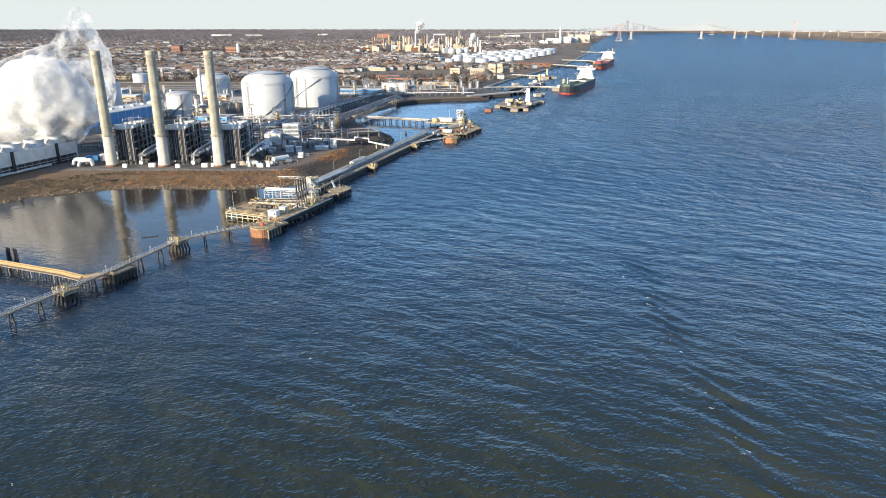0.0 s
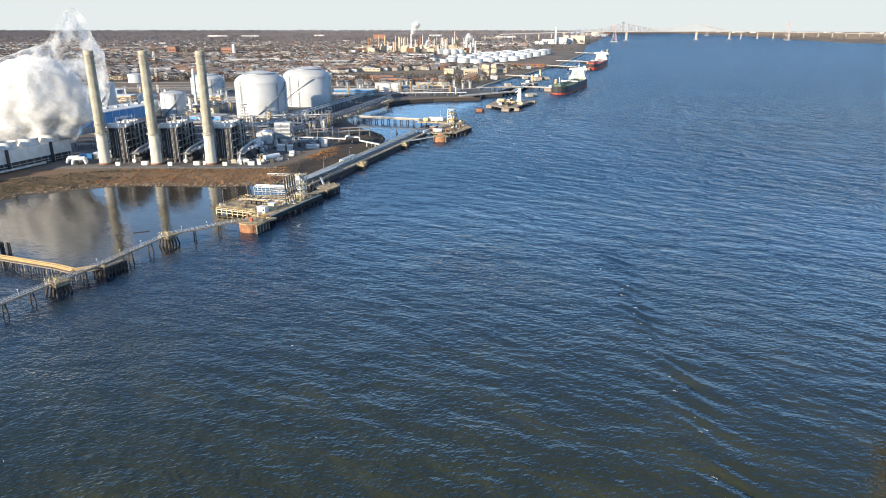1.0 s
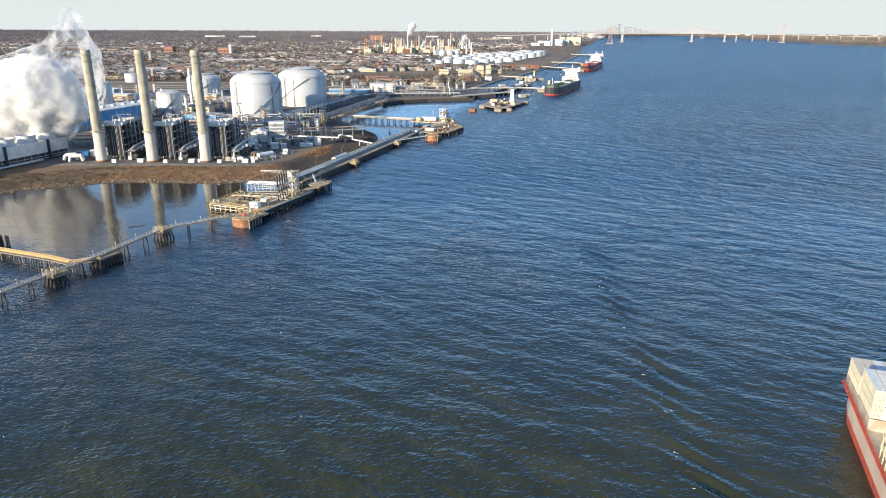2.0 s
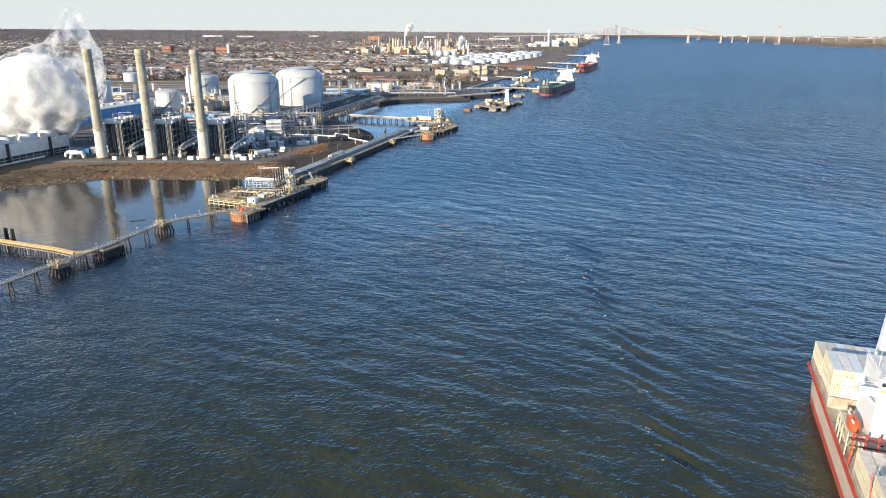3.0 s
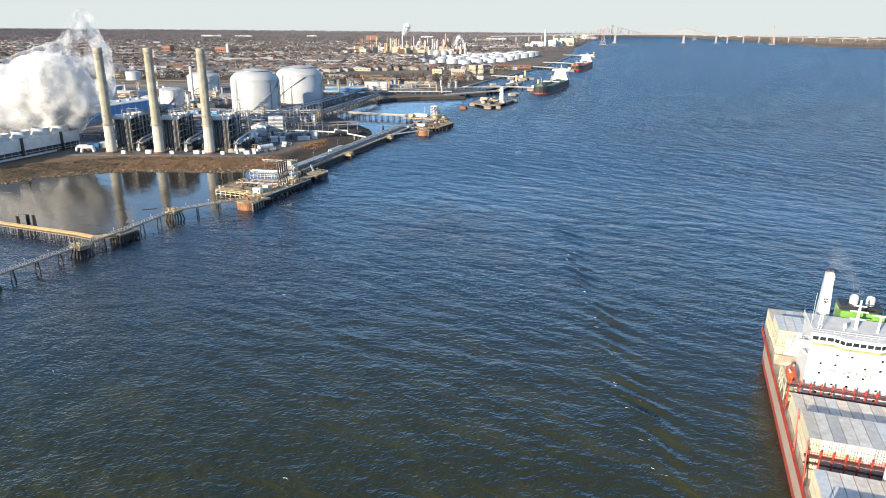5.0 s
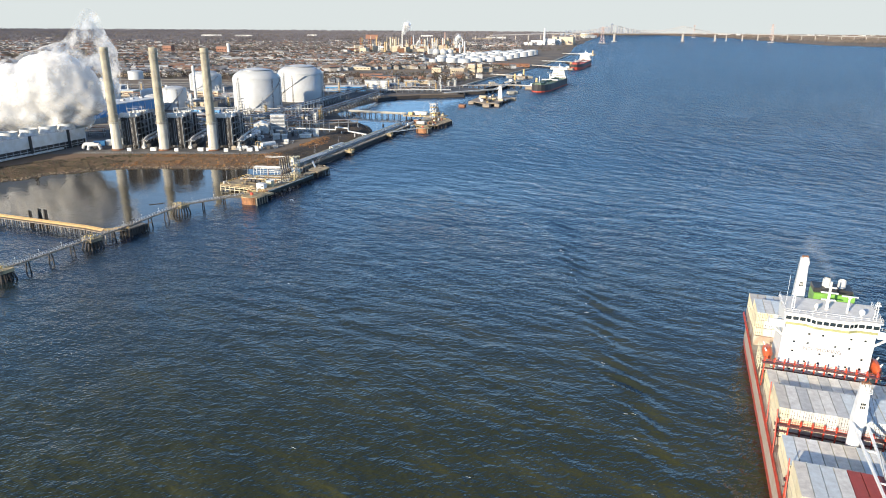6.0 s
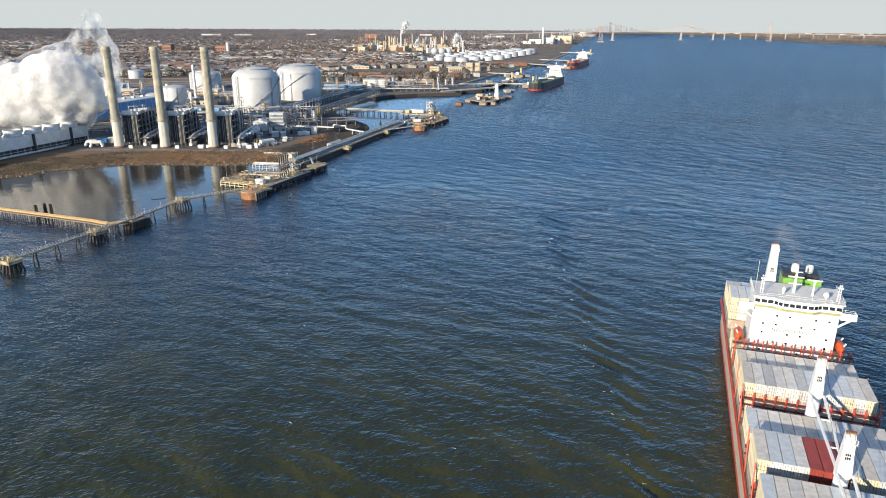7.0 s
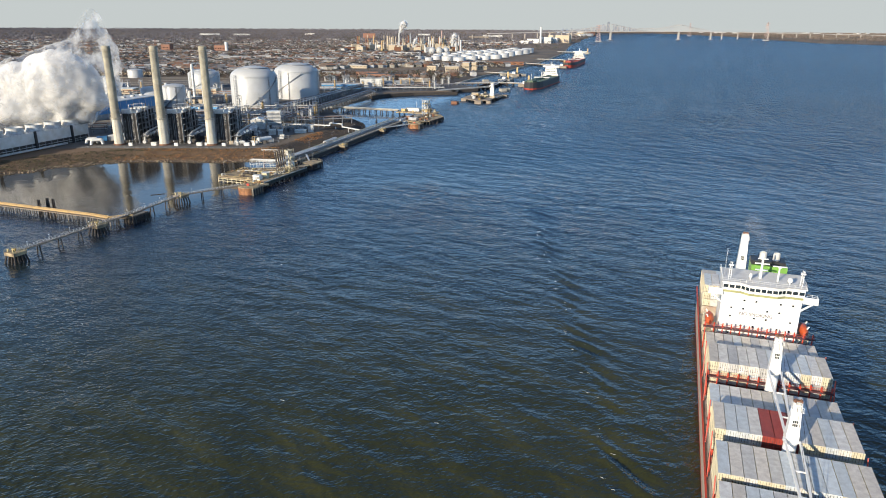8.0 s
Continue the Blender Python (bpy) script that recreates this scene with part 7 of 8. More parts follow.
for x, y in ((139, 1010), (133, 1003), (118, 1180), (165, 1330), (205, 1325), (182, 1290)):
    s = Solid().at(0, 0, -2, 9, 9, 6, 20)
    single("mooring_block", s, CONCRETE, "square concrete mooring block in the water", "mooring dolphin", "mooring blocks", place=(x, y, 0))
sea = thing("sea_wall", 0, 0, 0, 0, "pale stone sea wall along the shore", "wall", kind="structure")
for (ax, ay), (bx, by) in (((62, 1120), (89, 1199)), ((89, 1199), (122, 1296)), ((122, 1296), (192, 1472)), ((192, 1472), (302, 1771)), ((302, 1771), (516, 2500))):
    part("wall", Solid().beam((ax, ay, 0.8), (bx, by, 0.8), 3.5, 3.6), CONCRETE, sea)


def far_pose(x, y, z=ZG, turn=0.0, size=1.0):
    px, py, pz = (float(v) for v in far_place(x, y, z))
    k = math.hypot(px - EYE[0], py - EYE[1]) / max(1.0, math.hypot(x - EYE[0], y - EYE[1]))
    return pose(px, py, pz, 0, 0, turn) @ Matrix.Scale(k * size, 4)


# ---------------------------------------------------------------- tank farm and refinery
rng = random.Random(23)
PYLON_RED = material("faded_red_paint", (0.42, 0.27, 0.22), 0.7, other=(0.5, 0.4, 0.36), scale=0.05)
proto = thing("farm_tank", 0, 0, 0, 0, "white cylindrical oil storage tank with a flat cone roof", "tank", "tank farm")
part("shell", Solid().turned([(1, 0), (1, 0.72), (0.99, 0.74)], n=28), TANK_WHITE, proto, smooth=True)
part("roof", Solid().turned([(1.01, 0.72), (1.01, 0.735), (0.5, 0.79), (0.02, 0.815)], n=28), TANK_WHITE, proto, smooth=True)
part("stair", Solid().beam((0.2, -1.03, 0), (0.75, -0.75, 0.7), 0.05, 0.02), GREY_STEEL, proto)
FARM = [(60, 1800, 20), (95, 1790, 17), (128, 1830, 19), (30, 1850, 18), (165, 1850, 18), (75, 1900, 20), (115, 1910, 20), (155, 1930, 19), (200, 1905, 20), (35, 1960, 18),
        (90, 2000, 20), (135, 2020, 22), (185, 2010, 21), (230, 2000, 20), (255, 2080, 24), (205, 2090, 22), (160, 2110, 24), (110, 2110, 20), (290, 2160, 24), (240, 2180, 24),
        (190, 2200, 22), (320, 2240, 25), (270, 2270, 24), (220, 2290, 22), (345, 2330, 25), (300, 2350, 25), (140, 2200, 18), (60, 2090, 16), (10, 1800, 14), (-20, 1880, 14)]
for i, (x, y, r) in enumerate(FARM):
    m = far_pose(x, y, ZG, rng.uniform(0, 360), r * 0.8)
    if i == 0:
        proto.matrix_basis = pose(x, y, ZG) @ Matrix.Scale(r * 0.8, 4)
        proto_scale = r * 0.8
    else:
        copy_thing(proto, m @ Matrix.Scale(1 / proto_scale, 4))
storage_tank(88, 1697, 16, 13, 15.5, "tan cylindrical storage tank", 240, rails=False)
for x, y, w, d, h, wm, rm, lab in (
        (200, 1640, 90, 30, 7, RUST, BRICK_RED, "long low shed with a rust-red roof"), (120, 1640, 60, 18, 6, TAN, BRICK_RED, "low shed with a red roof"),
        (-75, 1165, 44, 26, 10, BRICK_RED, ROOF_DARK, "red brick works building with many windows"), (-100, 1200, 40, 20, 12, BRICK_RED, ROOF_DARK, "red brick works building"),
        (-40, 1190, 30, 18, 8, BRICK_RED, ROOF_DARK, "low red brick building"), (-10, 1130, 55, 14, 5, TAN, ROOF_PALE, "low pale roofed shed beside the quay"),
        (60, 1330, 26, 16, 14, TAN, ROOF_PALE, "tan waterfront building with a square tower"), (90, 1350, 14, 14, 20, TAN, ROOF_PALE, "tan square tower building"),
        (20, 1400, 20, 20, 11, TAN, ROOF_DARK, "tan block of flats"), (110, 1420, 10, 10, 17, TAN, ROOF_PALE, "tan tower with narrow windows"), (128, 1440, 20, 14, 8, TAN, ROOF_PALE, "tan waterfront house block"),
        (-60, 2085, 80, 30, 9, WHITE, ROOF_PALE, "long white industrial hall"), (-180, 1900, 90, 26, 7, TAN, ROOF_PALE, "long pale warehouse with a flat roof"), (-100, 1960, 150, 16, 8, BLUE_GREY, ROOF_PALE, "long grey warehouse with a pale roof"),
        (-280, 1760, 110, 36, 7, TAN, ROOF_PALE, "broad pale roofed warehouse"), (-360, 1640, 60, 30, 7, BRICK_RED, ROOF_DARK, "red brick factory hall"), (-500, 1800, 60, 24, 8, BRICK_RED, ROOF_PALE, "red brick hall with pale roof"),
        (-240, 1500, 80, 22, 5, WHITE, ROOF_PALE, "low long white shed"), (-150, 1480, 50, 24, 6, TAN, ROOF_PALE, "tan low industrial shed"), (-330, 1330, 70, 26, 6, BLUE_GREY, ROOF_PALE, "grey low industrial shed"), (-180, 1260, 60, 24, 6, WHITE, ROOF_PALE, "white low industrial shed"),
        (-640, 1500, 70, 24, 6, TAN, ROOF_PALE, "pale roofed low shed"), (-560, 1250, 90, 26, 6, TAN, ROOF_DARK, "tan low industrial shed"), (-720, 1330, 60, 26, 6, BRICK_RED, ROOF_DARK, "brick low industrial shed"),
        (-660, 2180, 34, 22, 24, BRICK_RED, ROOF_DARK, "red brick slab of flats above the trees"), (-850, 2230, 30, 20, 24, BRICK_RED, ROOF_DARK, "red brick slab of flats above the trees"), (-360, 4100, 70, 40, 26, BRICK_RED, ROOF_DARK, "red brick hospital on a wooded rise"),
        (-1300, 4800, 110, 40, 9, WHITE, ROOF_PALE, "very long white warehouse far off"), (-1550, 4900, 130, 40, 9, WHITE, ROOF_PALE, "very long white warehouse far off"), (-900, 5200, 70, 30, 9, WHITE, ROOF_PALE, "long white warehouse far off"), (-50, 5200, 90, 40, 10, WHITE, ROOF_PALE, "long white warehouse far off"), (300, 4300, 120, 30, 9, TAN, ROOF_PALE, "long pale hall far off"), (420, 4700, 130, 30, 10, WHITE, ROOF_PALE, "long pale hall far off")):
    ob = shed_building("works_building", 0, 0, w, d, h, 0, wm, rm, lab, bays=6 if y < 2500 else 0)
    ob.matrix_basis = far_pose(x, y, ZG + (10 if y > 2500 else 0), rng.uniform(-14, 14))
for x, y, r in ((18, 2095, 11), (40, 2097, 11), (60, 2110, 11)):
    sphere_tank(x, y, r)


def column(x, y, h, r, mat, label, rings=True):
    ob = thing("refinery_column", 0, 0, 0, 0, label, "column", "refinery columns")
    ob.matrix_basis = far_pose(x, y, ZG)
    part("shell", Solid().turned([(r * 1.25, 0), (r * 1.25, h * 0.2), (r, h * 0.24), (r, h * 0.97), (r * 0.4, h)], n=12), mat, ob, smooth=True)
    if rings:
        for k in range(3):
            z = h * (0.35 + 0.25 * k)
            part("ring_platform", Solid().turned([(r, z), (r + 1.4, z), (r + 1.4, z + 0.7), (r, z + 0.7)], n=10), GREY_STEEL, ob)


for i in range(105):
    x, y = rng.uniform(-270, 120), rng.uniform(2350, 3050)
    h = rng.choice([14, 18, 22, 28, 34, 40, 46])
    column(x, y, h, rng.uniform(1.5, 3.2), rng.choice([PALE_STEEL, TAN, OCHRE, RUST, TAN]), "slender pale refinery column")
column(56, 2965, 64, 2.6, PYLON_RED, "tall red and white banded refinery stack")
column(-640, 2172, 34, 5, WHITE, "white water tower beside the brick flats", False)
column(-115, 2714, 58, 3, PALE_STEEL, "tall pale refinery stack")
column(-70, 2700, 56, 3, GREY_STEEL, "tall grey refinery stack")
column(-20, 2620, 50, 2.5, DARK_STEEL, "tall dark refinery stack")
for i in range(60):
    x, y = rng.uniform(-300, 130), rng.uniform(2300, 3000)
    ob = shed_building("process_block", 0, 0, rng.uniform(10, 34), rng.uniform(8, 24), rng.uniform(6, 22), 0, rng.choice([TAN, PALE_STEEL, RUST, TAN]), rng.choice([ROOF_PALE, ROOF_DARK, WHITE]), "pale refinery process block", "process unit", group="refinery blocks")
    ob.matrix_basis = far_pose(x, y, ZG, rng.uniform(0, 90))
column(560, 3475, 80, 5, WHITE, "tall white incinerator chimney", False)
for x, y, w, d, h, m in ((530, 3500, 60, 40, 22, WHITE), (600, 3520, 50, 40, 30, PALE_STEEL), (690, 3660, 110, 60, 38, TAN), (640, 3600, 60, 40, 26, WHITE), (480, 3450, 40, 30, 14, WHITE)):
    ob = shed_building("incinerator_block", 0, 0, w, d, h, 0, m, ROOF_PALE, "pale block of the incinerator works", "building")
    ob.matrix_basis = far_pose(x, y, ZG, -20)

# ---------------------------------------------------------------- town
WALLS = [material("white_siding", (0.66, 0.65, 0.63), 0.8, vary=0.12), material("cream_siding", (0.48, 0.44, 0.37), 0.8, vary=0.15), material("grey_siding", (0.3, 0.31, 0.32), 0.8, vary=0.2), BRICK_RED]
ROOFS = [material("grey_shingles", (0.2, 0.2, 0.2), 0.9, vary=0.35), material("brown_shingles", (0.22, 0.165, 0.125), 0.9, vary=0.3), material("red_shingles", (0.28, 0.16, 0.11), 0.9, vary=0.2)]


def make_house(w, d, h, rise, wall, roof, label):
    ob = thing("house", 0, 0, 0, 0, label, "house", "town houses")
    part("wall", Solid().box(-w / 2, w / 2, -d / 2, d / 2, -1, h).add([(-w / 2, -d / 2, h), (w / 2, -d / 2, h), (0, -d / 2, h + rise), (-w / 2, d / 2, h), (w / 2, d / 2, h), (0, d / 2, h + rise)], [(0, 1, 2), (4, 3, 5)]), wall, ob)
    part("roof", Solid().gable(w, d, h + 0.02, rise + 0.1, 0.5), roof, ob)
    part("chimney", Solid().box(w * 0.2, w * 0.2 + 0.9, -0.5, 0.5, h, h + rise + 1.2), BRICK_RED, ob)
    return ob


kinds = []
for wi, wall in enumerate(WALLS):
    for ri, roof in enumerate(ROOFS):
        colour = ("white", "cream", "grey", "brick red")[wi]
        kinds.append(make_house(8 + wi, 10 + ri * 2, 5.8, 3.0 + 0.4 * ri, wall, roof, f"{colour} two-storey town house with {('grey', 'brown', 'red')[ri]} pitched roof"))


def taken(x, y):
    """Places that the works and the tank farm take up."""
    return ((-20 < x) & (x < 380) & (1620 < y) & (y < 2380)) | ((-320 < x) & (x < 140) & (2280 < y) & (y < 3060))


def house_spots(count, y0, depth, power, lean, seed, gap):
    r = np.random.default_rng(seed)
    y = y0 + depth * r.random(count * 6) ** power
    x = r.uniform(lean[0], lean[1], count * 6) * y + r.uniform(-60, 0, count * 6)
    free = (shore_distance(x, y) > 25) & ~taken(x, y) & (ripple(x * 0.4, y, 41, 420, 3.0, 8, 0.0) > -0.45)
    spots, cells = [], set()
    for a, c in zip(x[free], y[free]):
        cell = (int(a // gap), int(c // gap))
        if cell not in cells:
            cells.add(cell)
            spots.append((cell[0] * gap + gap * 0.2 + float(a * 7.3 % (gap * 0.6)), cell[1] * gap + gap * 0.2 + float(c * 5.1 % (gap * 0.6))))
        if len(spots) == count:
            break
    return spots


for i, (x, y) in enumerate(house_spots(288, 1130, 520, 1.2, (-0.6, 0.06), 71, 14)):
    k = kinds[i if i < len(kinds) else rng.choices(range(len(kinds)), (9, 5, 2, 6, 4, 2, 4, 3, 1, 1.5, 1, 1))[0]]
    if i < len(kinds):
        k.matrix_basis = pose(x, y, ZG, 0, 0, 20)
    else:
        copy_thing(k, pose(x, y, ZG, 0, 0, rng.choice([20, 110]) + rng.uniform(-5, 5)) @ Matrix.Scale(rng.uniform(0.9, 1.25), 4))


def place_many(s, lo=0):
    """Draws the far points of a mesh in with the distance."""
    v = np.array(s.v)
    x, y, z = far_place(v[:, 0], v[:, 1], v[:, 2])
    s.v = [tuple(p) for p in np.stack([x, y, z], -1).tolist()]
    return s


FAR_ROOFS = ROOFS + [material("pale_shingles", (0.46, 0.45, 0.43), 0.85), material("slate_shingles", (0.2, 0.2, 0.21), 0.85), material("black_shingles", (0.05, 0.05, 0.055), 0.9)]
walls_far, roofs_far = [Solid() for _ in WALLS], [Solid() for _ in FAR_ROOFS]
for x, y in house_spots(4600, 1240, 2500, 1.35, (-0.7, 0.13), 72, 21):
    w, d, h = rng.uniform(8, 13), rng.uniform(10, 17), rng.uniform(5, 7)
    turn = rng.choice([20, 110]) + rng.uniform(-8, 8)
    zb = ZG + max(0, (y - 2200) / 9000 * 5)
    a, c = math.cos(radians(turn)), math.sin(radians(turn))
    wi = rng.choices(range(4), (7, 3.5, 2, 0.9))[0]
    walls_far[wi].at(x, y, zb - 1, w, d, h + 1, turn)
    k = Solid().gable(w, d, 0, 3.0, 0.5)
    roofs_far[rng.choices(range(6), (3, 4, 3, 2, 3, 5))[0]].add([(x + a * p - c * q, y + c * p + a * q, zb + h + t) for p, q, t in k.v], k.f)
# shops, depots and schools among the houses: long low halls with flat roofs
halls = [(Solid(), Solid(), w_, r_) for w_, r_ in ((WALLS[0], ROOF_PALE), (TAN, ROOF_PALE), (BRICK_RED, ROOF_DARK), (WALLS[1], WALLS[0]))]
for x, y in house_spots(170, 1260, 2900, 1.3, (-0.7, 0.12), 77, 60):
    w, d, h = rng.uniform(22, 75), rng.uniform(12, 26), rng.uniform(5, 9)
    turn, zb = rng.choice([20, 110, 20]) + rng.uniform(-5, 5), ZG + max(0, (y - 2200) / 9000 * 5)
    body, top, _, _ = rng.choice(halls)
    body.at(x, y, zb - 1, w, d, h + 1, turn)
    top.at(x, y, zb + h + 0.02, w + 0.6, d + 0.6, 0.6, turn)
for body, top, w_, r_ in halls:
    single("distant_halls", place_many(body), w_, "walls of low halls among the far houses", "halls", kind="stuff")
    single("distant_hall_roofs", place_many(top), r_, "flat roofs of low halls among the far houses", "roofs", kind="stuff")
for s, m in zip(walls_far, WALLS):
    single("distant_houses", place_many(s), m, "walls of many small houses in the far town", "houses", kind="stuff")
for s, m in zip(roofs_far, FAR_ROOFS):
    single("distant_roofs", place_many(s), m, "pitched roofs of the far town", "roofs", kind="stuff")

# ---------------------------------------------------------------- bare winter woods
# far trees carry distance haze in their colour: paler and greyer than near ones
HAZE_GREY_TWIGS = material("hazed_grey_twigs", (0.13, 0.108, 0.102), 0.95, other=(0.085, 0.073, 0.074), scale=0.004, fine=0.1, bump=0)
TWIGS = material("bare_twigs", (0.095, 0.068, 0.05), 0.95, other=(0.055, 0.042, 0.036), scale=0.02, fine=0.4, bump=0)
PINE = material("evergreen_needles", (0.03, 0.045, 0.022), 0.95, other=(0.045, 0.055, 0.03), scale=0.05, fine=0.5, bump=0)


def woods(name, label, mat, count, spread, seed, big, per, girth=1.0):
    """Many bare trees in one mesh: a thin upright stem and a spray of twig clumps each, drawn in with the distance."""
    r = np.random.default_rng(seed)
    x, y = spread(r, count * 3)
    free = (shore_distance(x, y) > 12) & ~taken(x, y)
    x, y = x[free][:count], y[free][:count]
    k = len(x)
    zb = ZG + np.clip((y - 2200) / 9000 * 5, 0, None)
    h = r.uniform(0.6, 1.15, k) * big
    # stems: three-sided, tapering
    g = np.array([0, 2.1, 4.2])
    foot = np.stack([x[:, None] + np.cos(g) * h[:, None] * 0.025, y[:, None] + np.sin(g) * h[:, None] * 0.025, np.repeat(zb[:, None] - 1, 3, 1)], -1)
    tip = np.stack([x, y, zb + h * 0.8], -1)[:, None]
    stem_v = np.concatenate([foot, tip], 1).reshape(-1, 3)
    base = np.arange(k)[:, None] * 4
    stem_f = np.concatenate([base + [0, 1, 3], base + [1, 2, 3], base + [2, 0, 3]], 1).reshape(-1, 3)
    # clumps
    ang, t, q = r.uniform(0, 6.28, (k, per)), np.sqrt(r.random((k, per))), r.uniform(0.25, 1.0, (k, per))
    wide = h[:, None] * 0.40 * girth * np.sin(np.minimum(3.0, q * 2.7)) + 0.4
    c = np.stack([x[:, None] + np.cos(ang) * t * wide, y[:, None] + np.sin(ang) * t * wide, zb[:, None] + h[:, None] * q], -1)
    w = (h[:, None] * girth ** 0.6 * r.uniform(0.05, 0.13, (k, per)))[..., None, None]
    tri = c[:, :, None, :] + w * r.normal(0, 0.8, (k, per, 3, 3))
    clump_v = tri.reshape(-1, 3)
    clump_f = np.arange(len(clump_v)).reshape(-1, 3) + len(stem_v)
    v = np.concatenate([stem_v, clump_v])
    px, py, pz = far_place(v[:, 0], v[:, 1], v[:, 2])
    f = np.concatenate([stem_f, clump_f])
    me = bpy.data.meshes.new(name)
    me.vertices.add(len(v))
    me.vertices.foreach_set("co", np.stack([px, py, pz], -1).ravel())
    me.loops.add(f.size)
    me.loops.foreach_set("vertex_index", f.ravel())
    me.polygons.add(len(f))
    me.polygons.foreach_set("loop_start", np.arange(0, f.size, 3))
    me.update(calc_edges=True)
    me.materials.append(mat)
    return tagged(new(name, me), label, "woods", kind="stuff")


def lumps(x, y, wide, seed):
    return ripple(x, y, seed, wide, 3.0, 9, 0.0)


def town_area(r, k):
    y = 1120 + 1500 * r.random(k) ** 1.1
    x = r.uniform(-0.66, 0.13, k) * y - 10
    keep = lumps(x * 0.4, y, 260, 19) > -0.1
    return x[keep], y[keep]


def far_area(r, k):
    y = 2350 + 8600 * r.random(k) ** 1.6
    x = r.uniform(-0.72, 0.30, k) * y
    keep = lumps(x * 0.4, y, 700, 17) > -0.35
    return x[keep], y[keep]


def east_area(r, k):
    y = 3700 + 6500 * r.random(k)
    return 2420 + (y - 3700) * 0.15 + r.random(k) * (180 + y * 0.6), y


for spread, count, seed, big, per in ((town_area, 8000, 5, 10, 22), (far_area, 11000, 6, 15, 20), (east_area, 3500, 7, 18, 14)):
    woods("bare_woods", "bare brown winter trees across the plain", HAZE_GREY_TWIGS if spread is far_area else TWIGS, count, spread, seed, big, per, 1.0)
    woods("evergreens", "scattered dark evergreen trees", PINE, count // 7, spread, seed + 50, big, per)

def groves_area(r, k):
    y = 3000 + 8200 * r.random(k) ** 0.8
    return r.uniform(-0.75, 0.32, k) * y, y


def east_groves(r, k):
    y = 4300 + 6500 * r.random(k)
    return 2480 + (y - 3700) * 0.15 + r.random(k) * (300 + y * 0.7), y


# mauve-grey of the haze put into the twigs near the horizon
HAZE_MAUVE_TWIGS = material("hazed_mauve_twigs", (0.16, 0.15, 0.165), 0.95, other=(0.115, 0.108, 0.122), scale=0.004, fine=0.1, bump=0)
woods("bare_groves", "bare woods reaching to the horizon, coloured hazy grey", HAZE_MAUVE_TWIGS, 9000, groves_area, 91, 19, 20, 3.2)
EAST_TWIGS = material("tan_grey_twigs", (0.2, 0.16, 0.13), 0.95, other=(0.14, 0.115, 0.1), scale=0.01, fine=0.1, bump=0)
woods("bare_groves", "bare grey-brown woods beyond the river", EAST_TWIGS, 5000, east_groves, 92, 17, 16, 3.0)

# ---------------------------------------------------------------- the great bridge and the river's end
# distance haze put into the colours: steel and stone toned towards the pale sky
BRIDGE_STEEL = material("hazed_bridge_steel", (0.4, 0.385, 0.37), 0.6, other=(0.35, 0.34, 0.33), scale=0.02)
PIER_STONE = material("hazed_pier_stone", (0.36, 0.33, 0.3), 0.9, other=(0.3, 0.28, 0.26), scale=0.02)
bridge_ob = thing("cantilever_bridge", 0, 0, 0, 0, "great pale cantilever truss bridge across the river", "bridge")
O, D = Vector((1761, 4918, 0)), Vector((0.883, 0.469, 0))
MAIN, SIDE = 635.0, 330.0


def top_chord(u):
    for c in (0.0, -MAIN):
        k = abs(u - c)
        if k < 250:
            return 70 + 34 * (1 - k / 250) ** 1.4
    return 76.0 if -MAIN < u < 0 else 66.0


us = [(-MAIN - SIDE) + i * 25 for i in range(int((MAIN + 2 * SIDE) / 25) + 1)]
truss = Solid()
for side in (-12, 12):
    across = Vector((-D.y, D.x, 0)) * side
    for i, (u, v) in enumerate(zip(us, us[1:])):
        a, c = O + D * u + across, O + D * v + across
        z0, z1 = top_chord(u), top_chord(v)
        truss.beam((a.x, a.y, 56), (c.x, c.y, 56), 1.8, 2.2).beam((a.x, a.y, z0), (c.x, c.y, z1), 1.6, 1.8)
        truss.beam((a.x, a.y, 56), (a.x, a.y, z0 + 0.1), 1.1, 1.1)
        truss.beam((a.x, a.y, 56 if i % 2 else z0), (c.x, c.y, z1 if i % 2 else 56), 1.1, 1.1)
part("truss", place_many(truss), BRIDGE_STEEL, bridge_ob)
def road_height(q):
    return 55 - max(0, q - SIDE) * 0.012 - max(0, -MAIN - SIDE - q) * 0.022


for u in range(-1600, 3400, 300):
    a, c = O + D * u, O + D * (u + 299)
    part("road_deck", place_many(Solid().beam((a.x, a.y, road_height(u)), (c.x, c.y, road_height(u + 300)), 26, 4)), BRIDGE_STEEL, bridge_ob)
for u, w in ((0, 22), (-MAIN, 22), (SIDE, 18), (-MAIN - SIDE, 18)):
    p = O + D * u
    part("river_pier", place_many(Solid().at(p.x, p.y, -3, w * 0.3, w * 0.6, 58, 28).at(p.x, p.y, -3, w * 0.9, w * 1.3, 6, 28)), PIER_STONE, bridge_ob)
for k in range(14):
    u = SIDE + 120 + k * 175
    p = O + D * u
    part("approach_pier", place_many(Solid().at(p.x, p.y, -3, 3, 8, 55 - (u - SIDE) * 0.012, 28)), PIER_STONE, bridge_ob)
for k in range(10):
    u = -MAIN - SIDE - 80 - k * 95
    p = O + D * u
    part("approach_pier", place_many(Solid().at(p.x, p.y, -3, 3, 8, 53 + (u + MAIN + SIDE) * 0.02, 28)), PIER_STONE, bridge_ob)
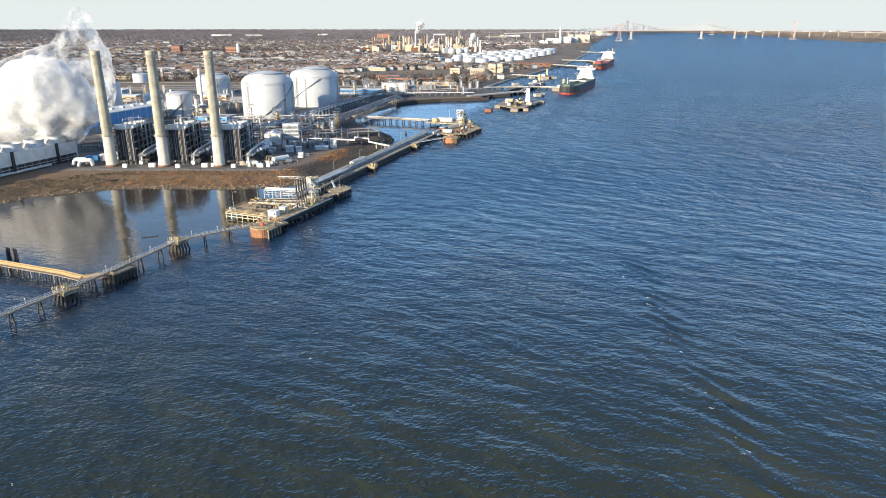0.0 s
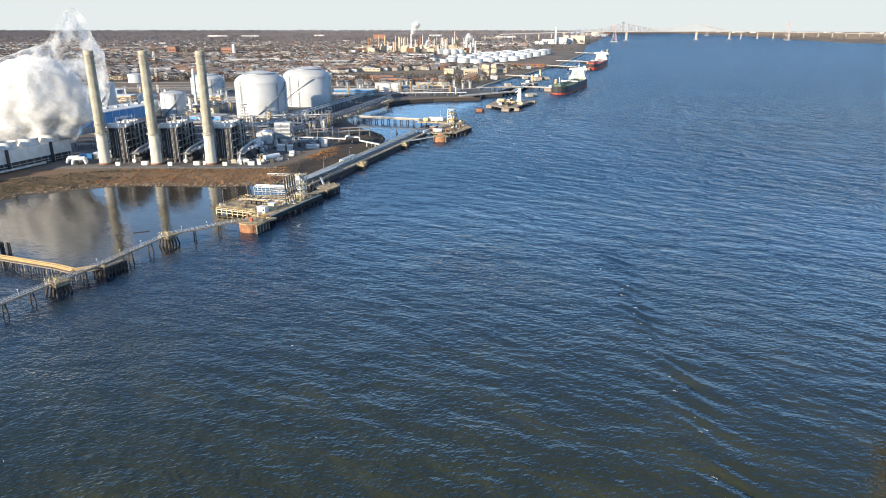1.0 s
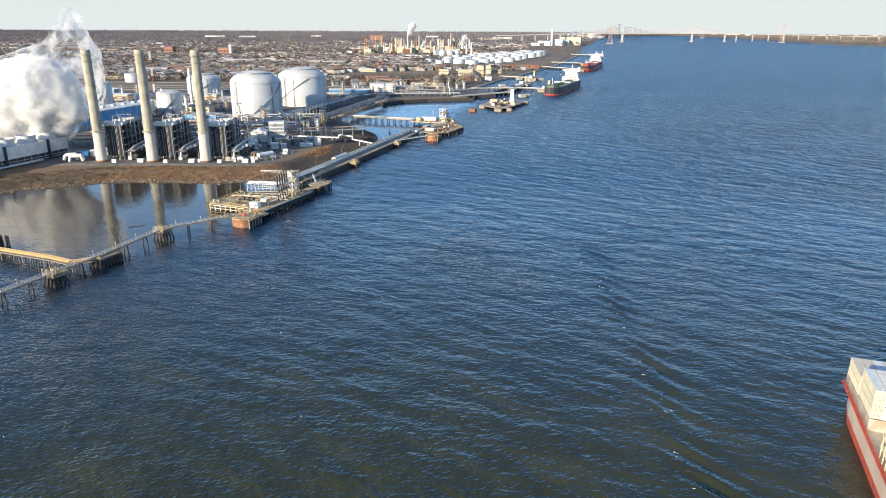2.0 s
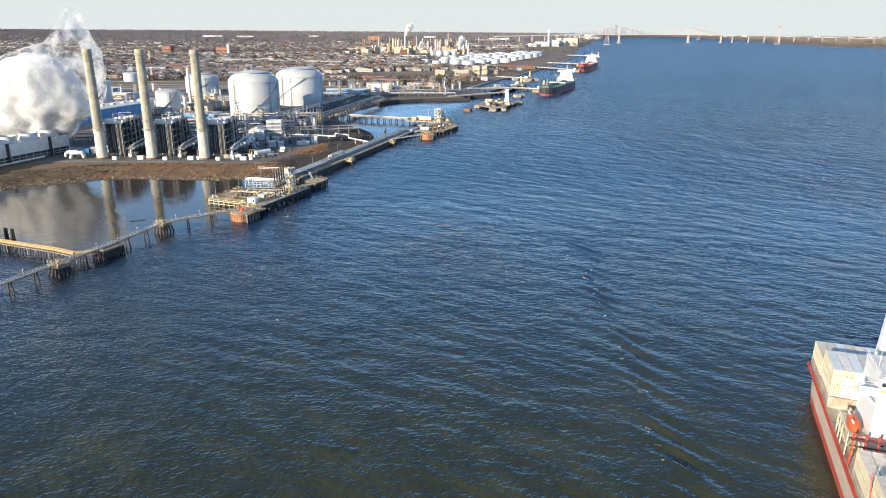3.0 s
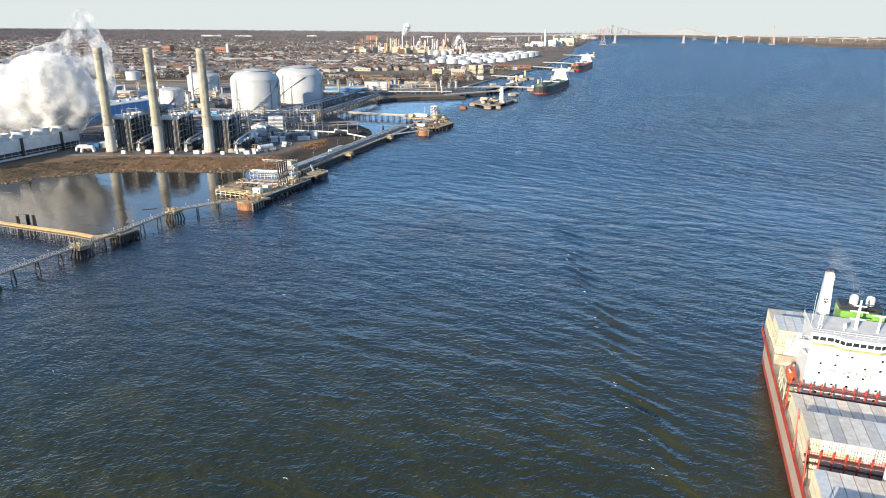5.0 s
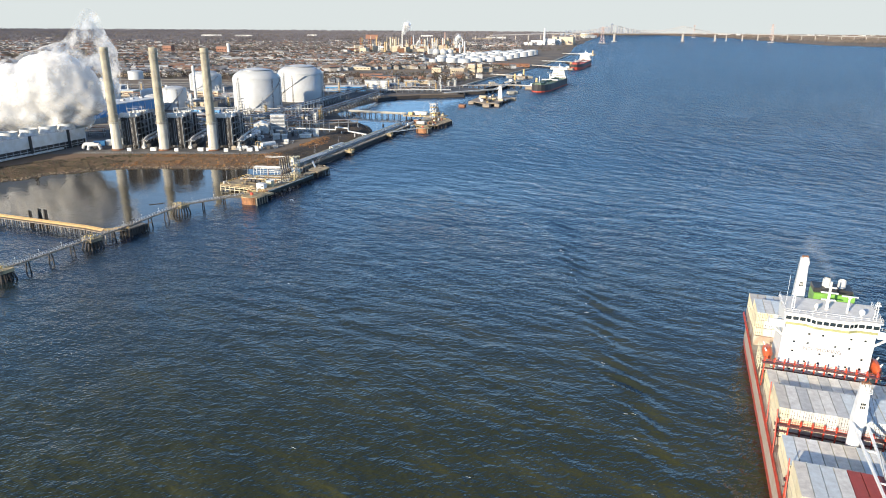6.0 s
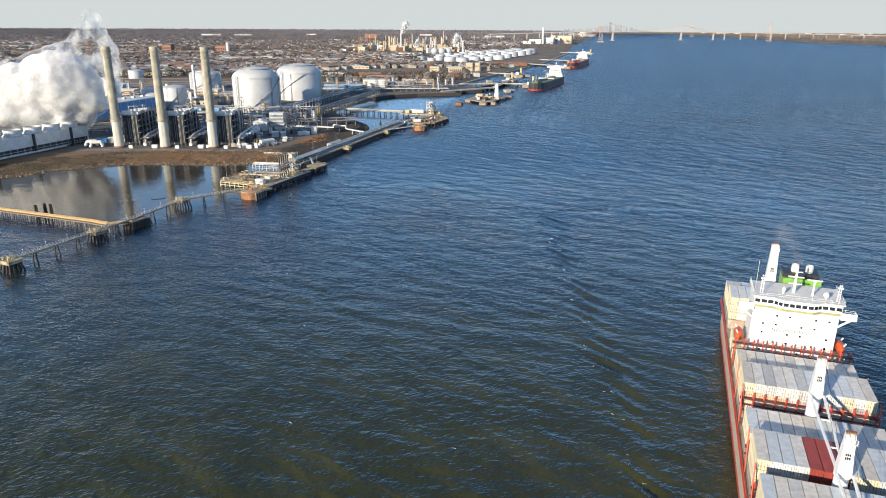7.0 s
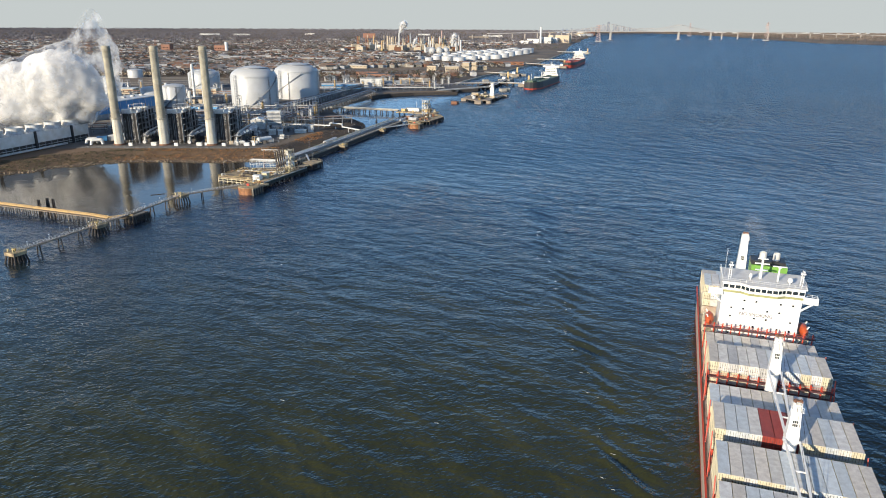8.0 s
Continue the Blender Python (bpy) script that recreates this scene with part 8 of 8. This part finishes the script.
for x, y, h in ((2330, 4790, 120), (1010, 4150, 95), (2600, 7000, 120)):
    ob = thing("river_pylon", 0, 0, 0, 0, "red and white lattice power pylon standing in the river", "pylon", "river pylons")
    ob.matrix_basis = far_pose(x, y, 0)
    s = Solid()
    for a in (-1, 1):
        for c in (-1, 1):
            s.beam((a * 12, c * 12, 3), (a * 1.5, c * 1.5, h), 1.0, 1.0)
    for k in range(7):
        z, w = 3 + (h - 3) * k / 7, 12 - 10.5 * k / 7
        s.beam((-w, -w, z), (w, -w, z), 0.7, 0.7).beam((-w, -w, z), (w * 0.85, -w, z + h / 7), 0.6, 0.6).beam((w, -w, z), (-w * 0.85, -w, z + h / 7), 0.6, 0.6)
    for k in (0.72, 0.84, 0.96):
        s.beam((-17, 0, h * k), (17, 0, h * k), 1.5, 1.8)
    part("lattice", s, PYLON_RED, ob)
    part("footing", Solid().at(0, 0, -3, 34, 34, 7), CONCRETE, ob)
# blue-grey of the haze put into the towers' colour
CITY = material("hazy_towers", (0.3, 0.34, 0.4), 0.8, vary=0.2)
for i in range(26):
    x = 1950 + i * 42 + rng.uniform(-30, 30)
    y = 10300
    h = 25 + 95 * math.exp(-((i - 16) / 5.0) ** 2) * rng.uniform(0.4, 1.0) + rng.uniform(0, 25)
    ob = thing("city_tower", 0, 0, 0, 0, "grey blue office tower of the far city", "tower block", "far city towers")
    ob.matrix_basis = far_pose(x, y, 10)
    part("shaft", Solid().box(-16, 16, -16, 16, -10, h), CITY, ob)
    part("crown", Solid().box(-9, 9, -9, 9, h, h + 12), CITY, ob)
for i in range(60):
    x, y = rng.uniform(1250, 1900), rng.uniform(5400, 7600)
    if shore_distance(np.array([x]), np.array([y]))[0] < 20:
        continue
    ob = shed_building("riverside_building", 0, 0, rng.uniform(40, 120), rng.uniform(30, 60), rng.uniform(10, 30), 0, rng.choice([WHITE, TAN, BRICK_RED, BLUE_GREY]), rng.choice([ROOF_PALE, WHITE]), "pale riverside works building far off", group="riverside buildings")
    ob.matrix_basis = far_pose(x, y, ZG, rng.uniform(0, 40))
for i in range(26):
    x, y = rng.uniform(3400, 7200), rng.uniform(8200, 9800)
    ob = shed_building("plain_building", 0, 0, rng.uniform(30, 90), rng.uniform(20, 40), rng.uniform(6, 12), 0, WHITE, ROOF_PALE, "white hall on the far plain", group="far plain halls")
    ob.matrix_basis = far_pose(x, y, 16, rng.uniform(0, 40))

# ---------------------------------------------------------------- steam and smoke
def vapour(name, tint, through):
    """White vapour: scatters light on both of its sides."""
    m = bpy.data.materials.new(name)
    m.use_nodes = True
    n, l = m.node_tree.nodes, m.node_tree.links
    n.remove(n["Principled BSDF"])
    dif, tra, both = n.new("ShaderNodeBsdfDiffuse"), n.new("ShaderNodeBsdfTranslucent"), n.new("ShaderNodeMixShader")
    for s in (dif, tra):
        s.inputs["Color"].default_value = (*tint, 1)
    both.inputs[0].default_value = through
    l.new(dif.outputs[0], both.inputs[1])
    l.new(tra.outputs[0], both.inputs[2])
    l.new(both.outputs[0], n["Material Output"].inputs[0])
    return m


def puff(bm_s, c, r, seed):
    """One billow: a ball with lumps on its lumps."""
    n_u, n_v = 20, 12
    pts = []
    for j in range(n_v + 1):
        th = math.pi * j / n_v
        for i in range(n_u):
            ph = 2 * math.pi * i / n_u
            d = Vector((math.sin(th) * math.cos(ph), math.sin(th) * math.sin(ph), math.cos(th)))
            k = 1 + 0.28 * noise.noise(d * 1.6 + Vector((seed, 0, 0))) + 0.16 * noise.noise(d * 4 + Vector((0, seed, 0))) + 0.08 * noise.noise(d * 9 + Vector((0, 0, seed)))
            pts.append(Vector(c) + d * r * k)
    bm_s.add(pts, [(j * n_u + i, j * n_u + (i + 1) % n_u, (j + 1) * n_u + (i + 1) % n_u, (j + 1) * n_u + i) for j in range(n_v) for i in range(n_u)])




def flakes(blobs, per, size, seed, spread):
    """A loose cloud of tiny droplets round the given balls: thick inside, thinning outwards."""
    r = np.random.default_rng(seed)
    s = Solid()
    out = []
    for x, y, z, rad in blobs:
        k = int(per * (rad / 10) ** 2)
        d = r.normal(0, 1, (k, 3))
        d /= np.linalg.norm(d, axis=1, keepdims=True)
        out.append(np.array([x, y, z]) + d * (rad * (0.55 + np.abs(r.normal(0, spread, (k, 1))))))
    c = np.concatenate(out)
    tri = c[:, None, :] + r.normal(0, size, (len(c), 3, 3))
    s.v = [tuple(p) for p in tri.reshape(-1, 3).tolist()]
    s.f = [(3 * i, 3 * i + 1, 3 * i + 2) for i in range(len(c))]
    return s


MIST = vapour("steam_mist", (0.9, 0.9, 0.89), 0.5)
STEAM = bpy.data.materials.new("steam_core")
STEAM.use_nodes = True
b = STEAM.node_tree.nodes["Principled BSDF"]
b.inputs["Base Color"].default_value, b.inputs["Roughness"].default_value, b.inputs["Specular IOR Level"].default_value = (0.55, 0.548, 0.54, 1), 1.0, 0.0
b.inputs["Subsurface Weight"].default_value, b.inputs["Subsurface Radius"].default_value, b.inputs["Subsurface Scale"].default_value = 1.0, (1.0, 1.0, 1.0), 14.0
rng = random.Random(31)
BILLOWS = [(-352, 40, 20), (-334, 34, 17), (-312, 31, 15), (-290, 31, 14), (-330, 52, 17), (-308, 52, 20), (-286, 50, 19), (-306, 64, 12), (-290, 66, 14), (-277, 62, 12), (-268, 50, 11), (-264, 38, 10), (-326, 22, 9), (-310, 22, 8), (-294, 24, 8), (-276, 26, 8)]
WISPS = [(-282, 74, 12, 0.35), (-270, 72, 12, 0.4), (-270, 83, 13, 0.24), (-260, 88, 13, 0.18), (-256, 62, 12, 0.4), (-248, 54, 10, 0.26), (-254, 44, 9, 0.35), (-256, 74, 12, 0.34), (-250, 86, 9, 0.2), (-244, 80, 8, 0.16),
         (-240, 68, 8, 0.15), (-262, 96, 14, 0.2), (-254, 102, 12, 0.14), (-260, 108, 11, 0.12)]


def lattice_noise(p, size, seed):
    """Smooth random values on a lattice of that size, at points p."""
    r = np.random.default_rng(seed).random((32, 32, 32))
    q = p / size
    i = np.floor(q).astype(int)
    t = q - i
    t = t * t * (3 - 2 * t)
    out = 0
    for a in (0, 1):
        for b_ in (0, 1):
            for c in (0, 1):
                w = np.where(a, t[..., 0], 1 - t[..., 0]) * np.where(b_, t[..., 1], 1 - t[..., 1]) * np.where(c, t[..., 2], 1 - t[..., 2])
                out = out + w * r[(i[..., 0] + a) % 32, (i[..., 1] + b_) % 32, (i[..., 2] + c) % 32]
    return out - 0.5


def skin(field, level, lo, step):
    """The surface on which a field on a grid has one value, as a Solid."""
    inside = field > level
    cells = tuple(k - 1 for k in field.shape)
    total, hits = np.zeros(cells + (3,)), np.zeros(cells)
    cut = lambda arr, o: arr[o[0]:o[0] + cells[0], o[1]:o[1] + cells[1], o[2]:o[2] + cells[2]]
    for axis in range(3):
        u, v = [k for k in range(3) if k != axis]
        for a in (0, 1):
            for c in (0, 1):
                o = [0, 0, 0]
                o[u], o[v] = a, c
                e = list(o)
                e[axis] = 1
                f0, f1 = cut(field, o), cut(field, e)
                cross = cut(inside, o) != cut(inside, e)
                t = np.where(cross, (level - f0) / np.where(cross, f1 - f0, 1), 0)
                for k in range(3):
                    total[..., k] += np.where(cross, t if k == axis else o[k], 0)
                hits += cross
    used = hits > 0
    ids = np.full(cells, -1)
    ids[used] = np.arange(used.sum())
    base = np.stack(np.meshgrid(*[np.arange(k) for k in cells], indexing="ij"), -1)
    pts = (base[used] + total[used] / hits[used][:, None]) * step + np.array(lo)
    faces = []
    for axis in range(3):
        u, v = [k for k in range(3) if k != axis]
        first = [slice(1, -1)] * 3
        second = [slice(1, -1)] * 3
        first[axis], second[axis] = slice(0, -1), slice(1, None)
        cross = inside[tuple(first)] != inside[tuple(second)]
        flip = inside[tuple(first)][cross]
        where = np.argwhere(cross)
        where[:, [k for k in range(3) if k != axis]] += 1
        quad = []
        for a, c in ((0, 0), (1, 0), (1, 1), (0, 1)):
            w = where.copy()
            w[:, u] -= a
            w[:, v] -= c
            quad.append(ids[w[:, 0], w[:, 1], w[:, 2]])
        quad = np.stack(quad, -1)
        quad[flip] = quad[flip][:, ::-1]
        faces += quad.tolist()
    s = Solid()
    s.v, s.f = [tuple(p) for p in pts.tolist()], [tuple(q) for q in faces]
    return s


def veil(name, share, tint=(0.9, 0.895, 0.88)):
    """A torn skin of vapour: in patches it hides a share of what lies behind it, and between them nothing."""
    m = vapour(name, tint, 0.5)
    n, l = m.node_tree.nodes, m.node_tree.links
    thru, mix, geo, tex, amount = n.new("ShaderNodeBsdfTransparent"), n.new("ShaderNodeMixShader"), n.new("ShaderNodeNewGeometry"), n.new("ShaderNodeTexNoise"), n.new("ShaderNodeMapRange")
    tex.inputs["Scale"].default_value, tex.inputs["Detail"].default_value, tex.inputs["Roughness"].default_value = 0.075, 6, 0.6
    l.new(geo.outputs["Position"], tex.inputs["Vector"])
    amount.interpolation_type = "SMOOTHSTEP"
    amount.inputs[1].default_value, amount.inputs[2].default_value, amount.inputs[3].default_value, amount.inputs[4].default_value = 0.38, 0.68, 0.0, share
    l.new(tex.outputs[0], amount.inputs[0])
    l.new(amount.outputs[0], mix.inputs[0])
    l.new(thru.outputs[0], mix.inputs[1])
    l.new(n["Mix Shader"].outputs[0], mix.inputs[2])
    l.new(mix.outputs[0], n["Material Output"].inputs[0])
    return m


def cloud(parent, blobs, lo, hi, step, shells):
    """Nested skins of one cloud: thin torn veils round a dense billowing heart."""
    axes_ = [np.arange(a, c, step) for a, c in zip(lo, hi)]
    p = np.stack(np.meshgrid(*axes_, indexing="ij"), -1)
    heart, field = np.zeros(p.shape[:3]), np.zeros(p.shape[:3])
    for x, y, z, r, share in blobs:
        if share == 1.0:
            heart += np.exp(-((p - np.array([x, y, z])) ** 2).sum(-1) / (r * r) * 1.4)
        field += share * np.exp(-((p - np.array([x, y, z])) ** 2).sum(-1) / (r * r) * 1.4)
    wob = sum(lattice_noise(p + 500.0, size_, 60 + k) * amp for k, (size_, amp) in enumerate(((17.0, 1.0), (8.5, 0.6), (4.4, 0.3))))
    heart, field = (f * (1 + 0.5 * wob) + 0.25 * wob * np.clip(f * 2.5, 0, 1) for f in (heart, field))
    for level, mat in shells:
        part("vapour_layer", skin(heart if mat == STEAM else field, level, lo, step), mat, parent, smooth=True, kind="stuff")


plume = thing("steam_plume", 0, 0, 0, 0, "thick white steam drifting off the cooling tower", "steam", kind="stuff")
cloud(plume, [(x, 503 + rng.uniform(-0.3, 0.3) * r, z, r, 1.0) for x, z, r in BILLOWS] + [(x, 503, z, r, share) for x, z, r, share in WISPS],
      (-385, 465, 14), (-225, 541, 132), 1.6, [(0.2, veil("light_steam", 0.72, (0.8, 0.797, 0.785))), (0.42, STEAM)])
for px_, py_, pz_, scale in ((-110, 2700, 66, 1.0), (90, 2640, 30, 0.8), (-55, 2580, 22, 0.5)):
    m = far_pose(px_, py_, pz_)
    ob = thing("steam_puff", 0, 0, 0, 0, "small white steam puff over the refinery", "steam", "refinery steam", kind="stuff")
    ob.matrix_basis = m
    s = Solid()
    for k in range(5):
        puff(s, (k * 4 * scale, 0, k * 7 * scale), (5 + 1.6 * k) * scale, k * 3.3)
    part("billows", s, STEAM, ob, smooth=True, kind="stuff")
    part("mist", flakes([(k * 4 * scale, 0, k * 7 * scale, (8 + 2 * k) * scale) for k in range(5)], 1200, 0.5, 5, 0.3), MIST, ob, kind="stuff")
for bx in (-239, -201.4, -162):
    ob = thing("pipe_steam", bx + 20.5, 488, ZG, 0, "small white steam puffs over a boiler pipe", "steam", "boiler steam", kind="stuff")
    s = Solid()
    for k in range(7):
        puff(s, (k * 1.6 + rng.uniform(-.4, .4), k * 3.2, 6.5 + k * 0.7 + rng.uniform(-.5, .5)), 0.9 + 0.13 * k, k * 2.1 + bx)
    part("billows", s, STEAM, ob, smooth=True, kind="stuff")
SMOKE = veil("funnel_smoke", 0.13, (0.5, 0.55, 0.62))
ob = thing("funnel_haze", 0, 0, 0, 0, "thin blue-grey exhaust drifting off the funnel", "smoke", kind="stuff")
ob.matrix_basis = SHIP
s = Solid()
for k in range(6):
    puff(s, (-2.6 + k * 0.9, -54.5 - k * 2.0, 34.0 + k * 1.3), 0.9 + 0.42 * k, k * 4.1)
part("haze", s, SMOKE, ob, smooth=True, kind="stuff")

# a drifting tree trunk in the cove
s = Solid().tube((-4.2, 0, 0.05), (3.6, 0.4, 0.12), 0.28, 0.16, 8).tube((2.2, 0.3, 0.1), (4.4, 1.6, 0.5), 0.12, 0.05, 6).tube((0.5, 0.2, 0.1), (2.0, -1.0, 0.35), 0.1, 0.04, 6)
single("drift_log", s, TIMBER, "dark drifting tree trunk with broken limbs in still water", "log", place=(-148, 324, 0), rz=24)
# broken crests along the bow wave and specks of foam on the river
FOAM = material("foam", (0.75, 0.76, 0.74), 0.9, bump=0)
r = random.Random(9)
s = Solid()
for i in range(68):
    if i >= 60:                                        # a gull-white fleck of foam off the loading berth
        x, y = -70.2 + r.gauss(0, 0.8), 334.6 + r.gauss(0, 1.6)
    elif i < 42:
        k = r.random()
        x, y = 66 + 14 * k + r.gauss(0, 1.8), 20 + 230 * k ** 1.1
    else:
        x, y = r.uniform(-140, 80), r.uniform(35, 330)
        if x < -60 and y > 150:
            continue
    w, g = r.uniform(0.2, 0.9), radians(-32) + r.gauss(0, 0.25)
    m = r.choice([3, 4, 5])
    spine = [(t * w, 0.25 * w * r.uniform(-1, 1) * (1 - t * t)) for t in [2 * j / m - 1 for j in range(m + 1)]]
    pts, faces = [], []
    for j, (u, v) in enumerate(spine):
        d = 0.06 * r.uniform(0.4, 1.6) * (0.15 if j in (0, m) else 1)
        for e in (-d, d):
            pts.append((x + u * math.cos(g) - (v + e) * math.sin(g), y + u * math.sin(g) + (v + e) * math.cos(g), 0.3 + r.uniform(-.04, .08)))
    for j in range(m):
        faces.append((2 * j, 2 * j + 2, 2 * j + 3, 2 * j + 1))
    s.add(pts, faces)
single("whitecap_foam", s, FOAM, "small broken white wave crests on the river", "foam", kind="stuff")
